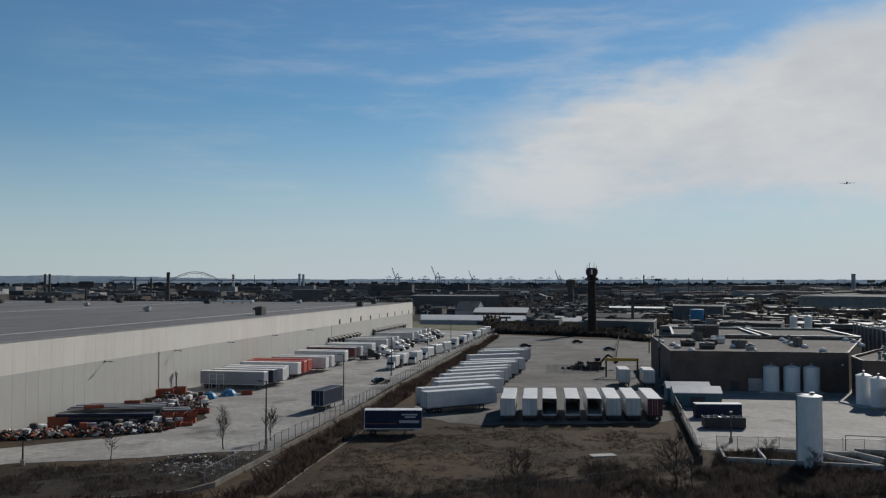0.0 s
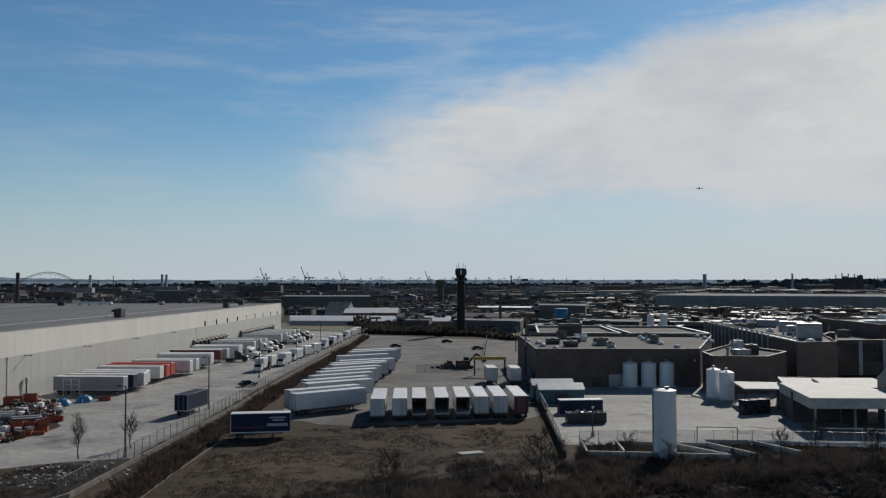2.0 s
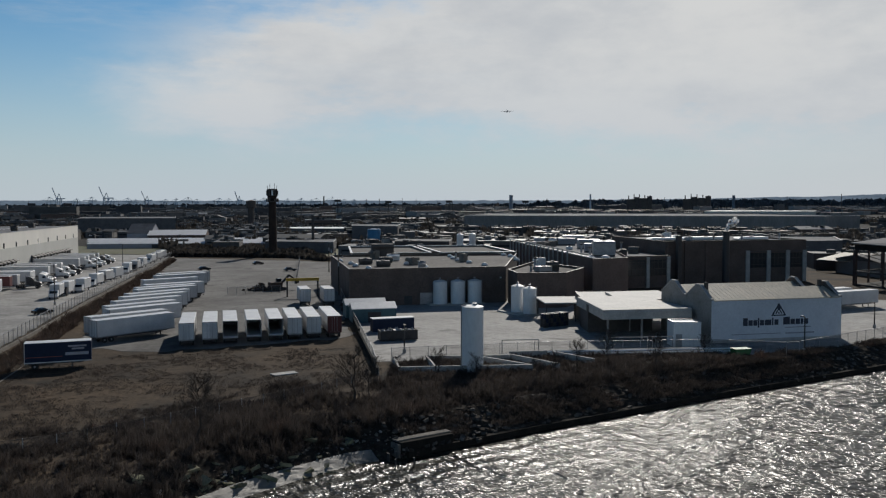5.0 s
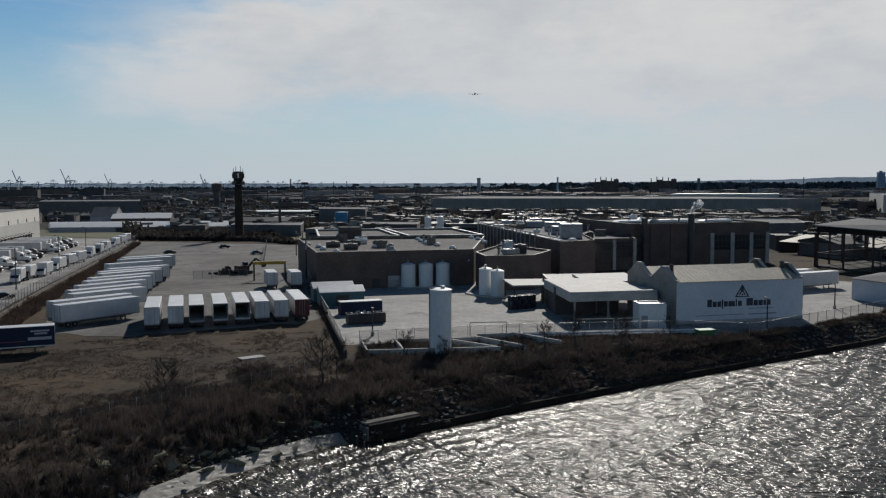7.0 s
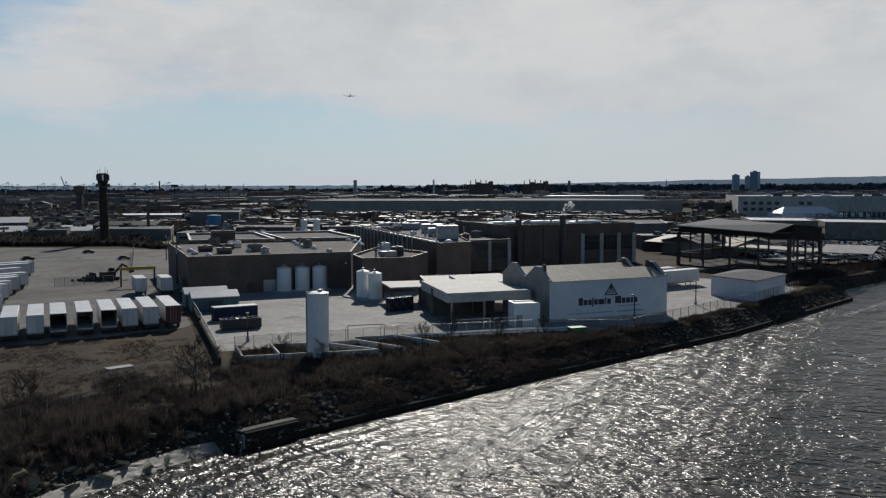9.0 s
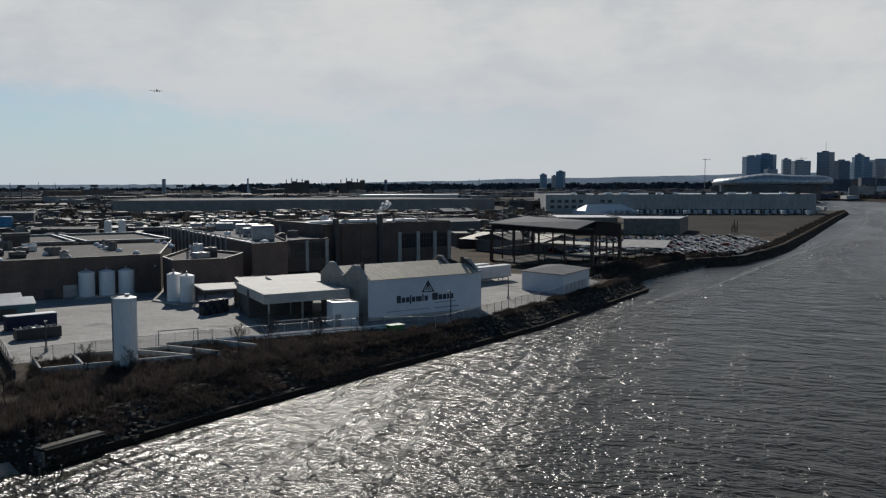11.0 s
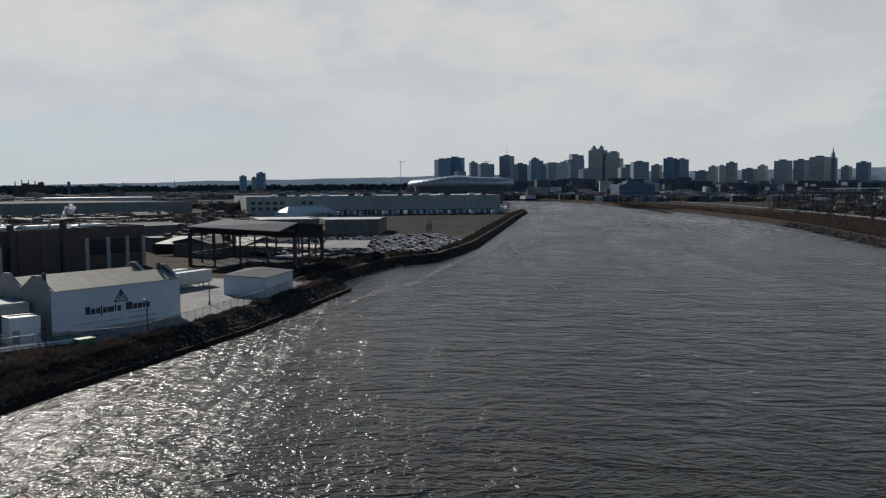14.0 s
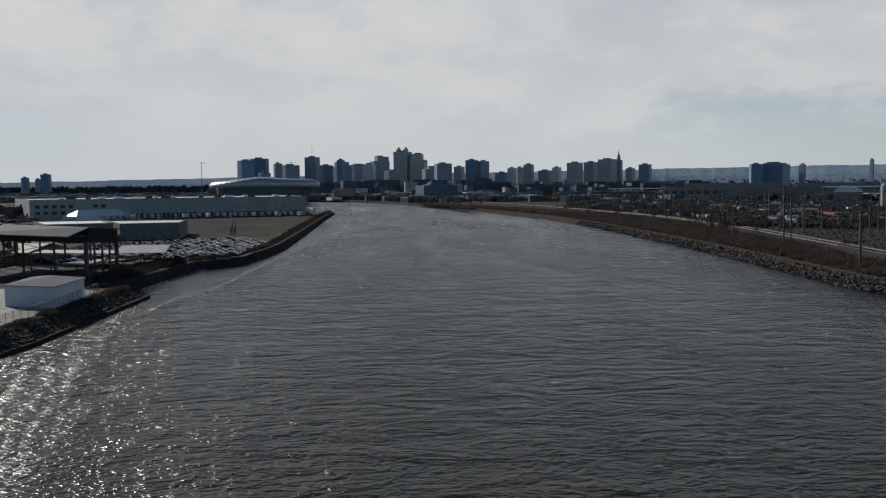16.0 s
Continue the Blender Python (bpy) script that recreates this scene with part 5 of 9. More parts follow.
for i, (a, b) in enumerate(((4, 14), (15, 21))):
    st.box(a, -0.012, 1.35 - 0.1 * i, b, 0, 1.5)
part("stain", st, TRAILERGREY, store, "dark grime streak on white paint")
# sign: a triangle mark over a row of bars
INK = surf("sign_ink", (0.030, 0.034, 0.055), (0.040, 0.044, 0.065), 1.0, 0.6)
sign = thing("wall_sign", "dark triangle mark above bars of lettering on white wall", "sign", at=(*GP, 0), az=g_az - 90)
cx = 13.55
tri = Shape().add([(cx + x_, y_, z_) for y_ in (-0.03, -0.004) for x_, z_ in ((-1.55, 4.6), (1.55, 4.6), (0.0, 7.0))], [(0, 1, 2), (5, 4, 3), (0, 3, 4, 1), (1, 4, 5, 2), (2, 5, 3, 0)])
mark = part("triangle_mark", tri, INK, sign)
inlay = Shape()
for a, b in (((-0.95, 0.28), (-0.30, 1.28)), ((0.95, 0.28), (0.30, 1.28)), ((-0.42, 0.28), (0.0, 0.95)), ((0.42, 0.28), (0.0, 0.95)), ((-0.95, 0.30), (0.95, 0.30))):
    inlay.bar((cx + a[0], -0.034, 4.6 + a[1]), (cx + b[0], -0.034, 4.6 + b[1]), 0.012, 0.17)
part("chevron_inlay", inlay, WHITEWALL, mark, "white chevrons inside the triangle")
# one plain bar for each painted letter: start, width, top above the base line, drop below it
for x_, w_, up_, dn_ in ((6.3, 0.95, 1.4, 0), (7.4, 0.85, 1.0, 0), (8.4, 0.8, 1.0, 0), (9.3, 0.3, 1.35, 0.4), (9.75, 0.8, 1.0, 0), (10.7, 1.35, 1.0, 0), (12.2, 0.28, 1.35, 0), (12.7, 0.8, 1.0, 0),
                         (14.5, 1.35, 1.4, 0), (16.0, 0.9, 1.0, 0), (17.05, 0.9, 1.0, 0), (18.1, 0.55, 1.0, 0), (18.8, 0.85, 1.0, 0)):
    part("lettering_bar", Shape().box(x_, -0.03, 2.95 - dn_, x_ + w_, -0.004, 2.95 + up_), INK, sign, "dark bar in place of a painted letter")
part("lettering_bar", Shape().box(14.9, -0.03, 2.35, 20.2, -0.004, 2.5), TRAILERGREY, sign, "thin faded bar under the lettering")

# canopies
CANDECK = surf("dusty_white_deck", (0.50, 0.485, 0.455), (0.43, 0.42, 0.395), 0.2, 0.7, fleck=(0.33, 0.32, 0.30), fleck_at=0.66, fleck_scale=0.4)
can = thing("loading_canopy", "wide flat white-fascia loading canopy on posts", "canopy")
CAN = [(82.4, 135.5), (99.0, 132.3), (101.3, 146.9), (106.5, 147.0), (112.0, 161.8), (99.7, 163.3), (96.8, 155.7), (89.0, 156.8)]
part("deck", Shape().prism(CAN, 5.5, 5.85), CANDECK, can, "pale flat canopy roof")
fs = Shape()
for i in range(len(CAN)):
    fs.bar((*CAN[i], 4.95), (*CAN[(i + 1) % len(CAN)], 4.95), 0.15, 1.75)
part("fascia", fs, CASTCON, can)
for p in ((84.2, 137.0), (90.5, 135.5), (97.0, 134.2), (86.8, 146.5), (89.9, 155), (99, 155), (94, 145)):
    part("post", Shape().box(p[0] - 0.15, p[1] - 0.15, 0.05, p[0] + 0.15, p[1] + 0.15, 5.5), STEEL, can)
can2 = thing("lean_to_canopy", "low flat grey lean-to canopy", "canopy")
part("deck", Shape().prism([(84.4, 162), (91.6, 160.2), (97, 171), (88.0, 174)], 3.95, 4.2), CANDECK, can2)
for p in ((85.0, 162.6), (91.2, 161.2), (96.2, 170.6), (88.4, 173.2)):
    part("post", Shape().box(p[0] - 0.1, p[1] - 0.1, 0.05, p[0] + 0.1, p[1] + 0.1, 3.95), DARKSTEEL, can2)
dark = building("loading_bay", "dark brick loading bay under a canopy", [(90.5, 157.6), (108, 157.6), (111, 165), (96, 170)], 5.35, BRICKDARK, CANDECK, "loading bay", -0.02)
# added dark block stands in for deep shade in the open space here
building("loading_bay", "dark block filling the shaded space beneath a wide canopy", [(85.6, 146.5), (98.5, 144.0), (101.5, 155.6), (89.2, 156.0)], 5.3, BRICKDARK, GREYROOF)
prnd = random.Random(12)
for i in range(10):
    for k in range(3):
        x, y = along((80.8, 155.5), (86.8, 156.8), i / 9)
        t = thing("drum_stack", "stack of dark drums in the yard", "drums", "stacked drums", (x + prnd.uniform(-0.1, 0.1), y + k * 1.15, 0.05)) if k < 2 else None
        if t:
            for lv in range(3):
                part("drum", Shape().lathe([(0.3, lv * 0.92), (0.32, lv * 0.92 + 0.03), (0.3, lv * 0.92 + 0.45), (0.32, lv * 0.92 + 0.88), (0.3, lv * 0.92 + 0.9)], 10), (TRAILERBLACK, DARKSTEEL, TRAILERNAVY)[(i + lv) % 3], t)
kiosk = building("white_kiosk", "small white box building with a flat roof", [(90.9, 126.4), (95.4, 124.7), (96.6, 128.3), (92.1, 130.0)], 4.35, WHITE, WHITE, "shed", 0.1)
face_box(kiosk, "door", (90.9, 126.4), (95.4, 124.7), 0.4, 1.5, 0.1, 2.3, 0.04, STEEL)

# chimneys
chim = thing("steel_chimney", "tall black steel chimney of the factory", "chimney", at=(169.6, 210.6, 0))
part("flue", Shape().lathe([(1.0, 0), (0.95, 16.0), (1.05, 16.0), (1.05, 16.6), (0.8, 16.6)], 20), TRAILERBLACK, chim, smooth=True)
chim2 = thing("flue_pipe", "grey square flue beside a chimney", "chimney", at=(161.5, 222.5, 0))
part("flue", Shape().soft(-0.7, -0.7, 0, 0.7, 0.7, 15.0, 0.08), BRICKDARK, chim2)


# sheds in the yard
def shed(name, label, p, q, depth, h, ridge, wall, roofm, category="shed", side=1):
    """A pitched shed: front wall from p to q, the ridge along it."""
    hd_ = heading(p, q)
    t = thing(name, label, category, at=(*p, 0.05), az=hd_ - 90)
    L = math.dist(p, q)
    part("shell", Shape().side([(0, 0), (depth, 0), (depth, h), (depth / 2, ridge), (0, h)], 0, L), wall, t)
    sh = Shape()
    for e, r_ in (((-0.2, h - 0.06), (depth / 2, ridge + 0.04)), ((depth + 0.2, h - 0.06), (depth / 2, ridge + 0.04))):
        sh.add([(-0.2, e[0], e[1]), (L + 0.2, e[0], e[1]), (L + 0.2, r_[0], r_[1]), (-0.2, r_[0], r_[1]), (-0.2, e[0], e[1] + 0.12), (L + 0.2, e[0], e[1] + 0.12), (L + 0.2, r_[0], r_[1] + 0.12), (-0.2, r_[0], r_[1] + 0.12)], [(3, 2, 1, 0), (4, 5, 6, 7), (0, 1, 5, 4), (2, 3, 7, 6), (1, 2, 6, 5), (3, 0, 4, 7)])
    part("roof", sh, roofm, t)
    part("door", Shape().box(L * 0.35, -0.05, 0, L * 0.65, -0.004, min(2.2, h - 0.2)), DARKSTEEL, t)
    return t


shed("teal_shed", "teal shed with pale pitched roof", (46.6, 176.2), (55.8, 175.0), 5.5, 2.9, 3.9, TEAL, ROOFSKIN)
shed("teal_shed", "low teal shed with pale pitched roof", (47.2, 184.0), (56.0, 183.0), 5.0, 2.9, 3.9, TEAL, ROOFSKIN)
cont = thing("storage_container", "dark blue storage container with pale lid", "container", at=(51.2, 163.2, 0.05), az=92)
part("body", Shape().soft(-1.2, -4.2, 0, 1.2, 4.2, 2.5, 0.04), TRAILERNAVY, cont)
part("lid", Shape().soft(-1.25, -4.25, 2.504, 1.25, 4.25, 2.62, 0.03), ROOFSKIN, cont)
dump = thing("dumpster", "black open-topped scrap dumpster filled with junk", "dumpster", at=(48.6, 151.6, 0.05), az=94)
ds = Shape().box(-1.2, -3.5, 0.15, -1.1, 3.5, 1.9).box(1.1, -3.5, 0.15, 1.2, 3.5, 1.9).box(-1.1, -3.5, 0.15, 1.1, -3.4, 1.9).box(-1.1, 3.4, 0.15, 1.1, 3.5, 1.9).box(-1.1, -3.4, 0.15, 1.1, 3.4, 0.3)
for i in range(8):
    ds.box(-1.26, -3.3 + i * 0.93, 0.15, -1.2, -3.2 + i * 0.93, 1.85).box(1.2, -3.3 + i * 0.93, 0.15, 1.26, -3.2 + i * 0.93, 1.85)
part("bin", ds, TRAILERBLACK, dump)
jr = random.Random(3)
js = Shape()
for i in range(40):
    m = pose(jr.uniform(-0.9, 0.9), jr.uniform(-3.2, 3.2), jr.uniform(1.3, 1.9), jr.uniform(0, 90), jr.uniform(0, 90), jr.uniform(0, 180))
    js.box(-jr.uniform(0.1, 0.5), -jr.uniform(0.1, 0.3), -0.05, jr.uniform(0.1, 0.5), jr.uniform(0.1, 0.3), 0.05, m)
part("junk", js, STEEL, dump, "loose scrap metal")
for s in (-2.8, 2.8):
    part("skid", Shape().box(-1.0, s - 0.15, 0, 1.0, s + 0.15, 0.15), DARKSTEEL, dump)

# white shed at the end of the wharf, trailers behind the store
ws = thing("white_store", "white store shed with a low grey hipped roof", "shed")
WS = [(156.7, 127.4), (174.0, 133.1), (173.0, 146.5), (157.0, 140.3)]
for i in range(4):
    p_, q_ = WS[i], WS[(i + 1) % 4]
    c_ = (165.2, 136.8)
    part("wall", Shape().prism([p_, q_, along(q_, c_, 0.04), along(p_, c_, 0.04)], 0.05, 4.75), WHITEWALL, ws)
hip = Shape()
eave = [along(c_, p_, 1.05) for p_ in WS]
ridge = [(162.2, 135.4), (168.4, 138.0)]
hip.add([(*p_, 4.7) for p_ in eave] + [(*p_, 5.75) for p_ in ridge] + [(*p_, 4.58) for p_ in eave], [(0, 1, 5, 4), (1, 2, 5), (2, 3, 4, 5), (3, 0, 4), (0, 6, 7, 1), (1, 7, 8, 2), (2, 8, 9, 3), (3, 9, 6, 0), (9, 8, 7, 6)])
part("roof", hip, GREYROOF, ws)
part("gutter", Shape().bar((*eave[0], 4.62), (*eave[1], 4.62), 0.14, 0.16).bar((*eave[3], 4.62), (*eave[0], 4.62), 0.14, 0.16), DARKSTEEL, ws)
place_kind(T_WHITE, 163.5, 158.0, 86)
place_kind(T_WHITE, 161.5, 164.0, 86)
place_kind(T_WHITE, 160.5, 169.0, 86)

# a wisp of steam over the chimney
STEAM = bpy.data.materials.new("steam")
STEAM.use_nodes = True
sn, sl = STEAM.node_tree.nodes, STEAM.node_tree.links
st_t, st_m = sn.new("ShaderNodeBsdfTransparent"), sn.new("ShaderNodeMixShader")
st_n = sn.new("ShaderNodeTexNoise")
st_n.inputs["Scale"].default_value, st_n.inputs["Detail"].default_value = 1.1, 5
st_g = sn.new("ShaderNodeNewGeometry")
sl.new(st_g.outputs["Position"], st_n.inputs["Vector"])
st_r = sn.new("ShaderNodeMapRange")
sl.new(st_n.outputs["Fac"], st_r.inputs["Value"])
st_r.inputs["From Min"].default_value, st_r.inputs["From Max"].default_value, st_r.inputs["To Max"].default_value = 0.36, 0.6, 0.95
sl.new(st_r.outputs[0], st_m.inputs[0])
sn["Principled BSDF"].inputs["Base Color"].default_value = (0.9, 0.9, 0.9, 1)
sn["Principled BSDF"].inputs["Roughness"].default_value = 1.0
sl.new(st_t.outputs[0], st_m.inputs[1])
sl.new(sn["Principled BSDF"].outputs[0], st_m.inputs[2])
sl.new(st_m.outputs[0], sn["Material Output"].inputs["Surface"])
sr = random.Random(6)
stt = sn.new("ShaderNodeBsdfTranslucent")
stt.inputs["Color"].default_value = (0.95, 0.95, 0.95, 1)
st_a = sn.new("ShaderNodeMixShader")
sl.new(sn["Principled BSDF"].outputs[0], st_a.inputs[1])
sl.new(stt.outputs[0], st_a.inputs[2])
sl.new(st_a.outputs[0], st_m.inputs[2])
puff = Shape()
for i in range(60):
    k = i / 59
    rr = 0.25 + 0.45 * k * sr.uniform(0.5, 1.3)
    prof = [(rr * math.sin(math.pi * (j + 0.5) / 8), -rr * math.cos(math.pi * (j + 0.5) / 8)) for j in range(8)]
    puff.lathe(prof, 10, pose(169.6 + k * 2.6 + sr.uniform(-0.3, 0.3) + k * sr.uniform(-1.2, 1.4), 210.6 + sr.uniform(-0.5, 0.5), 16.9 + 2.6 * k ** 0.7 + k * sr.uniform(-0.9, 0.9)))
solid("steam_wisp", puff, STEAM, "small white wisp of steam above a chimney", "steam", kind="stuff", smooth=True)

# vents and units on the factory roofs
vr = random.Random(44)
for poly, z, n in ((PB, 12.5, 9), (PA, 8.7, 4), (LEDGE, 9.9, 12), (B1b, 7.7, 5), (B1, 8.4, 6)):
    cx_, cy_ = sum(p[0] for p in poly) / len(poly), sum(p[1] for p in poly) / len(poly)
    for i in range(n):
        p_ = along((cx_, cy_), along(poly[i % len(poly)], poly[(i + 1) % len(poly)], vr.random()), vr.uniform(0.2, 0.8))
        if vr.random() < 0.6:
            roof_unit(*p_, z, vr.uniform(0, 180), vr.uniform(1.4, 4), vr.uniform(1.2, 3), vr.uniform(1.2, 2.6), "weathered ventilation unit on a factory roof", vr.choice((STEEL, DARKSTEEL, ROOFSKIN, OLDCON)), "factory roof units")
        else:
            t = thing("roof_vent", "dull steel vent stack on a factory roof", "vent", "roof vents", (*p_, z))
            h_ = vr.uniform(1.2, 3.4)
            part("pipe", Shape().lathe([(0.35, 0), (0.3, 0.1), (0.3, h_)], 10), STEEL, t)
            part("cowl", Shape().lathe([(0.5, h_ + 0.01), (0.5, h_ + 0.25), (0.1, h_ + 0.5)], 10), DARKSTEEL, t)

# ---- riverside to the east: crane shed, car lot, long warehouses, arena ----
PV = [(205.8, 156.4), (234.2, 167.0), (238.0, 207.5), (209.2, 200.6)]
COLUMNRED = surf("red_oxide_steel", (0.085, 0.05, 0.042), (0.06, 0.04, 0.036), 0.5, 0.6, metal=0.1)
pav = thing("crane_shed", "open-sided dark steel crane shed with a low roof", "shed")
cpv = (sum(p[0] for p in PV) / 4, sum(p[1] for p in PV) / 4)
pe = [along(cpv, p, 1.06) for p in PV]
rp = Shape()
ez = (12.4, 13.1, 13.2, 12.9)
pe[0] = along(PV[0], PV[3], 0.06)
pe[0] = (pe[0][0] - 3.0, pe[0][1] + 1.0)
rp.add([(*p, z) for p, z in zip(pe, ez)] + [(*along(PV[0], PV[1], 0.12), 14.7), (*along(PV[3], PV[2], 0.8), 14.4)] + [(*p, z - 0.25) for p, z in zip(pe, ez)], [(0, 1, 4), (1, 2, 5, 4), (2, 3, 5), (3, 0, 4, 5), (0, 6, 7, 1), (1, 7, 8, 2), (2, 8, 9, 3), (3, 9, 6, 0), (9, 8, 7, 6)])
part("roof", rp, GREYROOF, pav, "dull grey low-pitched roof")
for i in range(4):
    part("fascia", Shape().bar((*PV[i], 11.5), (*PV[(i + 1) % 4], 11.5), 0.3, 1.5), BLACKSHEET, pav, "dark sheet-metal fascia")
gf = [along(PV[0], PV[1], k) for k in (0.0, 0.12, 1.0)]
gn = (0.4, -0.9)
part("gable_sheet", Shape().add([(x + gn[0] * o, y + gn[1] * o, z) for o in (0.25, 0.4) for (x, y), z in zip((gf[0], gf[1], gf[2], gf[2], gf[0]), (12.5, 14.5, 12.9, 8.4, 10.9))], [(0, 1, 2, 3, 4), (9, 8, 7, 6, 5), (0, 5, 6, 1), (1, 6, 7, 2), (2, 7, 8, 3), (3, 8, 9, 4), (4, 9, 5, 0)]), BLACKSHEET, pav, "dark sheet-metal gable end")
for i in range(4):
    for k in range(4):
        x, y = along(PV[i], PV[(i + 1) % 4], k / 4)
        r_ = 0.45 if k == 0 else 0.22
        part("column", Shape().box(x - r_, y - r_, 0, x + r_, y + r_, 10.8), COLUMNRED, pav)
        if k in (0, 2):
            x2, y2 = along(PV[i], PV[(i + 1) % 4], (k + 1) / 4)
            part("brace", Shape().bar((x, y, 8.2), (x2, y2, 10.0), 0.14, 0.14).bar((x, y, 10.0), (x2, y2, 8.2), 0.14, 0.14), DARKSTEEL, pav)
    part("girder", Shape().bar((*PV[i], 4.2), (*PV[(i + 1) % 4], 4.2), 0.3, 0.5), DARKSTEEL, pav)
part("floor_deck", Shape().prism(PV, 0.02, 0.5), DARKLOT, pav)


def open_roof(p, q, depth, h, label, roofm=None, ridge_up=1.3):
    """A long tan roof on posts."""
    hd_ = heading(p, q)
    t = thing("open_canopy", label, "canopy", "tan roofed canopies", (*p, 0), hd_ - 90)
    L = math.dist(p, q)
    for e, r_ in (((0, h), (depth / 2, h + ridge_up)), ((depth, h), (depth / 2, h + ridge_up))):
        sh = Shape().add([(0, e[0], e[1]), (L, e[0], e[1]), (L, r_[0], r_[1]), (0, r_[0], r_[1]), (0, e[0], e[1] + 0.15), (L, e[0], e[1] + 0.15), (L, r_[0], r_[1] + 0.15), (0, r_[0], r_[1] + 0.15)], [(3, 2, 1, 0), (4, 5, 6, 7), (0, 1, 5, 4), (2, 3, 7, 6), (1, 2, 6, 5), (3, 0, 4, 7)])
        part("roof_slope", sh, roofm or TANDULL, t)
    n = max(2, int(L / 8))
    for i in range(n + 1):
        for y in (0.4, depth - 0.4):
            part("post", Shape().box(L * i / n - 0.12, y - 0.12, 0, L * i / n + 0.12, y + 0.12, h), DARKSTEEL, t)
    return t


open_roof((239, 247), (240.2, 229.5), 28, 4.2, "tan-roofed open canopy on dark posts", None, 2.2)
open_roof((240.3, 228.5), (244.2, 208), 28, 4.2, "wide tan-roofed open canopy beside a car lot", None, 2.2)
open_roof((243.6, 206), (245.3, 177), 14, 4.2, "low tan-roofed open canopy beside a car lot", None, 0.5)
open_roof((216, 176), (262, 168), 9, 2.4, "low tan deck on short posts", CASTCON, 0.1)
open_roof((245.5, 176), (251.9, 161.3), 24, 4.2, "pale pitched canopy in the car lot", CASTCON, 1.8)

# car lot
crnd = random.Random(21)
LOT = [(246, 205), (278, 163), (292, 156), (350, 174), (393, 203), (364, 231), (300, 252)]
a_lot = heading((292, 156), (350, 174))
ux, uy = math.sin(radians(a_lot)), math.cos(radians(a_lot))
vx, vy = -uy, ux
back_rows = []
for row in range(0, 17):
    for col in range(-18, 44):
        x = 292 + ux * col * 2.75 + vx * (row * 5.6 + 2.5)
        y = 156 + uy * col * 2.75 + vy * (row * 5.6 + 2.5)
        if not inside(x, y, LOT) or crnd.random() < 0.12 or (row % 3 == 2 and crnd.random() < 0.55):
            continue
        spot = (x + crnd.uniform(-0.2, 0.2), y + crnd.uniform(-0.3, 0.3), a_lot + 90 + 180 * crnd.randint(0, 1) + crnd.uniform(-3, 3))
        if row < 5 and col < 24:
            place_kind(CARS[crnd.choice((0, 0, 0, 1, 2, 3, 3, 3, 4, 5))], *spot)
        else:
            back_rows.append(spot)
far_cars(back_rows, "crowded rows of parked cars on a dark lot")

mid = building("grey_store", "plain grey store building beside a car lot", [(388, 240), (372, 263), (412, 300), (432, 262)], 8.2, OLDCON, ROOFSKIN, "warehouse")
building("grey_store", "low grey store with a pale roof", [(371, 266), (352, 290), (392, 330), (410, 303)], 8.6, OLDCON, ROOFSKIN, "warehouse")
heap = thing("derrick", "rusty steel frame standing on the dirt lot", "frame", at=(428, 232, 0))
for i in range(5):
    part("upright", Shape().box(-3 + i * 1.5, -0.15, 0, -2.7 + i * 1.5, 0.15, 3 + (i * 7 % 5)), RUST, heap)
part("beam", Shape().box(-3, -0.2, 2.6, 3.3, 0.2, 3.0), RUST, heap)

tent = thing("white_tent", "large white hipped marquee tent", "tent", at=(611, 452, 0), az=heading((590, 459), (633, 446)) - 90)
part("canopy", Shape().add([(-26, -9, 3.8), (26, -9, 3.8), (26, 9, 3.8), (-26, 9, 3.8), (-18, 0, 8.9), (18, 0, 8.9)], [(0, 1, 5, 4), (1, 2, 5), (2, 3, 4, 5), (3, 0, 4)]), WHITE, tent)
part("skirt", Shape().box(-26, -9, 0, 26, 9, 3.79), WHITEWALL, tent)

LONGWALL = surf("pale_grey_wall", (0.37, 0.36, 0.345), (0.32, 0.31, 0.295), 0.05, 0.8, 0.005, stretch=(1, 1, 0.3))
LW = [(735.0, 324.0), (588.0, 498.0), (690, 600), (870, 420)]
lw = building("long_warehouse", "very long pale warehouse with rows of loading docks", LW, 17.2, LONGWALL, ROOFSKIN, "warehouse", 0.8)
Lw = math.dist(LW[0], LW[1])
for i in range(44):
    face_box(lw, "dock_door", LW[1], LW[0], 66 + i * 3.6, 68.6 + i * 3.6, 0.6, 4.6, 0.05, DARKSTEEL)
for z in (5.0, 10.0):
    for i in (0, 1, 2, 3, 4, 7, 8):
        face_box(lw, "office_window", LW[1], LW[0], 4 + i * 6.2, 7.6 + i * 6.2, z, z + 2.6, 0.05, DARKGLASS)
face_box(lw, "wall_band", LW[1], LW[0], 62, Lw - 1, 11.6, 12.2, 0.1, TRAILERGREY)
for i in range(16):
    x, y = along(LW[0], LW[1], 0.05 + i * 0.058)
    roof_unit(x + 9 + (i * 53 % 30), y + 9 + (i * 31 % 22), 16.4, 50, 4 + i % 3 * 2, 3, 2.4, "pale rooftop unit on a long warehouse", ROOFSKIN if i % 2 else DARKSTEEL)
hd_ = heading(LW[1], LW[0])
for i in range(34):
    x, y = along(LW[1], LW[0], 0.25 + i * 0.0215)
    if i in (9, 10, 17, 25):
        continue
    off = 12 + (i * 17 % 5) + (9 if i % 4 == 0 else 0)
    place_kind((T_PUP, T_WHITE, BX_WHITE)[i % 3], x - off * math.cos(radians(hd_)) * -1, y + off * math.sin(radians(hd_)) * -1, hd_ + 90 + (i * 13 % 9))
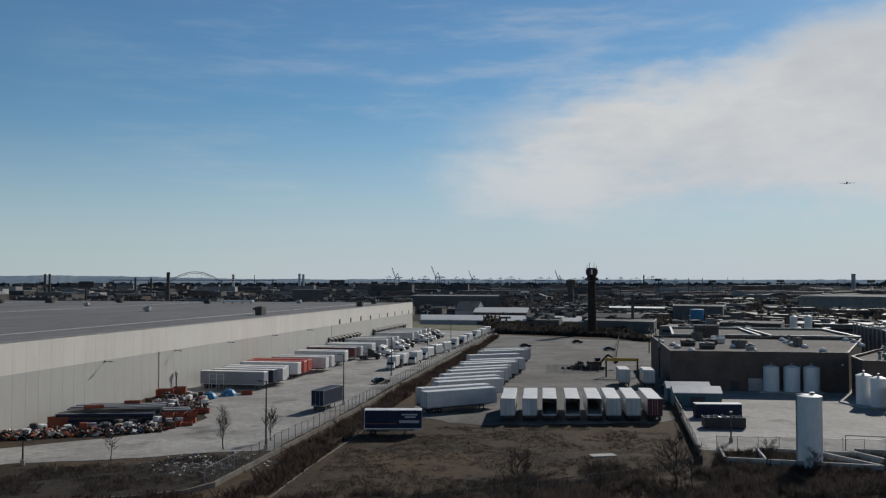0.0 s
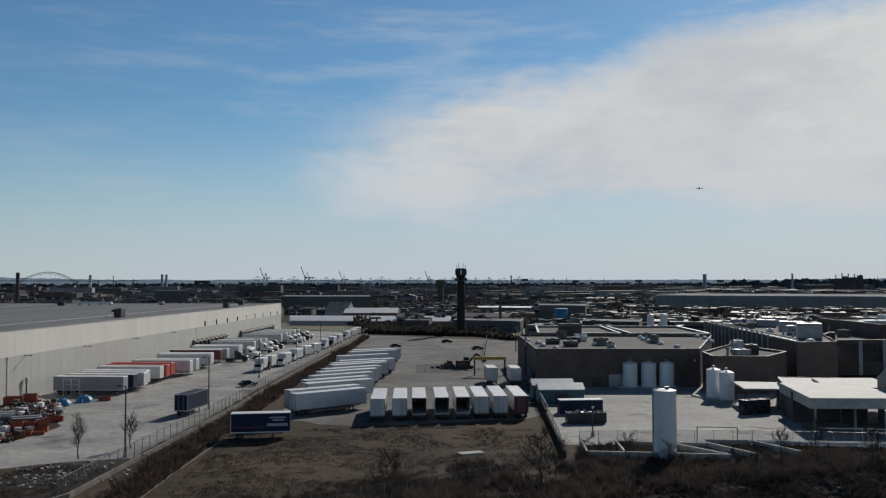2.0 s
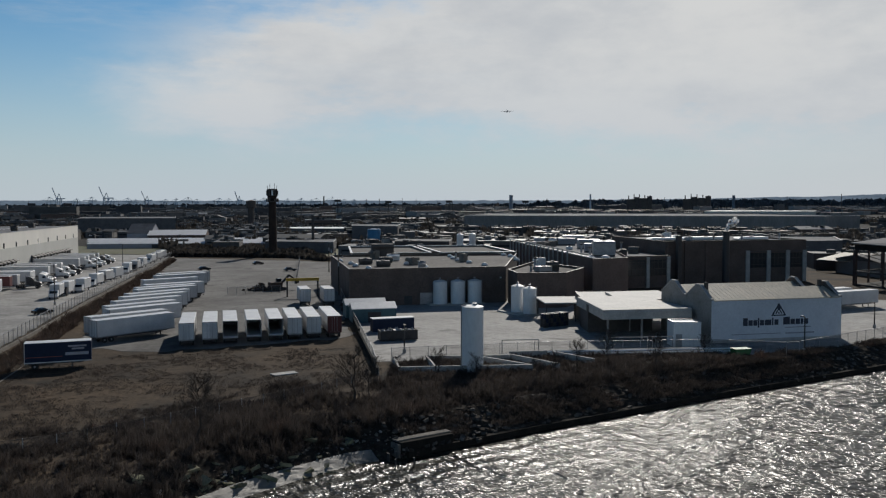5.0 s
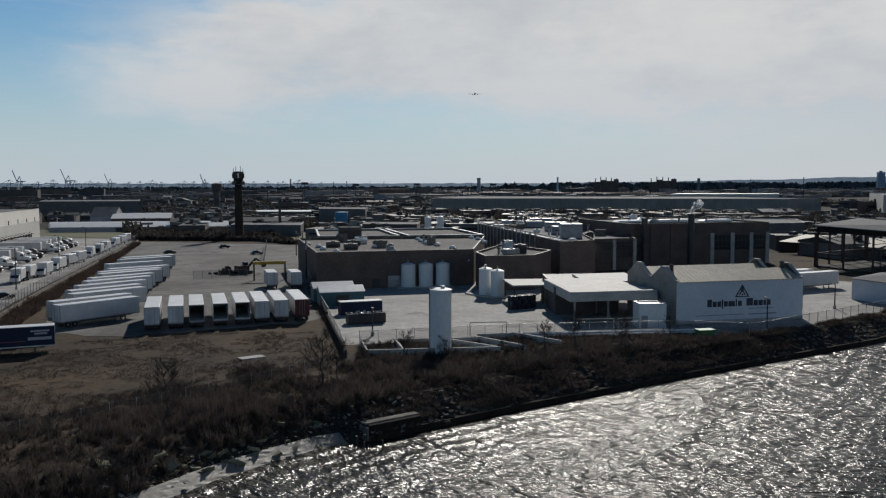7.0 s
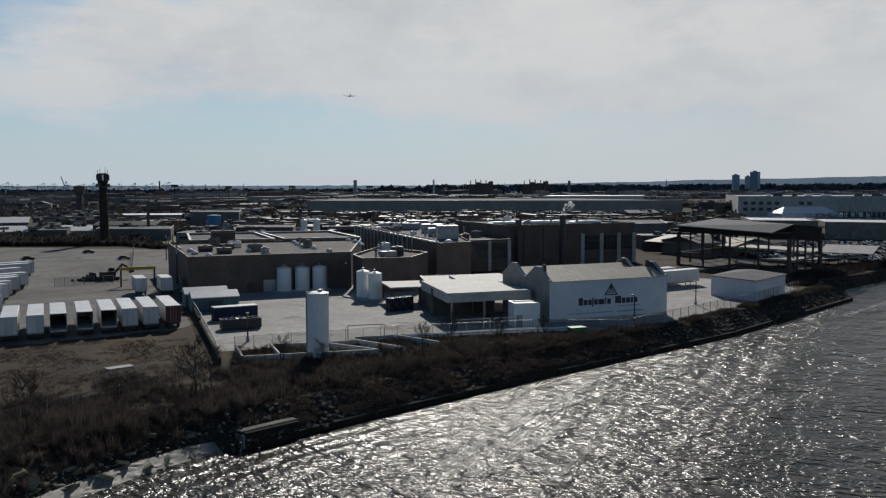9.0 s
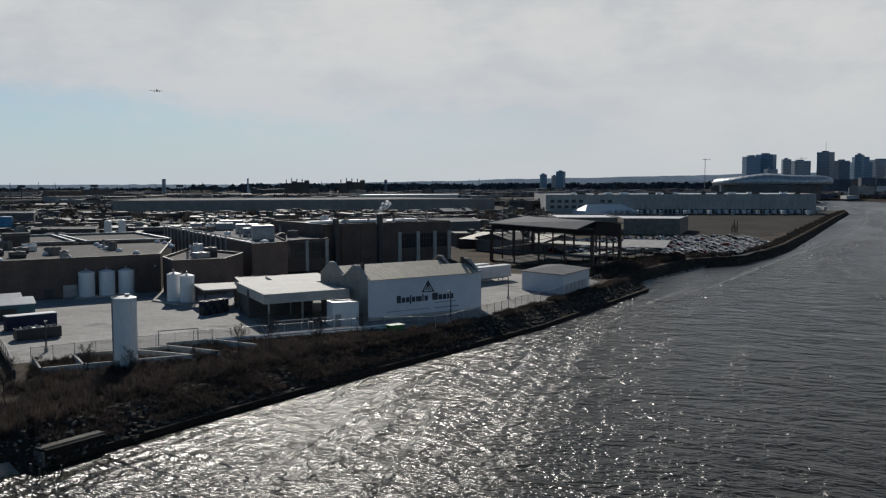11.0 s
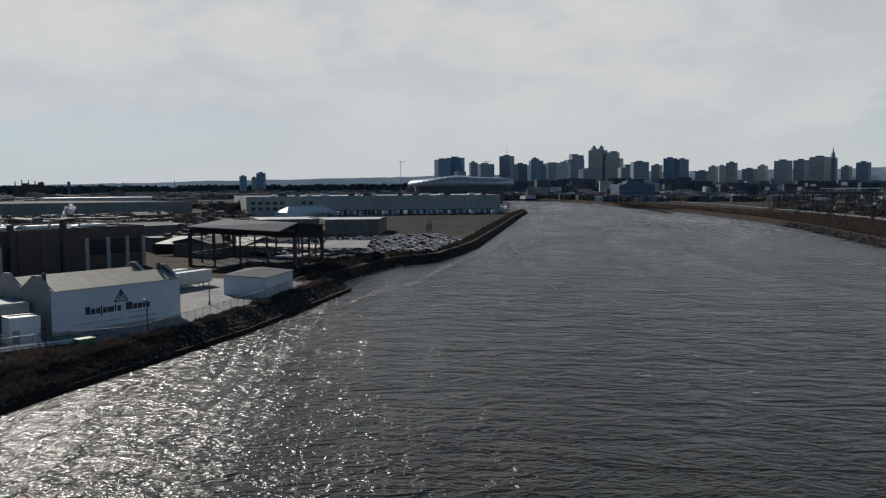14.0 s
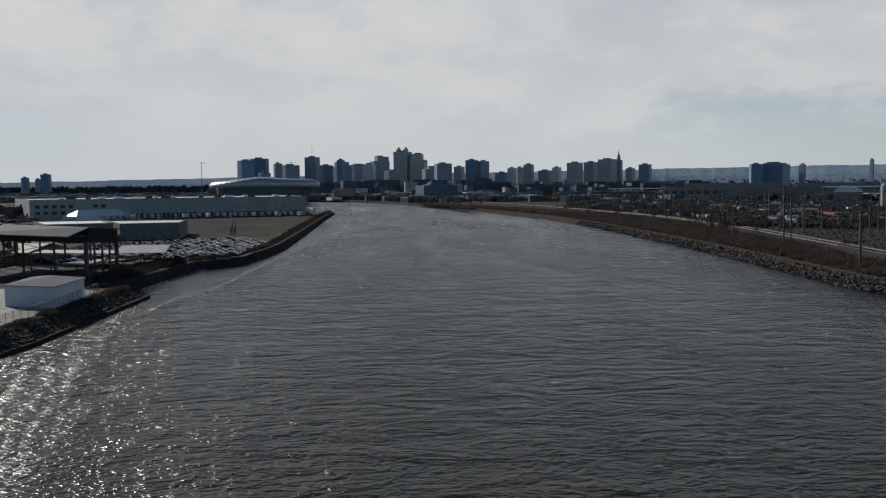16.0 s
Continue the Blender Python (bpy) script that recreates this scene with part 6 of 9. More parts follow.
for i in range(12):
    x, y = along((770, 345), (832, 356), i / 11)
    place_kind((T_PUP, T_WHITE, BX_WHITE, BX_DARK)[i % 4], x + (i * 7 % 5), y + (i * 11 % 16), 20 + i * 23)

LB = [bearing(22.2, 812), bearing(33, 796), bearing(44.5, 800), bearing(46.4, 838), bearing(40, 980), bearing(24, 1000)]
lb = building("grey_warehouse", "very long low grey warehouse behind the factories", LB, 13.0, GREYWALL, GREYROOF, "warehouse", 0.6)
for i in range(60):
    p_, q_ = (LB[0], LB[1]) if i < 30 else (LB[1], LB[2])
    face_box(lb, "bay_joint", p_, q_, 2 + (i % 30) * 5.0, 2.3 + (i % 30) * 5.0, 0, 12.6, 0.12, GREYWALL)
building("white_roofed_store", "low store with a bright white roof", [bearing(37.5, 1150), bearing(44, 1160), bearing(44, 1260), bearing(38, 1260)], 13.5, PANELLOW, WHITE, "warehouse", 0.2)

arena = thing("arena", "silver lens-shaped stadium with a ribbed rounded shell", "stadium", at=(*bearing(63.65, 1560), 0), az=63.65)


def crown_line(c_):
    """The shell swells to its crown a little off the middle and stays lower on one side."""
    return 0.93 + 0.07 * math.exp(-((c_ + 0.1) / 0.35) ** 2) if c_ > 0 else 0.87 + 0.13 * math.exp(-((c_ + 0.1) / 0.5) ** 2)


asp = Shape()
n_, rings = 96, [(0.88, 24.5), (0.955, 25), (0.985, 26.5), (1.0, 29), (1.0, 33), (0.985, 36.5), (0.95, 39.5), (0.90, 41.5), (0.82, 42.8), (0.70, 43.2), (0.5, 41.0), (0.0, 39.0)]
for r_, z in rings:
    for i in range(n_):
        c_, s_ = math.cos(2 * math.pi * i / n_), math.sin(2 * math.pi * i / n_)
        lift = crown_line(c_) if z > 30 else 1.0
        asp.v.append((95 * r_ * c_, 80 * r_ * s_, z * lift))
for k in range(len(rings) - 1):
    for i in range(n_):
        asp.f.append((k * n_ + i, k * n_ + (i + 1) % n_, (k + 1) * n_ + (i + 1) % n_, (k + 1) * n_ + i))
part("base_wall", Shape().lathe([(76, 0), (76, 25.2)], 48), HAZEBRICK, arena, "dark recessed base")
SHELL = surf("silver_shell", (0.50, 0.53, 0.56), (0.44, 0.47, 0.50), 0.02, 0.4, metal=0.35)
part("shell", asp, SHELL, arena, "ribbed silver shell", True)
for i in range(0, n_, 2):
    c_, s_ = math.cos(2 * math.pi * i / n_), math.sin(2 * math.pi * i / n_)
    rb = Shape()
    pts = [(95.5 * r_ * c_, 80.5 * r_ * s_, z * (crown_line(c_) if z > 30 else 1.0) + 0.1) for r_, z in rings[3:11]]
    for a_, b_ in zip(pts, pts[1:]):
        rb.bar(a_, b_, 0.5, 0.4)
    part("rib", rb, STEEL, arena)

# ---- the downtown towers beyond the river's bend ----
# blue, slate and dark carry the bluish cast of distance haze as base colour
TOWER_HAZE_TONES = (("blue", (0.17, 0.27, 0.38)), ("slate", (0.26, 0.30, 0.35)), ("pale", (0.62, 0.61, 0.58)), ("stone", (0.42, 0.41, 0.39)), ("dark", (0.09, 0.14, 0.20)))
FACES = [surf("tower_" + n, c, tuple(k * 0.85 for k in c), 0.03, 0.5, island=0.2) for n, c in TOWER_HAZE_TONES]
BANDS = [surf("tower_windows_" + n, tuple(k * 0.82 for k in c), tuple(k * 0.74 for k in c), 0.05, 0.4) for n, c in TOWER_HAZE_TONES]
trn = random.Random(31)


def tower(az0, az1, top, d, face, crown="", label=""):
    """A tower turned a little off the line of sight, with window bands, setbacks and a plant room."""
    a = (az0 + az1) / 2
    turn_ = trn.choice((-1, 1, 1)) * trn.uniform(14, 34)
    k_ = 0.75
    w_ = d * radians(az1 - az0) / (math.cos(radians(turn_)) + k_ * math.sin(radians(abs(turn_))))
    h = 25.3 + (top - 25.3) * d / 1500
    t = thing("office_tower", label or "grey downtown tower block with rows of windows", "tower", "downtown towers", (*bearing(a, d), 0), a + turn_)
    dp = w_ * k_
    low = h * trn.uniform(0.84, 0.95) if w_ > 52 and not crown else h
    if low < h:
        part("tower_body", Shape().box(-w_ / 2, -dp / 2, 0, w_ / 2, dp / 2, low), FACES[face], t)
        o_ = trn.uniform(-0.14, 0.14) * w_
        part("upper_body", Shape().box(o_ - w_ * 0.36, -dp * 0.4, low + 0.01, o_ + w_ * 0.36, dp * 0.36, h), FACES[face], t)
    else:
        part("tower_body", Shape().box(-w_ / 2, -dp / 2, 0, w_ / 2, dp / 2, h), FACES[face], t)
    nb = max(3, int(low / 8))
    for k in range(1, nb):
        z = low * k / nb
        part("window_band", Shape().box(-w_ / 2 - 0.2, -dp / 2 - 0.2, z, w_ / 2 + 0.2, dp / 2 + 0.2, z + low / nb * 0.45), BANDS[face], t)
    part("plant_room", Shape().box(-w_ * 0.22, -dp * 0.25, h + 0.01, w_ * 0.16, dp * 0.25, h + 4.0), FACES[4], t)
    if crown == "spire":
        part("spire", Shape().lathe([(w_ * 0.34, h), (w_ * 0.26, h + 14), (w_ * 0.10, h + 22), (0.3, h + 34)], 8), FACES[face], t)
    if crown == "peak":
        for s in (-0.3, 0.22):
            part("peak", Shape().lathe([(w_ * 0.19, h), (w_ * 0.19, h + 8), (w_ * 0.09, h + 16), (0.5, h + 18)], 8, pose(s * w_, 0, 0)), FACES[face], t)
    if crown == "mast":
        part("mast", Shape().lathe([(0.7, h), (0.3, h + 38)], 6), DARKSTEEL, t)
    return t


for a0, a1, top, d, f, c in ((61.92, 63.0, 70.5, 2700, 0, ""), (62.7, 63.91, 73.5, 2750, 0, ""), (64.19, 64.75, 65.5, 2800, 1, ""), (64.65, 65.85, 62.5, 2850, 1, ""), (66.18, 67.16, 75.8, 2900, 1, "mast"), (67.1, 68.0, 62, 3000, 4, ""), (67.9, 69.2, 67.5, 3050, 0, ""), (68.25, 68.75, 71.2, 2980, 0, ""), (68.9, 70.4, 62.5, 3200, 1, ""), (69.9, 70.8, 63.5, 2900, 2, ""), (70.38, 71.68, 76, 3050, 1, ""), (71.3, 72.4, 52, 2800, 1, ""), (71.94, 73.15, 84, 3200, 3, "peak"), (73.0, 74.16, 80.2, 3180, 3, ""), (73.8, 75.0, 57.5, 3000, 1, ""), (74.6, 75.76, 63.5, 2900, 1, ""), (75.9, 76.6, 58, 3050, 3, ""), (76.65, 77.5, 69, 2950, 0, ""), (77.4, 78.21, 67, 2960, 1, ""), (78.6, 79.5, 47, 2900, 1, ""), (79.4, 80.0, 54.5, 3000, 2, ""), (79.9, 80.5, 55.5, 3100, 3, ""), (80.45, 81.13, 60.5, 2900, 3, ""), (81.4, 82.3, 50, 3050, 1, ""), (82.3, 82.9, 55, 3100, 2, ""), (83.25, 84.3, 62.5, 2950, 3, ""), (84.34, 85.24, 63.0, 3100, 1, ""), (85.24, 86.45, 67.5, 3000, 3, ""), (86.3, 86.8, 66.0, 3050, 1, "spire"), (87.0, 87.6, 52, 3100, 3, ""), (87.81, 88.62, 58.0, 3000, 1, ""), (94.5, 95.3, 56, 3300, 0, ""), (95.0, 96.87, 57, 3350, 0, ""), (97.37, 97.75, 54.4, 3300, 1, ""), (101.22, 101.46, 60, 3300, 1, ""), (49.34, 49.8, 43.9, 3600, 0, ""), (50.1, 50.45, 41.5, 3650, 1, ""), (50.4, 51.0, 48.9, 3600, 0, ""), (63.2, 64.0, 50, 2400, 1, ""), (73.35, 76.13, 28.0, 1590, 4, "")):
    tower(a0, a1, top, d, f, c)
for a in (59.72, 65.3):
    t = thing("tower_crane", "distant tower crane over the city", "crane", at=(*bearing(a, 2600), 0), az=a + 20)
    z = 25.3 + (68.5 - 25.3) * 2600 / 1500
    part("mast", Shape().box(-0.6, -0.6, 0, 0.6, 0.6, z), STEEL, t)
    part("jib", Shape().box(-8, -0.5, z - 3.4, 16, 0.5, z - 2.5), STEEL, t)

# ---- the distance: low roofs, woods, port cranes, chimneys, hills ----
frnd = random.Random(77)
# block wall tones are raised to mimic haze lifting dark faces
BLOCK = palette("city_blocks", [(0.11, 0.105, 0.105), (0.15, 0.14, 0.135), (0.18, 0.165, 0.155), (0.09, 0.092, 0.098), (0.13, 0.115, 0.105), (0.24, 0.235, 0.23), (0.10, 0.098, 0.095), (0.08, 0.083, 0.09), (0.30, 0.295, 0.29), (0.16, 0.12, 0.105)], 0.8, 0.08)
ROOFS = palette("city_roofs", [(0.07, 0.07, 0.072), (0.10, 0.10, 0.10), (0.14, 0.14, 0.138), (0.05, 0.05, 0.052), (0.12, 0.12, 0.12), (0.06, 0.057, 0.055), (0.04, 0.037, 0.036), (0.25, 0.25, 0.25), (0.07, 0.065, 0.062), (0.10, 0.095, 0.09)], 0.6, 0.08)


def free(x, y):
    """Open city ground, clear of the yards, the river and the big halls."""
    a, d = math.degrees(math.atan2(x, y)), math.hypot(x, y)
    if d < 330 or inside(x, y, RIVER):
        return False
    if a < 3 and d < 640 or a < 15 and d < 470 or 20 < a < 49 and 770 < d < 1010 or 36 < a < 46 and 1010 < d < 1280:
        return False
    if a > 46 and (x - 840) * 0.33 < y - 340 and d < 1000 and a > 50:
        return False
    return True


# one shared block with walls, roof and a plant box, stretched for every nearer building
proto_me = []
for k in range(4):
    wl_ = Shape()
    wl_.box(-0.5, -0.5, 0, 0.5, 0.5, 0.97)
    rf_ = Shape()
    if k == 3:
        rf_.add([(-0.52, -0.52, 0.93), (0.52, -0.52, 0.93), (0.52, 0.52, 0.93), (-0.52, 0.52, 0.93), (-0.52, 0, 1.3), (0.52, 0, 1.3)], [(0, 1, 5, 4), (2, 3, 4, 5), (1, 2, 5), (3, 0, 4), (3, 2, 1, 0)])
    else:
        rf_.box(-0.51, -0.51, 0.975, 0.51, 0.51, 1.02)
        rf_.box(-0.3 + 0.1 * k, -0.2, 1.022, -0.16 + 0.1 * k, 0.05, 1.2).box(0.1, 0.1 - 0.1 * k, 1.022, 0.3, 0.22 - 0.1 * k, 1.15)
    wd_ = Shape()
    wd_.box(-0.42, -0.506, 0.5, 0.40, -0.5005, 0.68)
    # these wall tones too are lifted in place of haze
    proto_me.append((wl_.mesh("wall", palette("block_walls_" + "abcd"[k], [(0.10, 0.096, 0.094), (0.13, 0.12, 0.115), (0.16, 0.145, 0.135), (0.08, 0.082, 0.088), (0.14, 0.105, 0.09), (0.2, 0.195, 0.19)], 0.8, 0.08, "ob")), rf_.mesh("roof", palette("block_roofs_" + "abcd"[k], [(0.07, 0.07, 0.072), (0.10, 0.10, 0.10), (0.05, 0.05, 0.052), (0.14, 0.14, 0.14), (0.06, 0.057, 0.055), (0.045, 0.045, 0.045), (0.08, 0.077, 0.074), (0.26, 0.26, 0.26), (0.055, 0.05, 0.05)], 0.6, 0.08, "ob")), wd_.mesh("window_strip", GLASS)))
placed = []
heaps = []
tries = 0
while len(placed) < 210 and tries < 9000:
    tries += 1
    a, d = frnd.uniform(-33, 60), 340 * (4.4 ** frnd.random())
    x, y = bearing(a, d)
    if not free(x, y):
        continue
    w_, l_, h = frnd.uniform(10, 36), frnd.uniform(10, 26), frnd.uniform(4.0, 8.5) + (3 if frnd.random() < 0.12 else 0)
    if d < 800:
        h = min(h, frnd.uniform(3.5, 6.2))
    if any(abs(x - px_) < (w_ + pw_) * 0.55 and abs(y - py_) < (l_ + pl_) * 0.6 for px_, py_, pw_, pl_ in placed):
        continue
    placed.append((x, y, w_, l_))
    for k_ in range(5):
        heaps.append((x + frnd.uniform(-0.4, 0.4) * w_ * 0.7, y + frnd.uniform(-0.4, 0.4) * l_ * 0.7, h))
    t = thing("low_building", frnd.choice(("low flat-roofed brick industrial building", "plain grey single-storey workshop building", "dark low warehouse with a flat roof")), "building", "low industrial buildings", (x, y, 0), frnd.choice((11, 11, 11, 101, 30)))
    k = frnd.choice((0, 1, 2, 0, 1, 2, 3))
    for me in proto_me[k]:
        o = new(me.name, me)
        o.parent = t
        o.matrix_basis = Matrix.Diagonal((w_, l_, h, 1))
far_w, far_r, far_h = Shape(), Shape(), Shape()
for x, y, h in heaps:
    s_ = frnd.uniform(0.6, 2.2)
    far_r.box(-s_, -s_ * 0.7, h, s_, s_ * 0.7, h + frnd.uniform(0.6, 2.6), pose(x, y, 0, 0, 0, frnd.uniform(0, 90)))
for i in range(9600):
    near_ = i % 4 != 0
    a, d = frnd.uniform(-46, 106), (430 * (3.4 ** frnd.random()) if near_ else 1400 * (3.2 ** frnd.random()))
    x, y = bearing(a, d)
    if not free(x, y) or (a > 58 and d < 2300):
        continue
    w_, l_, h = frnd.uniform(12, 70), frnd.uniform(12, 40), frnd.uniform(4, 11) + (frnd.random() < 0.06) * 9
    if near_:
        w_, l_, h = frnd.uniform(1.5, 10) * (0.6 + d / 1500), frnd.uniform(1.5, 8), frnd.uniform(1.2, 5.0)
        if any(abs(x - px_) < pw_ * 0.7 + 5 and abs(y - py_) < pl_ * 0.9 + 5 for px_, py_, pw_, pl_ in placed):
            continue
    m = pose(x, y, 0, 0, 0, frnd.uniform(-15, 15))
    far_w.box(-w_ / 2, -l_ / 2, 0, w_ / 2, l_ / 2, h, m)
    far_r.box(-w_ / 2, -l_ / 2, h + 0.01, w_ / 2, l_ / 2, h + 0.6, m)
for i in range(420):
    a, d = frnd.uniform(84.5, 106), 620 * (3.8 ** frnd.random())
    x, y = bearing(a, d)
    if y > 0.47 * x - 330 and a < 92:
        continue
    w_, l_, h = frnd.uniform(2, 10) * (0.7 + d / 2000), frnd.uniform(2, 7), frnd.uniform(1.2, 3.6) * (0.8 + d / 2500)
    m = pose(x, y, 0, 0, 0, frnd.uniform(0, 180))
    far_h.box(-w_ / 2, -l_ / 2, 0, w_ / 2, l_ / 2, h, m)
for i in range(2300):
    a, d = frnd.uniform(44, 106), frnd.uniform(1330, 3300)
    x, y = bearing(a, d)
    if inside(x, y, RIVER) or abs(a - 63.65) < 4 and d < 1680 or (a < 58 and d < 1500):
        continue
    w_, l_, h = frnd.uniform(6, 40), frnd.uniform(8, 26), frnd.uniform(4, 12) + (frnd.random() < 0.15) * frnd.uniform(4, 16) * (a > 60)
    if d < 1750:
        h = min(h, 9)
    m = pose(x, y, 0, 0, 0, frnd.uniform(-40, 40))
    far_h.box(-w_ / 2, -l_ / 2, 0, w_ / 2, l_ / 2, h, m)
for i in range(190):
    a, d = frnd.uniform(60.5, 93), frnd.uniform(2250, 2640)
    x, y = bearing(a, d)
    if inside(x, y, RIVER):
        continue
    w_, l_, h = frnd.uniform(18, 62), frnd.uniform(14, 30), frnd.uniform(20, 44) * (1.0 if a < 80 else 0.8)
    far_h.box(-w_ / 2, -l_ / 2, 0, w_ / 2, l_ / 2, h, pose(x, y, 0, 0, 0, -a + frnd.uniform(-30, 30)))
# the bluish wall tones imitate haze between here and the downtown
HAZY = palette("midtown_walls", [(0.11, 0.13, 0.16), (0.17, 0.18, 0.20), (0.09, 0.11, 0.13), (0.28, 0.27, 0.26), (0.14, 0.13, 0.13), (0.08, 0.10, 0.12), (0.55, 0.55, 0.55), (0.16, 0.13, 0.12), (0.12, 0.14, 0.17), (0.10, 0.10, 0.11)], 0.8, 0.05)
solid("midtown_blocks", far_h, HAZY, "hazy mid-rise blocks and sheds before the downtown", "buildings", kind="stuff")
ob = solid("distant_blocks", far_w, BLOCK, "far low blocks of an industrial city", "buildings", kind="stuff")
part("distant_roofs", far_r, ROOFS, ob)


def clumps(name, label, spots, material, low=3.0, high=7.0, n_=26, foot=None, broad=1.0):
    """Bare winter woods seen far off: sheaves of thin upright twigs, on flat ground or on a slope."""
    sh = Shape()
    r = random.Random(9)
    for x, y, s in spots:
        zf = foot(x, y) if foot else 0.0
        for i in range(n_):
            a, q = r.uniform(0, 6.28), r.random() ** 0.5 * s
            h = r.uniform(low, high) * (1.15 - 0.5 * q / s)
            bx, by = x + q * math.cos(a), y + q * math.sin(a)
            w_ = r.uniform(0.3, 0.9) * max(1.0, s / 4.5) * broad
            da = r.uniform(0, 3.14)
            dx, dy = math.cos(da) * w_, math.sin(da) * w_
            k = r.uniform(-0.5, 0.5)
            sh.add([(bx - dx * 0.3, by - dy * 0.3, zf), (bx + dx * 0.3, by + dy * 0.3, zf), (bx + dx * 1.3, by + dy * 1.3, zf + h * 0.45), (bx + dx * 0.9, by + dy * 0.9, zf + h * 0.82), (bx + k, by + k, zf + h), (bx - dx * 0.8, by - dy * 0.8, zf + h * 0.86), (bx - dx * 1.3, by - dy * 1.3, zf + h * 0.5)], [(0, 1, 2, 3, 4, 5, 6)])
    return solid(name, sh, material, label, "trees", kind="stuff")


spots = []
while len(spots) < 2300:
    a, d = frnd.uniform(-46, 106), 420 * (10.5 ** frnd.random())
    x, y = bearing(a, d)
    if d > 4600 or not free(x, y) or (a > 62 and d < 1500):
        continue
    if any(abs(x - px_) < pw_ * 0.6 + 4 and abs(y - py_) < pl_ * 0.6 + 4 for px_, py_, pw_, pl_ in placed):
        continue
    spots.append((x, y, 4 + d * 0.004))
clumps("winter_trees", "scattered bare winter trees over the city", spots, WOODS, 2.5, 7)
rsc = []
while len(rsc) < 1500:
    a, d = frnd.uniform(83.5, 106), 520 * (4.2 ** frnd.random())
    x, y = bearing(a, d)
    if y > 0.47 * x - 330 and a < 92:
        continue
    rsc.append((x, y, 2.5 + d * 0.004))
clumps("railside_scrub", "bare brown scrub and small trees along the railway", rsc, WOODS, 0.8, 4.2, 26)
town = []
while len(town) < 900:
    a, d = frnd.uniform(58, 106), frnd.uniform(1330, 3300)
    x, y = bearing(a, d)
    if not inside(x, y, RIVER) and not (abs(a - 63.65) < 4 and d < 1680):
        town.append((x, y, 5 + d * 0.004))
clumps("town_trees", "bare trees between the blocks before the downtown", town, WOODS, 4, 11, 26)
row = []
for i in range(420):
    a = -45 + 150 * i / 420 + frnd.uniform(-0.2, 0.2)
    d = frnd.uniform(3700, 4700)
    row.append((*bearing(a, d), frnd.uniform(18, 40)))
clumps("far_woods", "dark line of bare woods on the horizon", row, HAZEWOODS, 14, 24, 30, None, 2.2)
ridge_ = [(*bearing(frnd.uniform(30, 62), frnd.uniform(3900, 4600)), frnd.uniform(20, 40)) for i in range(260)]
clumps("ridge_woods", "uneven dark tree line on the skyline", ridge_, HAZEWOODS, 28, 40, 34, None, 2.4)
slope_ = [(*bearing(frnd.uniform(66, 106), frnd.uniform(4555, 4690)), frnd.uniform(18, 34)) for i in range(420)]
clumps("hill_woods", "dark woods climbing the foot of the hills", slope_, HAZEWOODS, 10, 22, 30, lambda x, y: max(0.0, (math.hypot(x, y) - 4550) / 150) * 40)
# hedge and scrub behind the yards
hed = [(*along((86, 372), (76, 404), k / 8), 2.6) for k in range(9)] + [(*along((20, 432), (88, 392), k / 50), 2.6) for k in range(51)]
clumps("hedge", "dark scrubby hedge behind the trailer yard", hed, WOODS, 1.2, 3.0, 44)
scr = [(*bearing(frnd.uniform(3.6, 12.5), frnd.uniform(432, 500)), 3.5) for i in range(150)]
clumps("yard_scrub", "dark bare thicket behind the trailer yard", scr, WOODS, 1.2, 3.6, 30)
park = [(*bearing(frnd.uniform(27, 43), frnd.uniform(2600, 3400)), 22) for i in range(70)]
clumps("park_trees", "dense dark park trees far off", park, HAZEWOODS, 22, 33, 34, None, 2.2)
for a0, a1 in ((32.7, 34.3), (36.2, 37.9)):
    am = (a0 + a1) / 2
    w_ = 1750 * radians(a1 - a0)
    t = thing("institution_block", "broad dark brick block with an uneven roofline", "building", "dark skyline blocks", (*bearing(am, 1750), 0), am)
    for k, (u0, u1, h_) in enumerate(((-0.5, -0.2, 31), (-0.2, 0.02, 35), (0.02, 0.3, 33), (0.3, 0.5, 36.5))):
        part("wing", Shape().soft(w_ * u0, -12 + 2 * (k % 2), 0, w_ * u1 - 0.05, 12, h_, 0.8), BRICKDARK, t)
    for k in range(5):
        x_ = w_ * (-0.42 + 0.21 * k)
        part("chimney", Shape().box(x_ - 0.9, -3, 30, x_ + 0.9, -1, 38 + (k * 7 % 4)), BRICKDARK, t)

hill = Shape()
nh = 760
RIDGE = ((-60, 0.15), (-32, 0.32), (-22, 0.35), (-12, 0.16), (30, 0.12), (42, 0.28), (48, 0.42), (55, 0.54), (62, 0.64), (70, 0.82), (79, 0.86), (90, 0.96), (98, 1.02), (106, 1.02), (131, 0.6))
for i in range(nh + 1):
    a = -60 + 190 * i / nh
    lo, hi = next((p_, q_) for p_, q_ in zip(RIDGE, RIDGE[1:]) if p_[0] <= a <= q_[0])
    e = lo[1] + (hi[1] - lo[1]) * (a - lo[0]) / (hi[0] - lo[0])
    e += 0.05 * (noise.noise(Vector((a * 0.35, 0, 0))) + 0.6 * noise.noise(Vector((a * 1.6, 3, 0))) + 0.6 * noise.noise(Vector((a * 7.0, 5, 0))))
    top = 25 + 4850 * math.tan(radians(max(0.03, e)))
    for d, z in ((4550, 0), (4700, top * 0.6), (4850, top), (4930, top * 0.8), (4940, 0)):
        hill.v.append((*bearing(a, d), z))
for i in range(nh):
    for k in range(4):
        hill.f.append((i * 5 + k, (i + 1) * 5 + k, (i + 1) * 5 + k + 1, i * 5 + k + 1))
solid("backdrop_hills", hill, HAZEHILL, "low wooded hills on the horizon, coloured blue for haze", "hills", kind="structure")

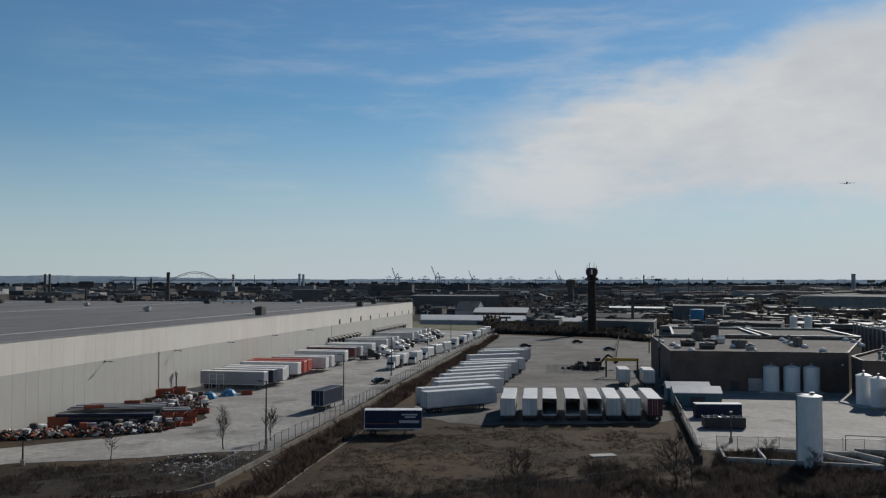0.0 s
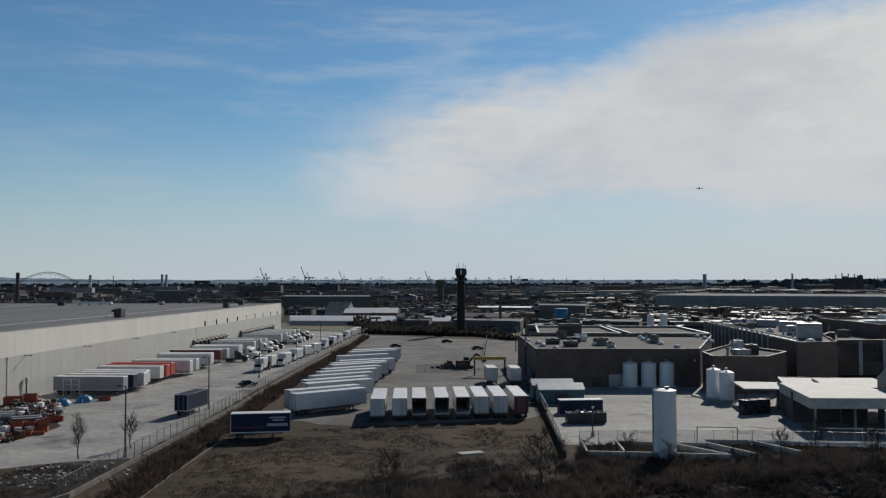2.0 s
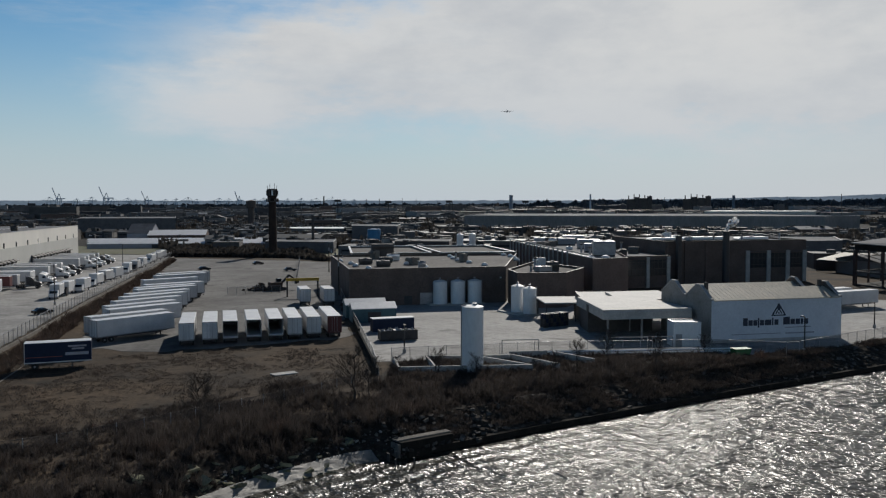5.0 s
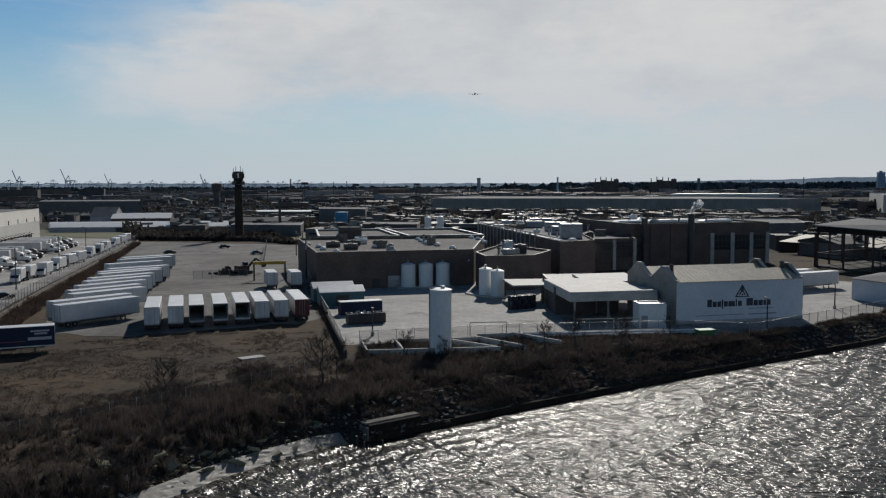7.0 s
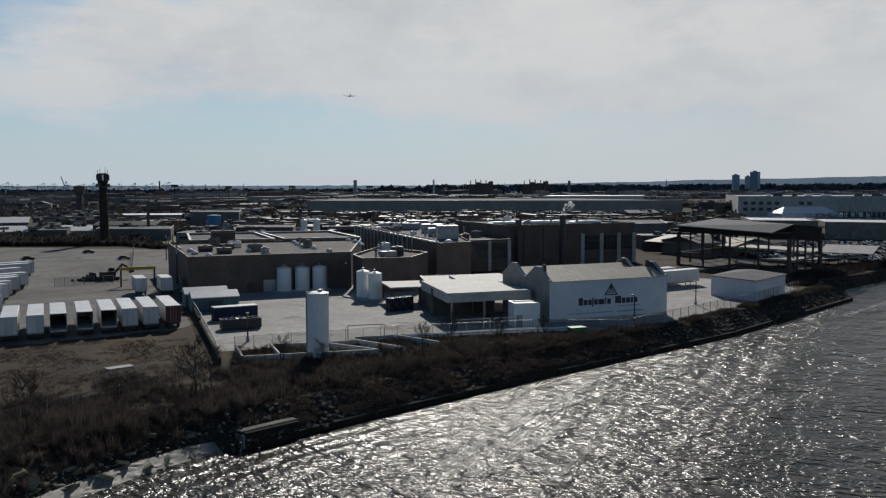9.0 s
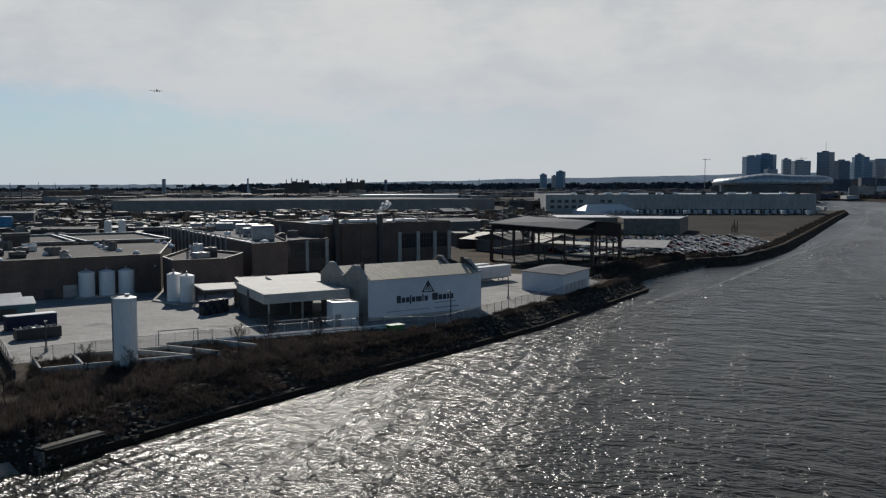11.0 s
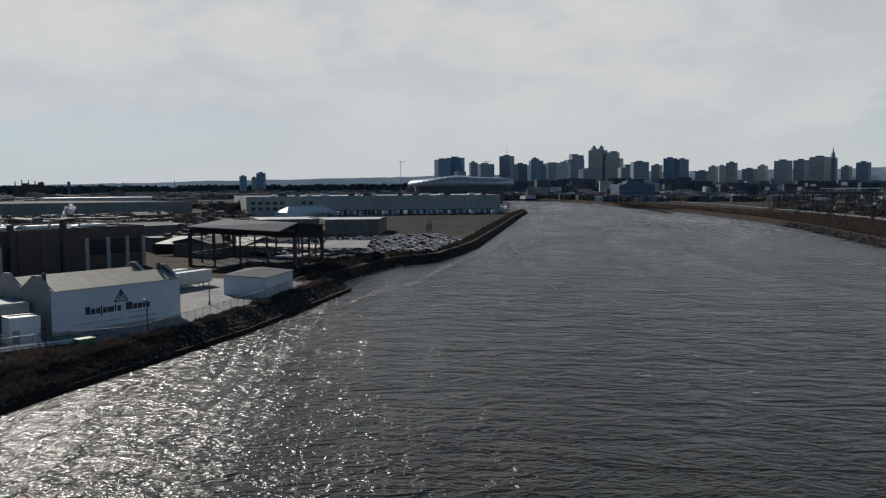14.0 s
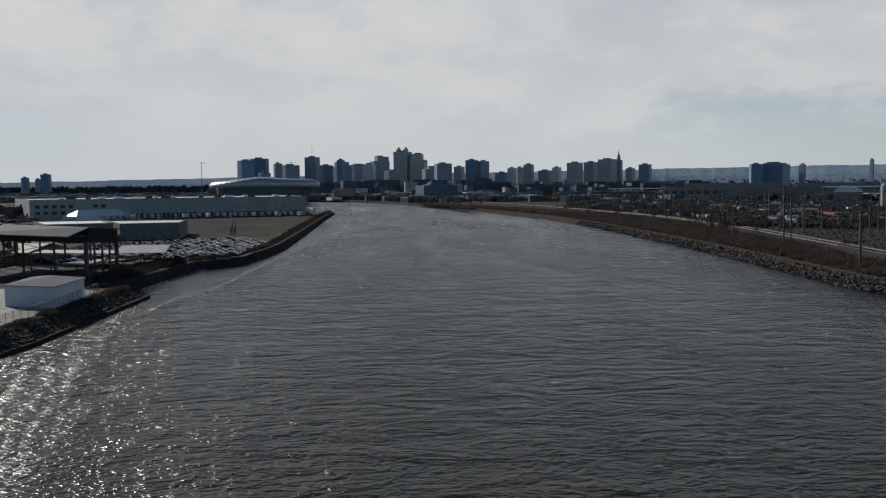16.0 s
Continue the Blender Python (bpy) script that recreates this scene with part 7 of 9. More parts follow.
# port cranes, their pale blue-grey being haze put into the colour
HAZEPALE = surf("pale_crane_paint", (0.44, 0.52, 0.60), (0.40, 0.47, 0.55), 0.01, 0.6)
pc = thing("port_crane", "pale ship-to-shore gantry crane in the haze", "crane", "port cranes")
for x in (-9, 9):
    for y in (-8, 8):
        part("leg", Shape().box(x - 1.8, y - 1.8, 0, x + 1.8, y + 1.8, 42), HAZEPALE, pc)
part("portal", Shape().box(-10, -9, 17, 10, 9, 19).box(-10, -1.5, 41, 10, 1.5, 45), HAZEPALE, pc)
part("boom", Shape().box(-40, -2, 42, 32, 2, 46.5), HAZEPALE, pc)
part("apex", Shape().bar((9, 0, 44), (4, 0, 66), 2.4, 2.4).bar((-9, 0, 44), (4, 0, 66), 2.4, 2.4).bar((4, 0, 66), (-36, 0, 46), 1.4, 1.4).bar((4, 0, 66), (30, 0, 46), 1.4, 1.4), HAZEPALE, pc)
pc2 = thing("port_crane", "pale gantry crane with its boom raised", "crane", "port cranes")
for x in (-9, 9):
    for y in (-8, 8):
        part("leg", Shape().box(x - 1.8, y - 1.8, 0, x + 1.8, y + 1.8, 42), HAZEPALE, pc2)
part("portal", Shape().box(-10, -9, 17, 10, 9, 19).box(-10, -1.5, 41, 10, 1.5, 45), HAZEPALE, pc2)
part("boom", Shape().bar((-9, 0, 43), (-28, 0, 92), 3.2, 3.4).box(-9, -2, 42, 28, 2, 46), HAZEPALE, pc2)
part("apex", Shape().bar((9, 0, 44), (2, 0, 66), 2.4, 2.4).bar((-9, 0, 44), (2, 0, 66), 2.4, 2.4), HAZEPALE, pc2)
for i in range(26):
    a = -3.6 + i * 0.74 + frnd.uniform(-0.35, 0.35)
    d = frnd.uniform(4050, 4500)
    k = pc2 if i in (1, 4, 8, 15) else pc
    m = pose(*bearing(a, d), 0, 0, 0, frnd.uniform(-30, 30)) @ Matrix.Scale(frnd.uniform(0.75, 1.05), 4)
    if i == 0:
        pc.matrix_basis = m
    elif i == 1:
        pc2.matrix_basis = m
    else:
        copy_thing(k, m)


# chimneys, masts, boards
def stack(x, y, h, r, material, label, bands=None):
    t = thing("chimney", label, "chimney", "far chimneys", (x, y, 0))
    part("shaft", Shape().lathe([(r * 1.15, 0), (r, h * 0.9), (r * 1.08, h * 0.9), (r * 1.08, h), (r * 0.8, h)], 14), material, t)
    if bands:
        for k in range(3):
            part("band", Shape().lathe([(r * 1.12, h * (0.62 + 0.13 * k)), (r * 1.1, h * (0.68 + 0.13 * k))], 14), bands, t)


def rise(el, d):
    return 25.3 + d * math.tan(radians(el))


stack(*bearing(-17.53, 700), rise(0.58, 700), 1.2, BRICKDARK, "dark slender brick chimney")
stack(*bearing(-13.55, 2200), rise(0.45, 2200), 3.0, WHITE, "red and white banded power chimney", TRAILERRED)
for a, e in ((-9.37, 0.5), (-9.12, 0.48)):
    stack(*bearing(a, 2400), rise(e, 2400), 3.2, HAZEPALE, "pair of pale power station chimneys")
for a, e in ((-24.58, 0.45), (-24.33, 0.45), (-19.47, 0.25), (-18.54, 0.22)):
    stack(*bearing(a, 1500), rise(e, 1500), 1.6, DARKSTEEL, "thin dark mast on the skyline")
stack(*bearing(12.28, 480), rise(-0.82, 480), 0.75, DARKSTEEL, "thin dark steel flue")
stack(*bearing(25.26, 2300), rise(0.47, 2300), 4.5, FACES[1], "grey tower on the skyline")
stack(*bearing(39.25, 2300), rise(0.40, 2300), 3.4, FACES[4], "dark church spire on the skyline")
stack(*bearing(30.4, 2600), rise(0.5, 2600), 2.4, HAZEPALE, "pale slender tower on the skyline")
stack(*bearing(13.0, 2600), rise(0.42, 2600), 2.0, DARKSTEEL, "water tower on the skyline")
for a in [-14 + k * 1.33 for k in range(46)]:
    stack(*bearing(a + frnd.uniform(-0.5, 0.5), frnd.uniform(1100, 2400)), frnd.uniform(24, 36), 0.45, DARKSTEEL, "thin lighting mast over the city")


def board(a, d, el0, el1, w_):
    t = thing("billboard", "dark billboard on a single tall post", "billboard", "far billboards", (*bearing(a, d), 0), a)
    z0, z1 = rise(el0, d), rise(el1, d)
    part("panel", Shape().soft(-w_ / 2, -0.6, z0, w_ / 2, 0.6, z1, 0.1), TRAILERBLACK, t)
    part("post", Shape().lathe([(0.7, 0), (0.7, z0)], 10), DARKSTEEL, t)


board(-22.29, 900, -0.36, 0.0, 13)
board(-6.93, 1000, -0.08, 0.10, 17)
for a, e in ((-4.5, -0.05), (-2.5, -0.06), (13.9, 0.15), (17.2, 0.05), (21.2, 0.08), (-16.9, -0.2), (26.2, 0.06)):
    board(a, 1500, e - 0.1, e + 0.05, 11)

# far steel arch bridge
br = thing("arch_bridge", "far grey steel arch bridge in the haze", "bridge", at=(*bearing(-15.9, 4500), 0), az=-15.9)
ab = Shape()
pts = [(x, 24 + 52 * (1 - (x / 125) ** 2) * 0.95) for x in range(-125, 126, 10)]
for (xa, za), (xb, zb) in zip(pts, pts[1:]):
    ab.bar((xa, 0, za), (xb, 0, zb), 2.5, 3.0)
    ab.bar((xa, 0, za - 7), (xb, 0, zb - 7), 2.0, 2.0)
part("arch", ab, FACES[1], br)
part("deck", Shape().box(-400, -4, 30, 400, 4, 34), FACES[1], br)
for x in range(-110, 111, 20):
    part("hanger", Shape().box(x - 0.5, -0.5, 34, x + 0.5, 0.5, 24 + 52 * (1 - (x / 125) ** 2) * 0.95 - 7), FACES[1], br)
for x in (-380, -300, -220, -130, 130, 220, 300, 380):
    part("pier", Shape().box(x - 3, -3, 0, x + 3, 3, 30), FACES[1], br)

# dark antenna tower behind the yard
SOOT = surf("soot_dark_brick", (0.050, 0.038, 0.033), (0.034, 0.028, 0.026), 0.3, 0.9, 0.01, spec=0.1)
tw = thing("antenna_tower", "dark brick tower ringed with antennas at the top", "tower", at=(72.5, 424, 0), az=10)
part("shaft", Shape().lathe([(2.1, 0), (1.75, 27), (1.75, 27.4)], 16), SOOT, tw)
for z in (25.6, 28.6, 31.2):
    part("platform", Shape().lathe([(1.7, z), (2.7, z + 0.15), (2.7, z + 0.45), (1.6, z + 0.5)], 16), DARKSTEEL, tw)
part("head", Shape().lathe([(1.7, 27.4), (2.3, 27.8), (2.3, 31.9), (1.0, 32.1)], 14), SOOT, tw)
for k in range(12):
    o = part("antenna_panel", Shape().box(2.5, -0.4, 28.9, 2.9, 0.4, 31.2), DARKSTEEL if k % 3 else WHITE, tw)
    o.matrix_basis = pose(0, 0, 0, 0, 0, 30 * k)
for k in range(5):
    o = part("dish", Shape().lathe([(0.2, 0), (0.9, 0.35), (0.9, 0.5), (0.2, 0.2)], 12, pose(2.4, 0, 26.6 + 0.4 * (k % 2), 0, 90, 0)), DARKSTEEL, tw)
    o.matrix_basis = pose(0, 0, 0, 0, 0, 72 * k + 20)
for k in range(6):
    o = part("whip", Shape().lathe([(0.14, 31.5), (0.10, 33.6 + 0.5 * (k % 3))], 6, pose(2.2, 0, 0)), STEEL, tw)
    o.matrix_basis = pose(0, 0, 0, 0, 0, 60 * k)
tw2 = thing("water_tower", "far dark tank tower", "tower", at=(*bearing(8.35, 900), 0))
part("tank", Shape().lathe([(4.5, 20), (5, 21), (5, rise(0.12, 900)), (1, rise(0.18, 900))], 14), BRICKDARK, tw2)
part("leg", Shape().lathe([(3.4, 0), (3.0, 20)], 10), BRICKDARK, tw2)
bt = thing("blue_tank", "bright blue steel tank among dark roofs", "tank", at=(*bearing(16.25, 520), 0))
part("shell", Shape().lathe([(3.9, 0), (3.9, 9.3), (3.7, 9.5), (0.5, 9.8)], 24), BLUEPAINT, bt, smooth=True)
for x, y, h in ((128.7, 320, 13.0), (133.2, 318, 13.2)):
    silo(x, y, 1.3, h, "tall pale silo behind the factory roofs", "tall silos", 0)

# two big dark halls and a gabled pale roof beyond the lawn
building("dark_hall", "dark flat factory hall beyond the yards", [bearing(-2.0, 760), bearing(3.7, 740), bearing(3.7, 850), bearing(-1.6, 860)], 13.0, HAZEBRICK, GREYROOF, "factory")
building("dark_hall", "dark wide factory hall far off", [bearing(-9.8, 900), bearing(-7.8, 900), bearing(-7.8, 990), bearing(-9.8, 990)], 17.0, HAZEBRICK, GREYROOF, "factory")
shed("pale_hangar", "long shed with a bright white roof", bearing(2.0, 590), bearing(5.5, 585), 22, 4.5, 7.5, BRICK, WHITE, "warehouse")
shed("grey_gabled_hall", "grey gabled hall beside a white-roofed shed", bearing(0.8, 600), bearing(2.2, 596), 24, 5.5, 11.5, TRAILERGREY, GREYROOF, "warehouse")
for k in range(3):
    p0, p1 = bearing(-1.5, 520 + k * 26), bearing(9.5, 500 + k * 26)
    shed("long_pale_shed", "long low shed with a pale roof", p0, p1, 9, 2.6, 3.4, TRAILERGREY, ROOFSKIN, "warehouse")
building("white_roofed_works", "works with a bright white flat roof", [bearing(10.8, 660), bearing(14.3, 650), bearing(14.3, 700), bearing(10.8, 710)], 6.0, HAZEBRICK, WHITE, "factory", 0.2)
building("dark_works", "dark brick works beside the yard", [bearing(9.2, 455), bearing(13.6, 440), bearing(13.8, 480), bearing(9.6, 490)], 5.5, HAZEBRICK, GREYROOF, "factory", 0.3)
building("dark_works", "large dark brick works with a flat roof", [bearing(14.8, 560), bearing(17.8, 545), bearing(18.0, 600), bearing(14.8, 610)], 10.5, HAZEBRICK, GREYROOF, "factory", 0.3)
building("brick_mill", "brown brick mill behind the factory hall", [bearing(17.6, 430), bearing(21.2, 425), bearing(21.4, 460), bearing(17.8, 465)], 6.2, BRICKDARK, GREYROOF, "factory", 0.3)
building("brick_mill", "wide dark factory behind the plant", [bearing(33.0, 420), bearing(38.5, 400), bearing(45.5, 430), bearing(45.0, 480), bearing(34, 470)], 7.8, HAZEBRICK, GREYROOF, "factory", 0.3)

rows_ = []
for k in range(7):
    for i in range(60):
        if frnd.random() < 0.8:
            x, y = along(bearing(-1.2, 545 + k * 9), bearing(6.5, 540 + k * 9), i / 60)
            rows_.append((x, y, 100 + frnd.uniform(-4, 4)))
far_cars(rows_, "rows of parked vehicles beyond the lawn")

# ---- brush, trees, stones and fences along the river ----
def brush(name, label, poly, count, low, high, material, seed, gap=0.0, kind="stuff", w0=0.016):
    """Dry stems in clumps, thicker and taller in drifts."""
    r = random.Random(seed)
    xs, ys = [p[0] for p in poly], [p[1] for p in poly]
    sh = Shape()
    made = tries = 0
    while made < count and tries < count * 20:
        tries += 1
        x, y = r.uniform(min(xs), max(xs)), r.uniform(min(ys), max(ys))
        if not inside(x, y, poly):
            continue
        dr = noise.noise(Vector((x * 0.16, y * 0.16, seed))) + 0.5 * noise.noise(Vector((x * 0.6, y * 0.6, seed)))
        if dr < gap - 0.25:
            continue
        made += 1
        z0 = bank_z(x, y) if seed in (11, 21, 51) else 0.0
        tall = (low + (high - low) * min(1.0, max(0.0, 0.45 + dr))) * r.uniform(0.35, 1.2)
        for k in range(8):
            a, lean = r.uniform(0, 6.28), r.uniform(0.05, 0.7)
            bx, by = x + r.uniform(-0.4, 0.4), y + r.uniform(-0.4, 0.4)
            tx, ty = bx + math.cos(a) * lean * tall, by + math.sin(a) * lean * tall
            w_ = r.uniform(w0, w0 * 2.4)
            px_, py_ = -math.sin(a) * w_, math.cos(a) * w_
            h = tall * r.uniform(0.5, 1.0)
            mx, my = bx + (tx - bx) * 0.45, by + (ty - by) * 0.45
            sh.add([(bx - px_ * 0.6, by - py_ * 0.6, z0), (bx + px_ * 0.6, by + py_ * 0.6, z0), (mx + px_, my + py_, z0 + h * 0.6), (tx, ty, z0 + h), (mx - px_, my - py_, z0 + h * 0.6)], [(0, 1, 2, 3, 4)])
    return solid(name, sh, material, label, "brush", kind=kind)


def shrubs(name, label, poly, count, low, high, material, seed, gap=-0.1, twigs=46, w0=0.011):
    """Leafless shrubs, each a spray of fine bent twigs from one foot, in drifts with gaps."""
    r = random.Random(seed)
    xs, ys = [p[0] for p in poly], [p[1] for p in poly]
    sh = Shape()
    made = tries = 0
    while made < count and tries < count * 30:
        tries += 1
        x, y = r.uniform(min(xs), max(xs)), r.uniform(min(ys), max(ys))
        if not inside(x, y, poly):
            continue
        dr = noise.noise(Vector((x * 0.11, y * 0.11, seed))) + 0.4 * noise.noise(Vector((x * 0.5, y * 0.5, seed)))
        if dr < gap + r.uniform(-0.25, 0.25):
            continue
        made += 1
        z0 = bank_z(x, y) if seed in (11, 21, 51) else 0.0
        size = (low + (high - low) * r.random() ** 1.8) * (0.75 + 0.5 * max(0, dr))
        for k in range(twigs):
            a, up_ = r.uniform(0, 6.28), r.uniform(0.25, 1.0) ** 0.7
            out = math.sqrt(max(0.0, 1 - up_ * up_)) * r.uniform(0.4, 1.0) * size * 0.75
            h = up_ * size * r.uniform(0.6, 1.0)
            bx, by = x + r.uniform(-0.15, 0.15) * size, y + r.uniform(-0.15, 0.15) * size
            tx, ty = bx + math.cos(a) * out, by + math.sin(a) * out
            mx, my = bx + (tx - bx) * 0.35, by + (ty - by) * 0.35
            w_ = r.uniform(w0, w0 * 2.2)
            q = r.uniform(0, 3.14)
            px_, py_ = math.cos(q) * w_, math.sin(q) * w_
            sh.add([(bx - px_, by - py_, z0), (bx + px_, by + py_, z0), (mx + px_, my + py_, z0 + h * 0.6), (mx - px_, my - py_, z0 + h * 0.6), (tx, ty, z0 + h)], [(0, 1, 2, 3), (3, 2, 4)])
    return solid(name, sh, material, label, "shrubs", kind="stuff")


SHORE = [(-45, 56), (-18, 64), (-4, 73), (6, 82.5), (15, 89), (26, 94.5), (46, 101.2), (77, 108), (100, 112), (97, 110.8), (92, 112.5), (66, 114.6), (58, 112), (40, 116.5), (34, 117), (29, 112), (12, 104), (-4, 98), (-24, 90), (-60, 84)]
brush("bank_brush", "tangled dry brown grass along the river bank", SHORE, 7000, 0.25, 0.9, BRUSH, 11, 0.0)
shrubs("bank_shrubs", "leafless grey-brown shrubs along the river bank", SHORE, 3600, 0.9, 3.0, BRUSH, 51)
shrubs("verge_shrubs", "leafless shrubs on the verge beside a fence", [(-24, 104), (-22.5, 131), (-17, 160), (-9.0, 212), (8, 310), (12, 310), (-4.5, 212), (-12.5, 160), (-16.6, 131), (-20.2, 104), (-26, 92), (-50, 88), (-70, 90), (-60, 99), (-32, 102)], 520, 0.6, 1.9, BRUSH, 52)
brush("slope_brush", "dry brush on the stony slope above the quay", [(29, 96), (48, 100.8), (79, 107.4), (112, 113.6), (110, 109), (79, 102.5), (49, 96), (31, 92)], 4200, 0.15, 0.8, BRUSH, 21, 0.0)
brush("edge_brush", "dry weeds along the edge of the river bank", [(36, 98.5), (78, 107.6), (106, 113), (105, 115), (78, 112), (40, 104)], 3600, 0.3, 1.3, BRUSH, 21, -0.2)
brush("bank_brush", "sparse dry weeds above the quay", [(97, 112), (129, 118.5), (160, 127.5), (193, 138), (200, 140), (196, 135.5), (129, 115.5), (78, 106)], 2200, 0.3, 1.2, BRUSH, 12, 0.1)
brush("cove_brush", "dark scrub round a small cove", [(190, 141), (198, 141), (205, 148), (222, 151), (243, 156), (267, 161.5), (280, 158), (272, 172), (238, 168), (208, 157), (192, 152)], 2600, 0.6, 2.4, BRUSH, 13, 0.0)
brush("lot_brush", "dark scrub between a car lot and the river", [(268, 162), (285, 156), (318, 161.5), (358, 172.5), (500, 222.5), (700, 293.5), (838, 341), (836, 346), (700, 299), (500, 228), (357, 177), (318, 166), (291, 160), (276, 165)], 5000, 0.4, 1.9, WOODS, 14, 0.0, w0=0.1)
FENCE = [(-60, 100.5), (-34, 104.0), (-29.2, 107.5), (-25.4, 130.3), (-19.2, 163.8), (-11.4, 216), (27.4, 437.6)]
brush("verge_brush", "brown scrub on the verge beside a fence", [(-24, 104), (-22.5, 131), (-17, 160), (-9.0, 212), (8, 310), (24, 405), (26, 400), (12, 310), (-4.5, 212), (-12.5, 160), (-16.6, 131), (-20.2, 104), (-26, 92), (-50, 88), (-70, 90), (-60, 99), (-32, 102)], 5200, 0.5, 2.0, REED, 15, 0.0)
brush("verge_brush", "low dry weeds beside the driveway", [(-130, 98), (-62, 117), (-43, 122), (-33, 127), (-27, 125), (-30, 108), (-60, 102), (-130, 80)], 3600, 0.15, 0.9, BRUSH, 17, 0.0)
brush("field_tufts", "low dry tufts scattered over the brown field", [(-14, 148), (-4, 152), (22, 152), (37, 146), (35, 120), (24, 111), (5, 101), (-18, 97)], 6000, 0.06, 0.4, BRUSH, 16, 0.05)
brush("field_edge_brush", "sparse dry weeds at the edge of the field", [(-26, 90), (-4, 96), (14, 104), (30, 113), (36, 121), (24, 121), (8, 112), (-8, 106), (-20, 103)], 2600, 0.15, 0.9, BRUSH, 22, 0.15)
PLANTBANK = [(36, 118), (41, 129.6), (66, 126), (94, 117.8), (102, 111.6), (97, 111), (78, 108.6), (47, 102), (34, 100)]
brush("plant_brush", "dense dark weeds on the slope below the plant", PLANTBANK, 4200, 0.3, 1.3, BRUSH, 23, -0.1)
shrubs("plant_shrubs", "leafless dark shrubs below the plant fence", PLANTBANK, 1150, 0.7, 2.2, BRUSH, 54)
OPP = [(728, 100), (598, 49.5), (473, 10), (393, -15), (330, -32.5), (299, -40.5), (262, -50), (240, -58.5), (180, -80), (186, -98), (250, -76), (316, -62), (390, -50), (449, -37), (569, -13), (650, 10), (737, 45)]
OPPFAR = [(1186, 340), (1000, 238), (880, 174), (728, 100), (737, 45), (842, 112), (1004, 205), (1190, 322)]
brush("reed_bed", "rust-brown dry reeds along the opposite bank", OPP, 15000, 0.4, 2.2, REED, 18, 0.05, w0=0.06)
brush("reed_bed", "brown dry reeds along the far opposite bank", OPPFAR, 7000, 1.0, 3.0, REED, 20, 0.0, w0=0.22)
shrubs("reed_shrubs", "dark leafless thicket behind the opposite bank", OPP, 2000, 0.9, 4.2, BRUSH, 53, twigs=32, w0=0.04)
brush("railside_weeds", "grey-brown weeds over the railway yard", [(300, -78), (560, -32), (760, 30), (920, -40), (700, -170), (420, -170), (300, -110)], 5200, 0.3, 1.8, BRUSH, 24, 0.0, w0=0.07)
brush("reed_bed", "golden dry reeds at the far bend", [(1186, 341), (1000, 244), (905, 202), (890, 206), (1000, 256), (1180, 352)], 900, 1.5, 3.2, REED, 19, 0.0, w0=0.4)


def tree(x, y, h, seed, label, spread=0.5, group="bare trees"):
    r = random.Random(seed)
    t = thing("bare_tree", label, "tree", group, (x, y, 0))
    tr, limbs = Shape(), Shape()
    pts = [(0, 0, 0)]
    for i in range(1, 6):
        pts.append((r.uniform(-0.04, 0.04) * h, r.uniform(-0.04, 0.04) * h, h * 0.9 * i / 5))
    for i in range(5):
        tr.tube(pts[i], pts[i + 1], 0.02 * h * (1 - i / 6), 0.02 * h * (1 - (i + 1) / 6), 7)

    def limb(p, d, ln, rad, depth):
        q = Vector(p) + d * ln
        (limbs).tube(p, q, rad, rad * 0.6, 4 if depth < 2 else 3)
        if depth >= 3:
            return
        for k in range(4 if depth else 5):
            s = r.uniform(0.35, 1.0)
            nd = (d + Vector((r.uniform(-0.8, 0.8), r.uniform(-0.8, 0.8), r.uniform(-0.1, 0.7)))).normalized()
            limb(Vector(p) + d * ln * s, nd, ln * r.uniform(0.45, 0.7), rad * 0.55, depth + 1)
    for k in range(22):
        s = r.uniform(0.22, 1.0)
        i = min(4, int(s * 5))
        p = Vector(pts[i]).lerp(Vector(pts[i + 1]), s * 5 - i if s < 1 else 1)
        a = r.uniform(0, 6.28)
        d = Vector((math.cos(a) * spread * 1.5, math.sin(a) * spread * 1.5, r.uniform(0.6, 1.3))).normalized()
        limb(p, d, h * r.uniform(0.16, 0.36) * (1.25 - 0.6 * s), 0.0055 * h, 0)
    part("trunk", tr, BARK, t)
    part("crown", limbs, BARK, t, "bare branching twigs")
    return t


tree(7.9, 91.6, 6.9, 1, "leafless young tree in the bank brush")
tree(28.0, 105.6, 7.2, 2, "leafless multi-stemmed tree at the field's corner", 0.7)
tree(30.5, 107.0, 5.0, 8, "leafless shrub beside the plant fence", 0.8)
tree(-33.1, 132.0, 5.6, 3, "leafless street tree on the verge", 0.4)
tree(-27.3, 139.0, 5.0, 4, "leafless street tree beside the fence", 0.4)
tree(-47, 124.0, 3.6, 5, "small leafless shrub by the driveway", 0.7)
for i, (x, y, h) in enumerate(((43, 116, 4.2), (48, 113, 3.6), (66, 116, 4.4), (78, 113, 4.6), (60, 112, 3.4), (36, 112, 4.0), (88, 114, 3.8), (18, 101, 3.2), (-3, 92, 3.4), (55, 108, 3.4), (40, 104, 3.0), (72, 117, 5.4))):
    tree(x, y, h, 30 + i, "thin leafless sapling in the bank brush", 0.6)
for i, (x, y, h) in enumerate(((470, -20, 7), (520, -8, 10), (528, -12, 9), (512, -14, 9), (590, 12, 9), (650, 40, 8), (430, -38, 7), (350, -62, 6), (300, -70, 5), (700, 66, 9), (760, 92, 9))):
    tree(x, y, h, 60 + i, "leafless tree on the opposite bank", 0.7)
for i in range(14):
    x, y = along((1000, 232), (1500, 520), i / 13)
    tree(x + 8, y - 12, 8 + i % 4, 90 + i % 5, "leafless tree beyond the river", 0.7)


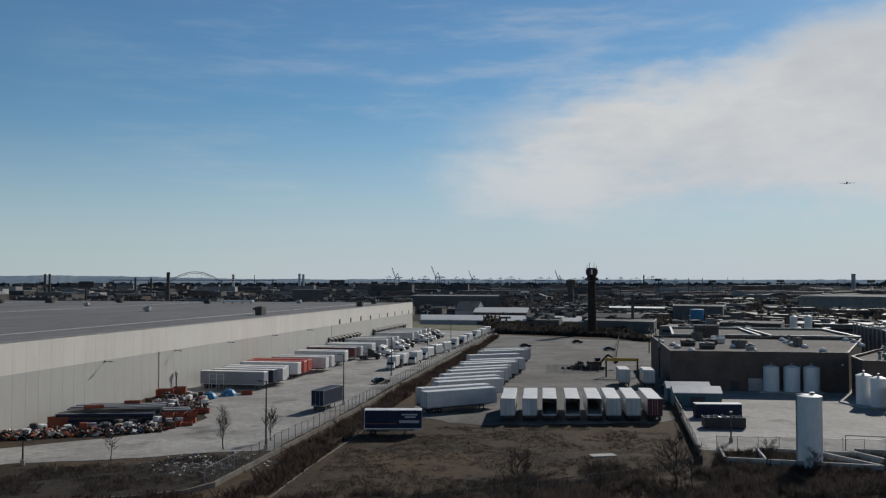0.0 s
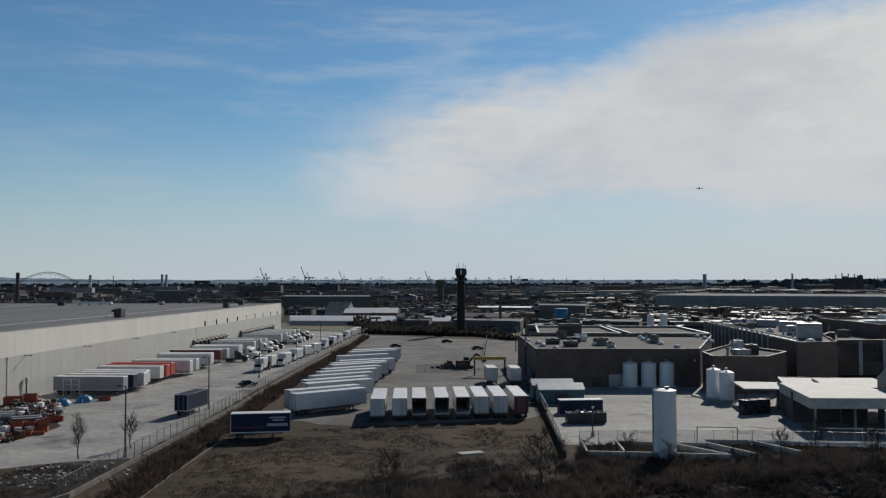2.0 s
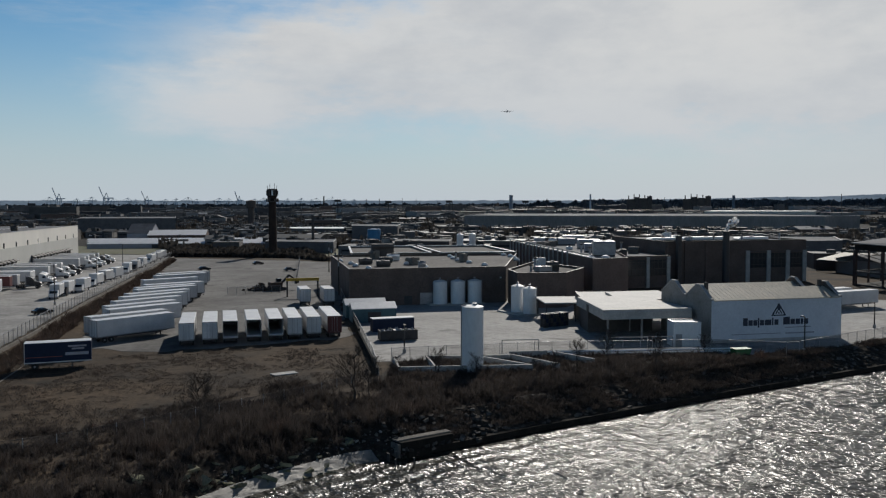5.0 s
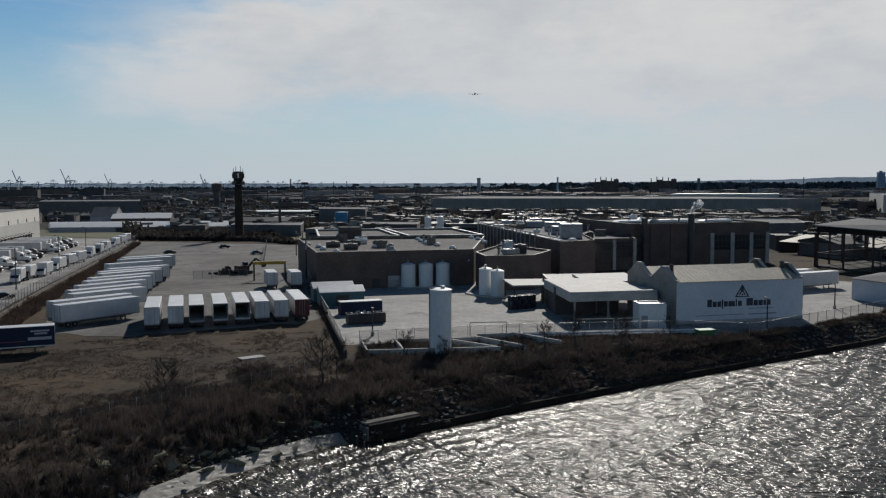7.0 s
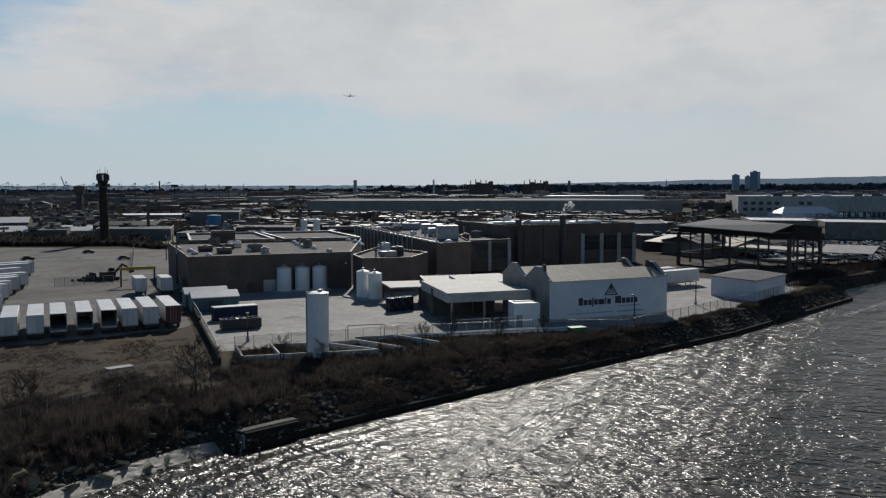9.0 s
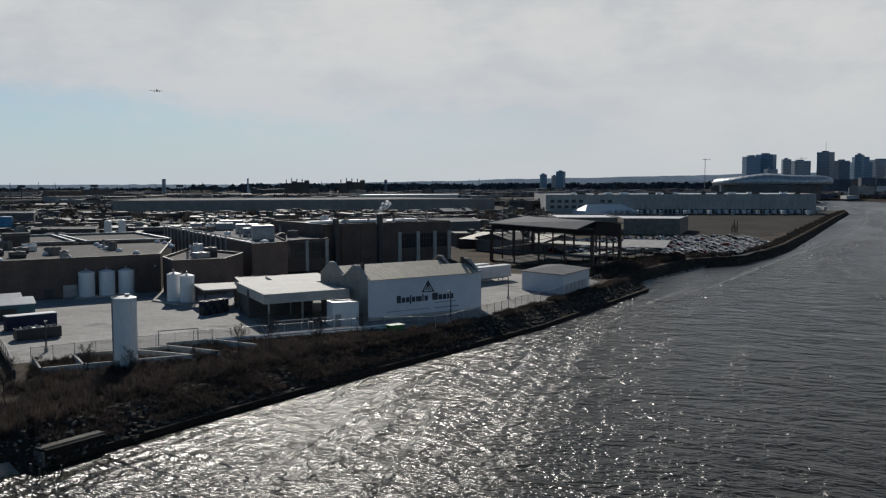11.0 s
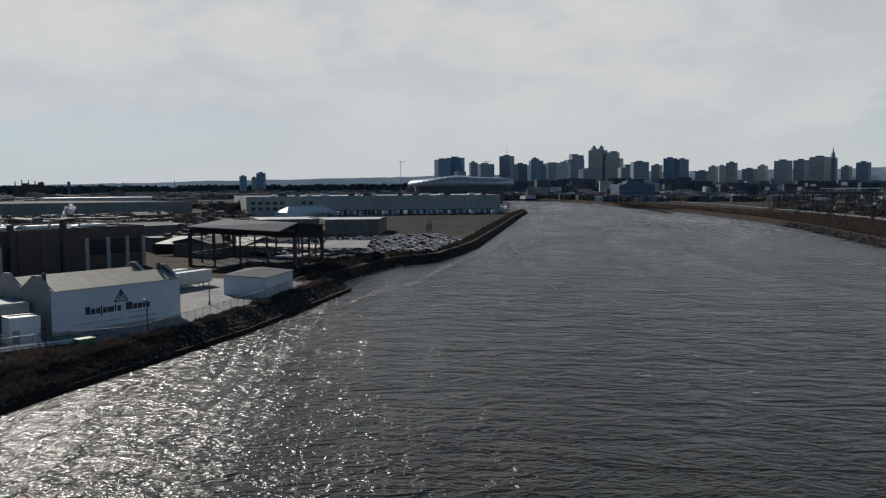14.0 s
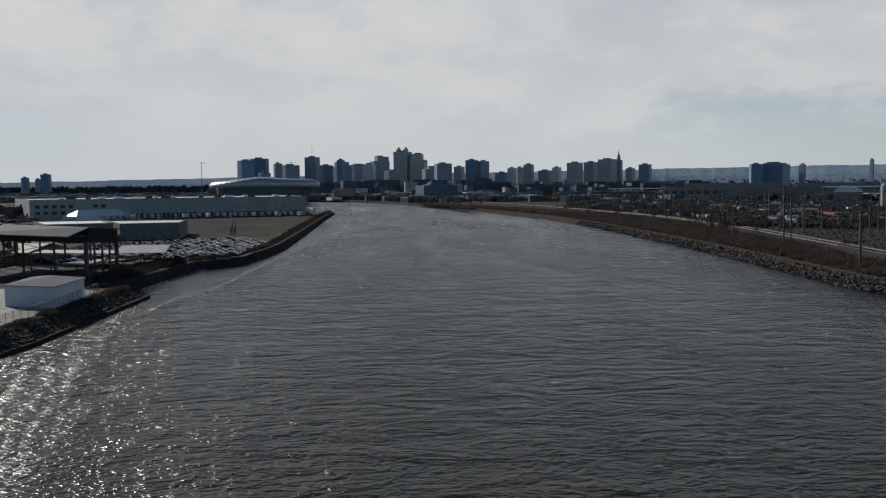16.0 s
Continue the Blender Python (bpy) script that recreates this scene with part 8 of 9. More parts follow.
SLABS = surf("mossy_slab", (0.24, 0.225, 0.15), (0.13, 0.13, 0.075), 0.6, 0.9, 0.03, vary=0.35)


RUBBLE = palette("bank_rubble", [(0.03, 0.028, 0.025), (0.06, 0.052, 0.045), (0.10, 0.09, 0.078), (0.04, 0.036, 0.03), (0.17, 0.16, 0.145), (0.07, 0.05, 0.04), (0.05, 0.055, 0.04), (0.30, 0.29, 0.28)], 0.7, 1.5)


# stones: each a lump of its own on the near shore, joined beyond
def lump(sh, x, y, z, s, r, flat=0.55):
    m = Matrix.Translation((x, y, z)) @ Euler((r.uniform(-0.5, 0.5), r.uniform(-0.5, 0.5), r.uniform(0, 6.28))).to_matrix().to_4x4()
    pts = []
    for a, b, c in ((-1, -1, -1), (1, -1, -1), (1, 1, -1), (-1, 1, -1), (-1, -1, 1), (1, -1, 1), (1, 1, 1), (-1, 1, 1)):
        pts.append((a * s * r.uniform(0.55, 1.0), b * s * r.uniform(0.45, 0.8), c * s * flat * r.uniform(0.5, 0.9)))
    sh.add(pts, [(0, 3, 2, 1), (4, 5, 6, 7), (0, 1, 5, 4), (1, 2, 6, 5), (2, 3, 7, 6), (3, 0, 4, 7)], m)


r = random.Random(41)
for i in range(90):
    x, y = along((0.5, 84.5), (26, 97), r.random()) if r.random() < 0.5 else along((6, 84), (24, 91.5), r.random())
    off = r.uniform(0.0, 3.6)
    x, y = x + off * 0.5, y - off * 0.86
    d0 = min(((x - px_) ** 2 + (y - py_) ** 2) ** 0.5 for px_, py_ in ((1.5, 85), (5, 87.5), (8.5, 90), (12, 91.8), (15, 93.5), (18.5, 95), (22, 96.5), (26, 97)))
    sh = Shape()
    lump(sh, 0, 0, 0, r.uniform(0.2, 0.95), r, 0.28)
    o = solid("slab_stone", sh, SLABS, "broken pale slab on the muddy shore", "stone", "shore stones")
    o.location = (x, y, 0.15 - 4.2 * min(1, max(0, d0 / 8.4)))
st_ = Shape()
for x, y, h in walk_line([(28.5, 95.0), (47.0, 100.6), (78.0, 107.4), (129.5, 117.0), (194.5, 136.6)], 0.55):
    for k in range(4):
        o_ = r.uniform(0.2, 5.4)
        nx, ny = math.cos(radians(h)), -math.sin(radians(h))
        lump(st_, x + nx * o_ + r.uniform(-0.4, 0.4), y + ny * o_ + r.uniform(-0.4, 0.4), 0.05 - 2.5 * o_ / 5.2, r.uniform(0.14, 0.45), r)
solid("riprap", st_, ROCK, "loose riprap stones above the quay wall", "stones", kind="stuff")
st_ = Shape()
for i in range(2600):
    x, y = along((-22, 64), (27, 97), r.random())
    o_ = r.uniform(-1, 9)
    x, y = x + o_ * 0.5 + r.uniform(-1, 1), y - o_ * 0.86 + r.uniform(-1, 1)
    z0 = bank_z(x, y)
    if z0 > -3.2:
        lump(st_, x, y, z0 + 0.12, r.uniform(0.06, 0.30), r, 0.6)
solid("rubble", st_, RUBBLE, "littered rubble and broken brick on the bank", "stones", kind="stuff")
st_ = Shape()
for x, y, h in walk_line([(628, 63)] + RIGHT_BANK[9:19], 0.8):
    for k in range(4):
        o_ = r.uniform(0.5, 5.0)
        nx, ny = math.cos(radians(h)), -math.sin(radians(h))
        if noise.noise(Vector((x * 0.03, y * 0.03, 2))) > -0.55:
            lump(st_, x + nx * o_ + r.uniform(-0.8, 0.8), y + ny * o_ + r.uniform(-0.8, 0.8), -3.6 * o_ / 6 + 0.1, r.uniform(0.22, 0.75), r)
solid("riprap", st_, ROCK, "large riprap boulders on the opposite bank", "stones", kind="stuff")
st_ = Shape()
for x, y, h in walk_line([(213, 143.6), (222, 146.2), (242, 150.8), (265, 156.2), (274, 157)], 0.4):
    for k in range(2):
        lump(st_, x + r.uniform(-0.5, 0.5), y + r.uniform(-0.5, 0.5), -2.8, r.uniform(0.08, 0.4), r, 0.4)
solid("drift_line", st_, CASTCON, "pale drift debris along a small cove", "debris", kind="stuff")
st_ = Shape()
for i in range(240):
    x, y = r.gauss(-33, 5), r.gauss(122, 3.5)
    if not inside(x, y, COURT):
        lump(st_, x, y, 0.05, r.uniform(0.08, 0.3), r, 0.5)
solid("white_rubble", st_, CASTCON, "scattered white stones on dark soil", "stones", kind="stuff")
for i in range(5):
    t = thing("timber_pile", "dark rotten mooring pile in the shallows", "pile", "mooring piles", (28.3 + r.uniform(-1.5, 1.5), 89.0 + r.uniform(-2, 1.5), -4))
    part("post", Shape().lathe([(0.10, 0), (0.08, 1.4 + r.uniform(0, 0.7))], 8), DARKSTEEL, t)
pl = thing("concrete_slab", "pale broken slab lying on the field", "slab", at=(23.2, 127.4, 0.02), az=78)
part("slab", Shape().soft(-0.9, -1.9, 0, 0.9, 1.9, 0.14, 0.05), CASTCON, pl)

# fences
WIRE = bpy.data.materials.new("chain_link")
WIRE.use_nodes = True
wn2, wl2 = WIRE.node_tree.nodes, WIRE.node_tree.links
tr_, mx_ = wn2.new("ShaderNodeBsdfTransparent"), wn2.new("ShaderNodeMixShader")
mx_.inputs[0].default_value = 0.22
wn2["Principled BSDF"].inputs["Base Color"].default_value = (0.10, 0.10, 0.10, 1)
wn2["Principled BSDF"].inputs["Roughness"].default_value = 0.5
wl2.new(tr_.outputs[0], mx_.inputs[1])
wl2.new(wn2["Principled BSDF"].outputs[0], mx_.inputs[2])
wl2.new(mx_.outputs[0], wn2["Material Output"].inputs["Surface"])


def fence(pts, h, step, label, railm=None):
    t = thing("chain_fence", label, "fence")
    rows = walk_line(pts, step)
    post = Shape().lathe([(0.05, 0), (0.05, h + 0.08), (0.02, h + 0.12)], 6).mesh("post", STEEL)
    for x, y, _ in rows:
        o = new("post", post)
        o.parent = t
        o.location = (x, y, 0)
    wire, top = Shape(), Shape()
    for (xa, ya, _), (xb, yb, _) in zip(rows, rows[1:]):
        n = len(wire.v)
        wire.v += [(xa, ya, 0.08), (xb, yb, 0.08), (xb, yb, h), (xa, ya, h)]
        wire.f.append((n, n + 1, n + 2, n + 3))
    for x, y, hd3 in rows:
        nx, ny = 0.03 * math.cos(radians(hd3)), -0.03 * math.sin(radians(hd3))
        top.v += [(x - nx, y - ny, h - 0.03), (x + nx, y + ny, h - 0.03), (x + nx, y + ny, h + 0.03), (x - nx, y - ny, h + 0.03)]
    for i in range(len(rows) - 1):
        for k in range(4):
            top.f.append((4 * i + k, 4 * i + 4 + k, 4 * i + 4 + (k + 1) % 4, 4 * i + (k + 1) % 4))
    part("wire_mesh", wire, WIRE, t, "galvanised chain-link mesh")
    part("top_rail", top, railm or STEEL, t)
    return t


fence(FENCE[2:], 2.4, 3.0, "tall chain-link fence beside the truck court")
fence([(-60, 92), (-22, 95), (-6, 97.5), (6, 103), (24.4, 112.3), (36, 121)], 1.3, 3.2, "old sagging chain-link fence in the brush", BARK)
fence([(41, 131.2), (66, 128.0), (94, 119.8), (104, 112.3), (128, 118.8), (153, 125.6), (186, 137.5)], 2.2, 3.0, "chain-link fence along the plant's river side")
fence([(62, 252), (51.3, 200), (44, 162), (38.2, 132.5), (35.4, 120.5)], 2.4, 3.0, "chain-link fence between two yards")
fence([(29, 243), (43.5, 242.6)], 2.2, 2.4, "short chain-link fence panel in the trailer yard")
fence([(54.8, 277), (74.2, 368)], 2.2, 3.0, "dark chain-link fence across the asphalt")
fence([(12, 257), (17.5, 256)], 2.2, 2.4, "short chain-link fence panel by parked trailers")
guard = thing("kerb_wall", "low weathered concrete kerb wall curving along the verge", "wall")
gw = [(-75, 95.5), (-50, 98.5), (-36, 101), (-30.5, 104), (-28.2, 108), (-24.8, 127), (-15.0, 181.2), (-7.4, 231.2), (10, 330), (26, 420)]
for a_, b_ in zip(gw, gw[1:]):
    part("wall_run", Shape().bar((*a_, 0.3), (*b_, 0.3), 0.3, 0.7), OLDCON, guard)
edge = thing("gravel_edge", "pale gravel edging between verge and field", "edging", kind="structure")
for a_, b_ in (((-20.8, 99), (-18.3, 118.6)), ((-18.3, 118.6), (-15.9, 133.8)), ((-15.9, 133.8), (-13.5, 148))):
    part("strip", Shape().bar((*a_, 0.02), (*b_, 0.02), 0.22, 0.12), OLDCON, edge)
yw = thing("yard_wall", "dark low wall between the trailer yard and the plant", "wall")
part("wall_run", Shape().bar((62.2, 251, 0.9), (43.3, 159.2, 0.7), 0.4, 1.4).bar((43.3, 159.2, 0.5), (36.0, 122, 0.5), 0.35, 1.0), BLACKSHEET, yw)


def lamp_post(x, y, h, az, label="dark steel lamp post with a flat head"):
    t = thing("street_lamp", label, "street lamp", "yard lamps", (x, y, 0), az)
    part("base", Shape().lathe([(0.3, 0), (0.3, 0.7), (0.22, 0.75)], 12), CASTCON, t)
    part("pole", Shape().lathe([(0.14, 0.7), (0.09, h)], 10), DARKSTEEL, t)
    part("arm", Shape().bar((0, 0, h - 0.1), (0, 0.7, h), 0.09, 0.09), DARKSTEEL, t)
    part("lamp_head", Shape().soft(-0.25, 0.5, h - 0.08, 0.25, 1.3, h + 0.12, 0.04), DARKSTEEL, t)


for x, y in ((-26.7, 132.1), (-20.4, 179.5), (-13.9, 235.4), (-5.0, 287.0), (3.1, 340)):
    lamp_post(x, y, 10.3, -80)
for x, y, h in ((108, 113.8, 6.0), (142, 131, 5.0), (45.4, 138, 4.6), (-58, 121, 3.2)):
    lamp_post(x, y, h, 20, "thin dark lamp post near the river")


def utility_pole(x, y, h):
    t = thing("utility_pole", "dark wooden utility pole with a crossarm", "pole", "utility poles", (x, y, 0), 95)
    part("pole", Shape().lathe([(0.2, 0), (0.13, h)], 8), BARK, t)
    part("crossarm", Shape().box(-1.2, -0.07, h - 0.9, 1.2, 0.07, h - 0.72), BARK, t)
    part("transformer", Shape().lathe([(0.25, h - 2.6), (0.25, h - 1.5)], 10, pose(0.35, 0, 0)), STEEL, t)


for x, y in ((73, 309), (71, 297), (67.5, 277), (65.0, 258), (57.5, 232)):
    utility_pole(x, y, 10.5)

# ---- railway on the opposite bank ----
TRACK = [(240, -83), (319, -69.5), (388, -58.5), (448, -47), (507, -36), (560, -24), (700, 18), (860, 83), (1100, 190), (1500, 400)]
for off, nm in ((0, "near"), (-6.4, "far")):
    tk = thing("railway_track", "railway track with bright rails on dark ballast", "railway", "railway tracks", kind="structure")
    pts = [(x + 0.2 * off, y + off) for x, y in TRACK]
    bl, rl = Shape(), Shape()
    for a_, b_ in zip(pts, pts[1:]):
        bl.bar((*a_, 0.45), (*b_, 0.45), 3.6, 0.5)
        hd2 = heading(a_, b_)
        for s in (-0.72, 0.72):
            dx, dy = s * math.cos(radians(hd2)), -s * math.sin(radians(hd2))
            rl.bar((a_[0] + dx, a_[1] + dy, 0.86), (b_[0] + dx, b_[1] + dy, 0.86), 0.12, 0.16)
    part("ballast", bl, RAILDIRT, tk, "dark cinder ballast")
    part("rail", rl, STEEL, tk)
    slp = Shape().box(-1.3, -0.13, 0.68, 1.3, 0.13, 0.8).mesh("sleeper", BARK)
    for x, y, h in walk_line(pts, 1.1)[:130]:
        o = new("sleeper", slp)
        o.parent = tk
        o.matrix_basis = pose(x, y, 0, 0, 0, -h)


def catenary(x, y, h, w_, az, label="tall dark steel catenary pole with arms"):
    t = thing("catenary_pole", label, "pole", "catenary poles", (x, y, 0), az)
    part("mast", Shape().box(-0.28, -0.28, 0, 0.28, 0.28, h), DARKSTEEL, t)
    for z, k in ((h - 0.8, 2.6), (h - 3.6, 3.0), (h * 0.42, 4.0)):
        part("crossarm", Shape().box(-k, -0.12, z, k, 0.12, z + 0.25), DARKSTEEL, t)
    if w_:
        part("far_mast", Shape().box(w_ - 0.28, -0.28, 0, w_ + 0.28, 0.28, h * 0.55), DARKSTEEL, t)
        part("gantry_beam", Shape().box(0, -0.3, h * 0.48, w_, 0.3, h * 0.55), DARKSTEEL, t)


cr = random.Random(8)
for i, (x, y, h) in enumerate(((290.5, -55.6, 16.8), (387.4, -44.6, 24.2), (422, -26.7, 13.8), (544, -28.4, 20.9), (592, 4.6, 15.0), (687, -22.3, 22.5), (780, 62, 21), (880, 104, 20), (1000, 156, 20), (1130, 212, 20), (1270, 286, 20))):
    catenary(x, y, h, 0, 80)
    if i > 5:
        catenary(x + 22, y - 24, h - 2, 0, 80)
    if i % 2 == 1:
        catenary(x + 60, y - 52, h - 4, 16, 150, "dark steel catenary gantry over tracks")
for x, y, h in ((399, -48.8, 21.2), (518, -70.8, 20.3), (507, -77.6, 11.5), (548.5, -92.7, 15.4), (595, -59.5, 13.6), (622, -48.3, 21.4), (591, 28, 8.1), (700, -70, 19), (760, -40, 20), (460, -62, 17), (440, -88, 14), (575, -105, 18), (640, -10, 17), (650, -120, 15), (720, 5, 18), (800, 20, 19), (850, -60, 17), (480, -100, 16), (930, -110, 20), (820, -90, 19), (880, -20, 20)):
    catenary(x, y, h, 0, 80, "thin dark railway mast")
sg = thing("signal_gantry", "dark steel signal gantry spanning many tracks", "gantry")
ga, gb = bearing(85.5, 890), bearing(88.7, 890)
for k in (0, 0.34, 0.72, 1):
    x, y = along(ga, gb, k)
    part("leg", Shape().box(x - 0.45, y - 0.45, 0, x + 0.45, y + 0.45, 17), DARKSTEEL, sg)
part("beam", Shape().bar((*ga, 16.6), (*gb, 16.6), 1.2, 1.4), DARKSTEEL, sg)
for k in (0.1, 0.22, 0.5, 0.6, 0.86):
    x, y = along(ga, gb, k)
    part("signal", Shape().box(x - 0.6, y - 0.6, 13.2, x + 0.6, y + 0.6, 15.9), DARKSTEEL, sg)
for i in range(52):
    x, y = along((650, -120), (1500, 330), cr.random())
    catenary(x + cr.uniform(-60, 120), y - cr.uniform(0, 90), cr.uniform(12, 19), 0, cr.uniform(60, 110), "thin dark railway mast")
pf = thing("picket_fence", "dark upright-sleeper fence below the railway", "fence")
pk = Shape().box(-0.22, -0.12, 0, 0.22, 0.12, 2.0).mesh("picket", BARK)
for x, y, h in walk_line([(262, -73.5), (281, -70), (351, -59.5)], 0.75):
    o = new("picket", pk)
    o.parent = pf
    o.matrix_basis = pose(x, y, 0, 0, 0, 90 - h)
# yards beyond the tracks
for a, d, w_, l_, h, c_, lb_ in ((94.0, 1420, 228, 60, 20.5, TANWALL, "very long tan block warehouse beyond the railway"), (87.4, 1500, 70, 36, 14, GREYWALL, "grey hall beyond the railway"), (93.5, 1800, 180, 40, 26, TANWALL, "pale-roofed hall behind a long warehouse"), (99.5, 1700, 130, 40, 25, GREYWALL, "pale-roofed grey hall behind a long warehouse"), (104.5, 1500, 120, 40, 22, TANWALL, "tan hall far beyond the railway"), (83, 1900, 160, 60, 12, GREYWALL, "grey low works by the bend"), (79.5, 1750, 90, 40, 10, TANWALL, "pale low works by the bend"), (90.2, 1150, 30, 14, 6, GREYWALL, "small grey shed by the tracks"), (99.5, 1000, 26, 12, 6, TANWALL, "small tan shed by the tracks")):
    cx_, cy_ = bearing(a, d)
    P_ = [(cx_ + sx * w_ / 2 * math.cos(radians(a)) + sy * l_ / 2 * math.sin(radians(a)), cy_ - sx * w_ / 2 * math.sin(radians(a)) + sy * l_ / 2 * math.cos(radians(a))) for sx, sy in ((-1, -1), (1, -1), (1, 1), (-1, 1))]
    b_ = building("industrial_hall", lb_, P_, h, c_, ROOFSKIN if h > 11 else GREYROOF, "factory", 0.3, "halls beyond the railway")
    for i in range(int(w_ / 30)):
        face_box(b_, "window", P_[0], P_[1], 3 + i * 12, 9 + i * 12, h * 0.45, h * 0.7, 0.05, GLASS)
via = thing("viaduct", "long pale elevated roadway in the distance", "viaduct")
va, vb = bearing(86, 1900), bearing(106, 1500)
part("deck", Shape().bar((*va, 16), (*vb, 19), 9, 1.6), CASTCON, via)
for i in range(24):
    x, y = along(va, vb, (i + 0.5) / 24)
    part("pier", Shape().box(x - 1, y - 1, 0, x + 1, y + 1, 16.5), CASTCON, via)
for i, (x, y) in enumerate(((585, -60), (650, -99), (682, -114), (680, -84), (600, -74), (615, -95), (560, -70), (530, -72), (640, -70), (700, -60))):
    place_kind((BX_WHITE, T_PUP, BX_DARK)[i % 3] if i % 2 == 0 else CARS[i % 6], x, y, 40 + i * 31)
vh = thing("white_vault", "hall with a white barrel-vaulted roof", "hall", at=(*bearing(100.1, 1300), 0), az=100.1)
vs = Shape()
for k in range(13):
    for y in (0, 40):
        vs.v.append((18 * -math.cos(math.pi * k / 12), y, 12 + 8 * math.sin(math.pi * k / 12)))
for k in range(12):
    vs.f.append((2 * k, 2 * k + 1, 2 * k + 3, 2 * k + 2))
vs.f.append(tuple(range(0, 26, 2)))
part("vault", vs, WHITE, vh)
part("wall", Shape().box(-18, 0, 0, 18, 40, 11.99), TANWALL, vh)
bs = thing("concrete_works", "tall beige concrete works with silos", "factory", at=(*bearing(102.3, 930), 0), az=102.3)
part("tower", Shape().soft(-8, -6, 0, 8, 6, 28.5, 0.2), CASTCON, bs)
for k in range(3):
    part("silo_tube", Shape().lathe([(2.6, 0), (2.6, 22), (0.6, 24)], 14, pose(-4.5 + k * 4.8, -8.7, 0)), CASTCON, bs)
rcar = []
for i in range(150):
    a, d = cr.uniform(93, 106), 560 * (2.2 ** cr.random())
    rcar.append((*bearing(a, d), cr.uniform(0, 180)))
far_cars(rcar, "scattered parked cars beyond the railway")
ob_ = thing("orange_container", "orange shipping container beyond the railway", "container", at=(655, -106, 0), az=70)
part("body", Shape().soft(-1.5, -8, 0, 1.5, 8, 4.5, 0.05), ORANGE, ob_)
part("door", Shape().box(-1.2, -8.08, 0.2, 1.2, -8.0, 4.2), RUST, ob_)
# parked cars and sheds on the far side of the bend
bend = []
for i in range(70):
    x, y = along((1230, 330), (1560, 560), i / 69)
    bend.append((x + 14 + (i * 17 % 13), y - 8 - (i * 7 % 11), 40 + i * 13))
far_cars(bend, "line of parked cars beyond the river bend")
# cables from mast to mast
for z in (16.4, 14.2):
    cb = bpy.data.curves.new("overhead_cable", "CURVE")
    cb.dimensions, cb.bevel_depth = "3D", 0.05
    sp = cb.splines.new("POLY")
    pts = []
    ms = [(290.5, -55.6), (399, -48.8), (544, -28.4), (687, -22.3), (880, 104)]
    for a_, b_ in zip(ms, ms[1:]):
        for k in range(8):
            x, y = along(a_, b_, k / 8)
            pts.append((x, y, z - 1.6 * (1 - (2 * k / 8 - 1) ** 2)))
    sp.points.add(len(pts) - 1)
    for p_, q_ in zip(sp.points, pts):
        p_.co = (*q_, 1)
    o = new("overhead_cable", cb)
    cb.materials.append(DARKSTEEL)
    tagged(o, "sagging overhead cable along the railway", "cable", "overhead cables")

# ---- builder's yard against the warehouse wall ----
jr = random.Random(17)


SHEETING = surf("zinc_sheeting", (0.20, 0.22, 0.235), (0.14, 0.155, 0.17), 0.6, 0.5, vary=0.2)


def beam_stack(x, y, az, L, W, H, label):
    t = thing("beam_stack", label, "beams", "stacked steel", (x, y, 0.02), az)
    nz, nx = max(1, int(H / 0.55)), max(2, int(W / 0.6))
    for k in range(nz):
        for i in range(nx):
            part("beam", Shape().box(-W / 2 + i * W / nx + 0.04, -L / 2 + jr.uniform(-0.4, 0.4), k * 0.55 + 0.05, -W / 2 + (i + 1) * W / nx - 0.04, L / 2 + jr.uniform(-0.4, 0.4), k * 0.55 + 0.5), (TRAILERNAVY, TRAILERBLACK)[(i + k) % 2] if k < nz - 1 or i % 3 else STEEL, t)
    return t


beam_stack(-59.4, 157.0, 86, 16.8, 8.4, 2.7, "broad stack of dark blue steel sections")
beam_stack(-50.6, 160.6, 78, 8.0, 4.8, 1.7, "shorter stack of blue-grey steel sections")
beam_stack(-62.5, 165.0, 84, 9.0, 4.0, 2.2, "stack of dark steel sections against the warehouse")
for x, y, z, az_, l_, n_ in ((-61.5, 157.5, 2.86, 84, 9.0, 6), (-54.5, 158.4, 2.86, 74, 8.0, 7), (-50.6, 160.6, 1.80, 78, 7.6, 6)):
    t = thing("sheet_stack", "pale grey corrugated sheets lying on a steel stack", "sheets", "sheet stacks", (x, y, z), az_)
    for k in range(n_):
        part("sheet", Shape().box(-2.6 + k * 0.8, -l_ / 2 + jr.uniform(-0.5, 0.5), 0.0, -2.6 + k * 0.8 + 0.62, l_ / 2 + jr.uniform(-0.5, 0.5), 0.10 + 0.05 * (k % 3)), SHEETING, t)


def bin_box(x, y, z, az, w_, l_, h, mat_, label):
    t = thing("storage_bin", label, "bin", "bins and crates", (x, y, z), az)
    sh = Shape().box(-w_ / 2, -l_ / 2, 0.1, -w_ / 2 + 0.06, l_ / 2, h).box(w_ / 2 - 0.06, -l_ / 2, 0.1, w_ / 2, l_ / 2, h).box(-w_ / 2 + 0.06, -l_ / 2, 0.1, w_ / 2 - 0.06, -l_ / 2 + 0.06, h).box(-w_ / 2 + 0.06, l_ / 2 - 0.06, 0.1, w_ / 2 - 0.06, l_ / 2, h).box(-w_ / 2 + 0.06, -l_ / 2 + 0.06, 0.1, w_ / 2 - 0.06, l_ / 2 - 0.06, h * 0.8)
    part("box_body", sh, mat_, t)
    for s in (-1, 1):
        part("skid", Shape().box(s * w_ * 0.35 - 0.08, -l_ / 2, 0, s * w_ * 0.35 + 0.08, l_ / 2, 0.1), DARKSTEEL, t)


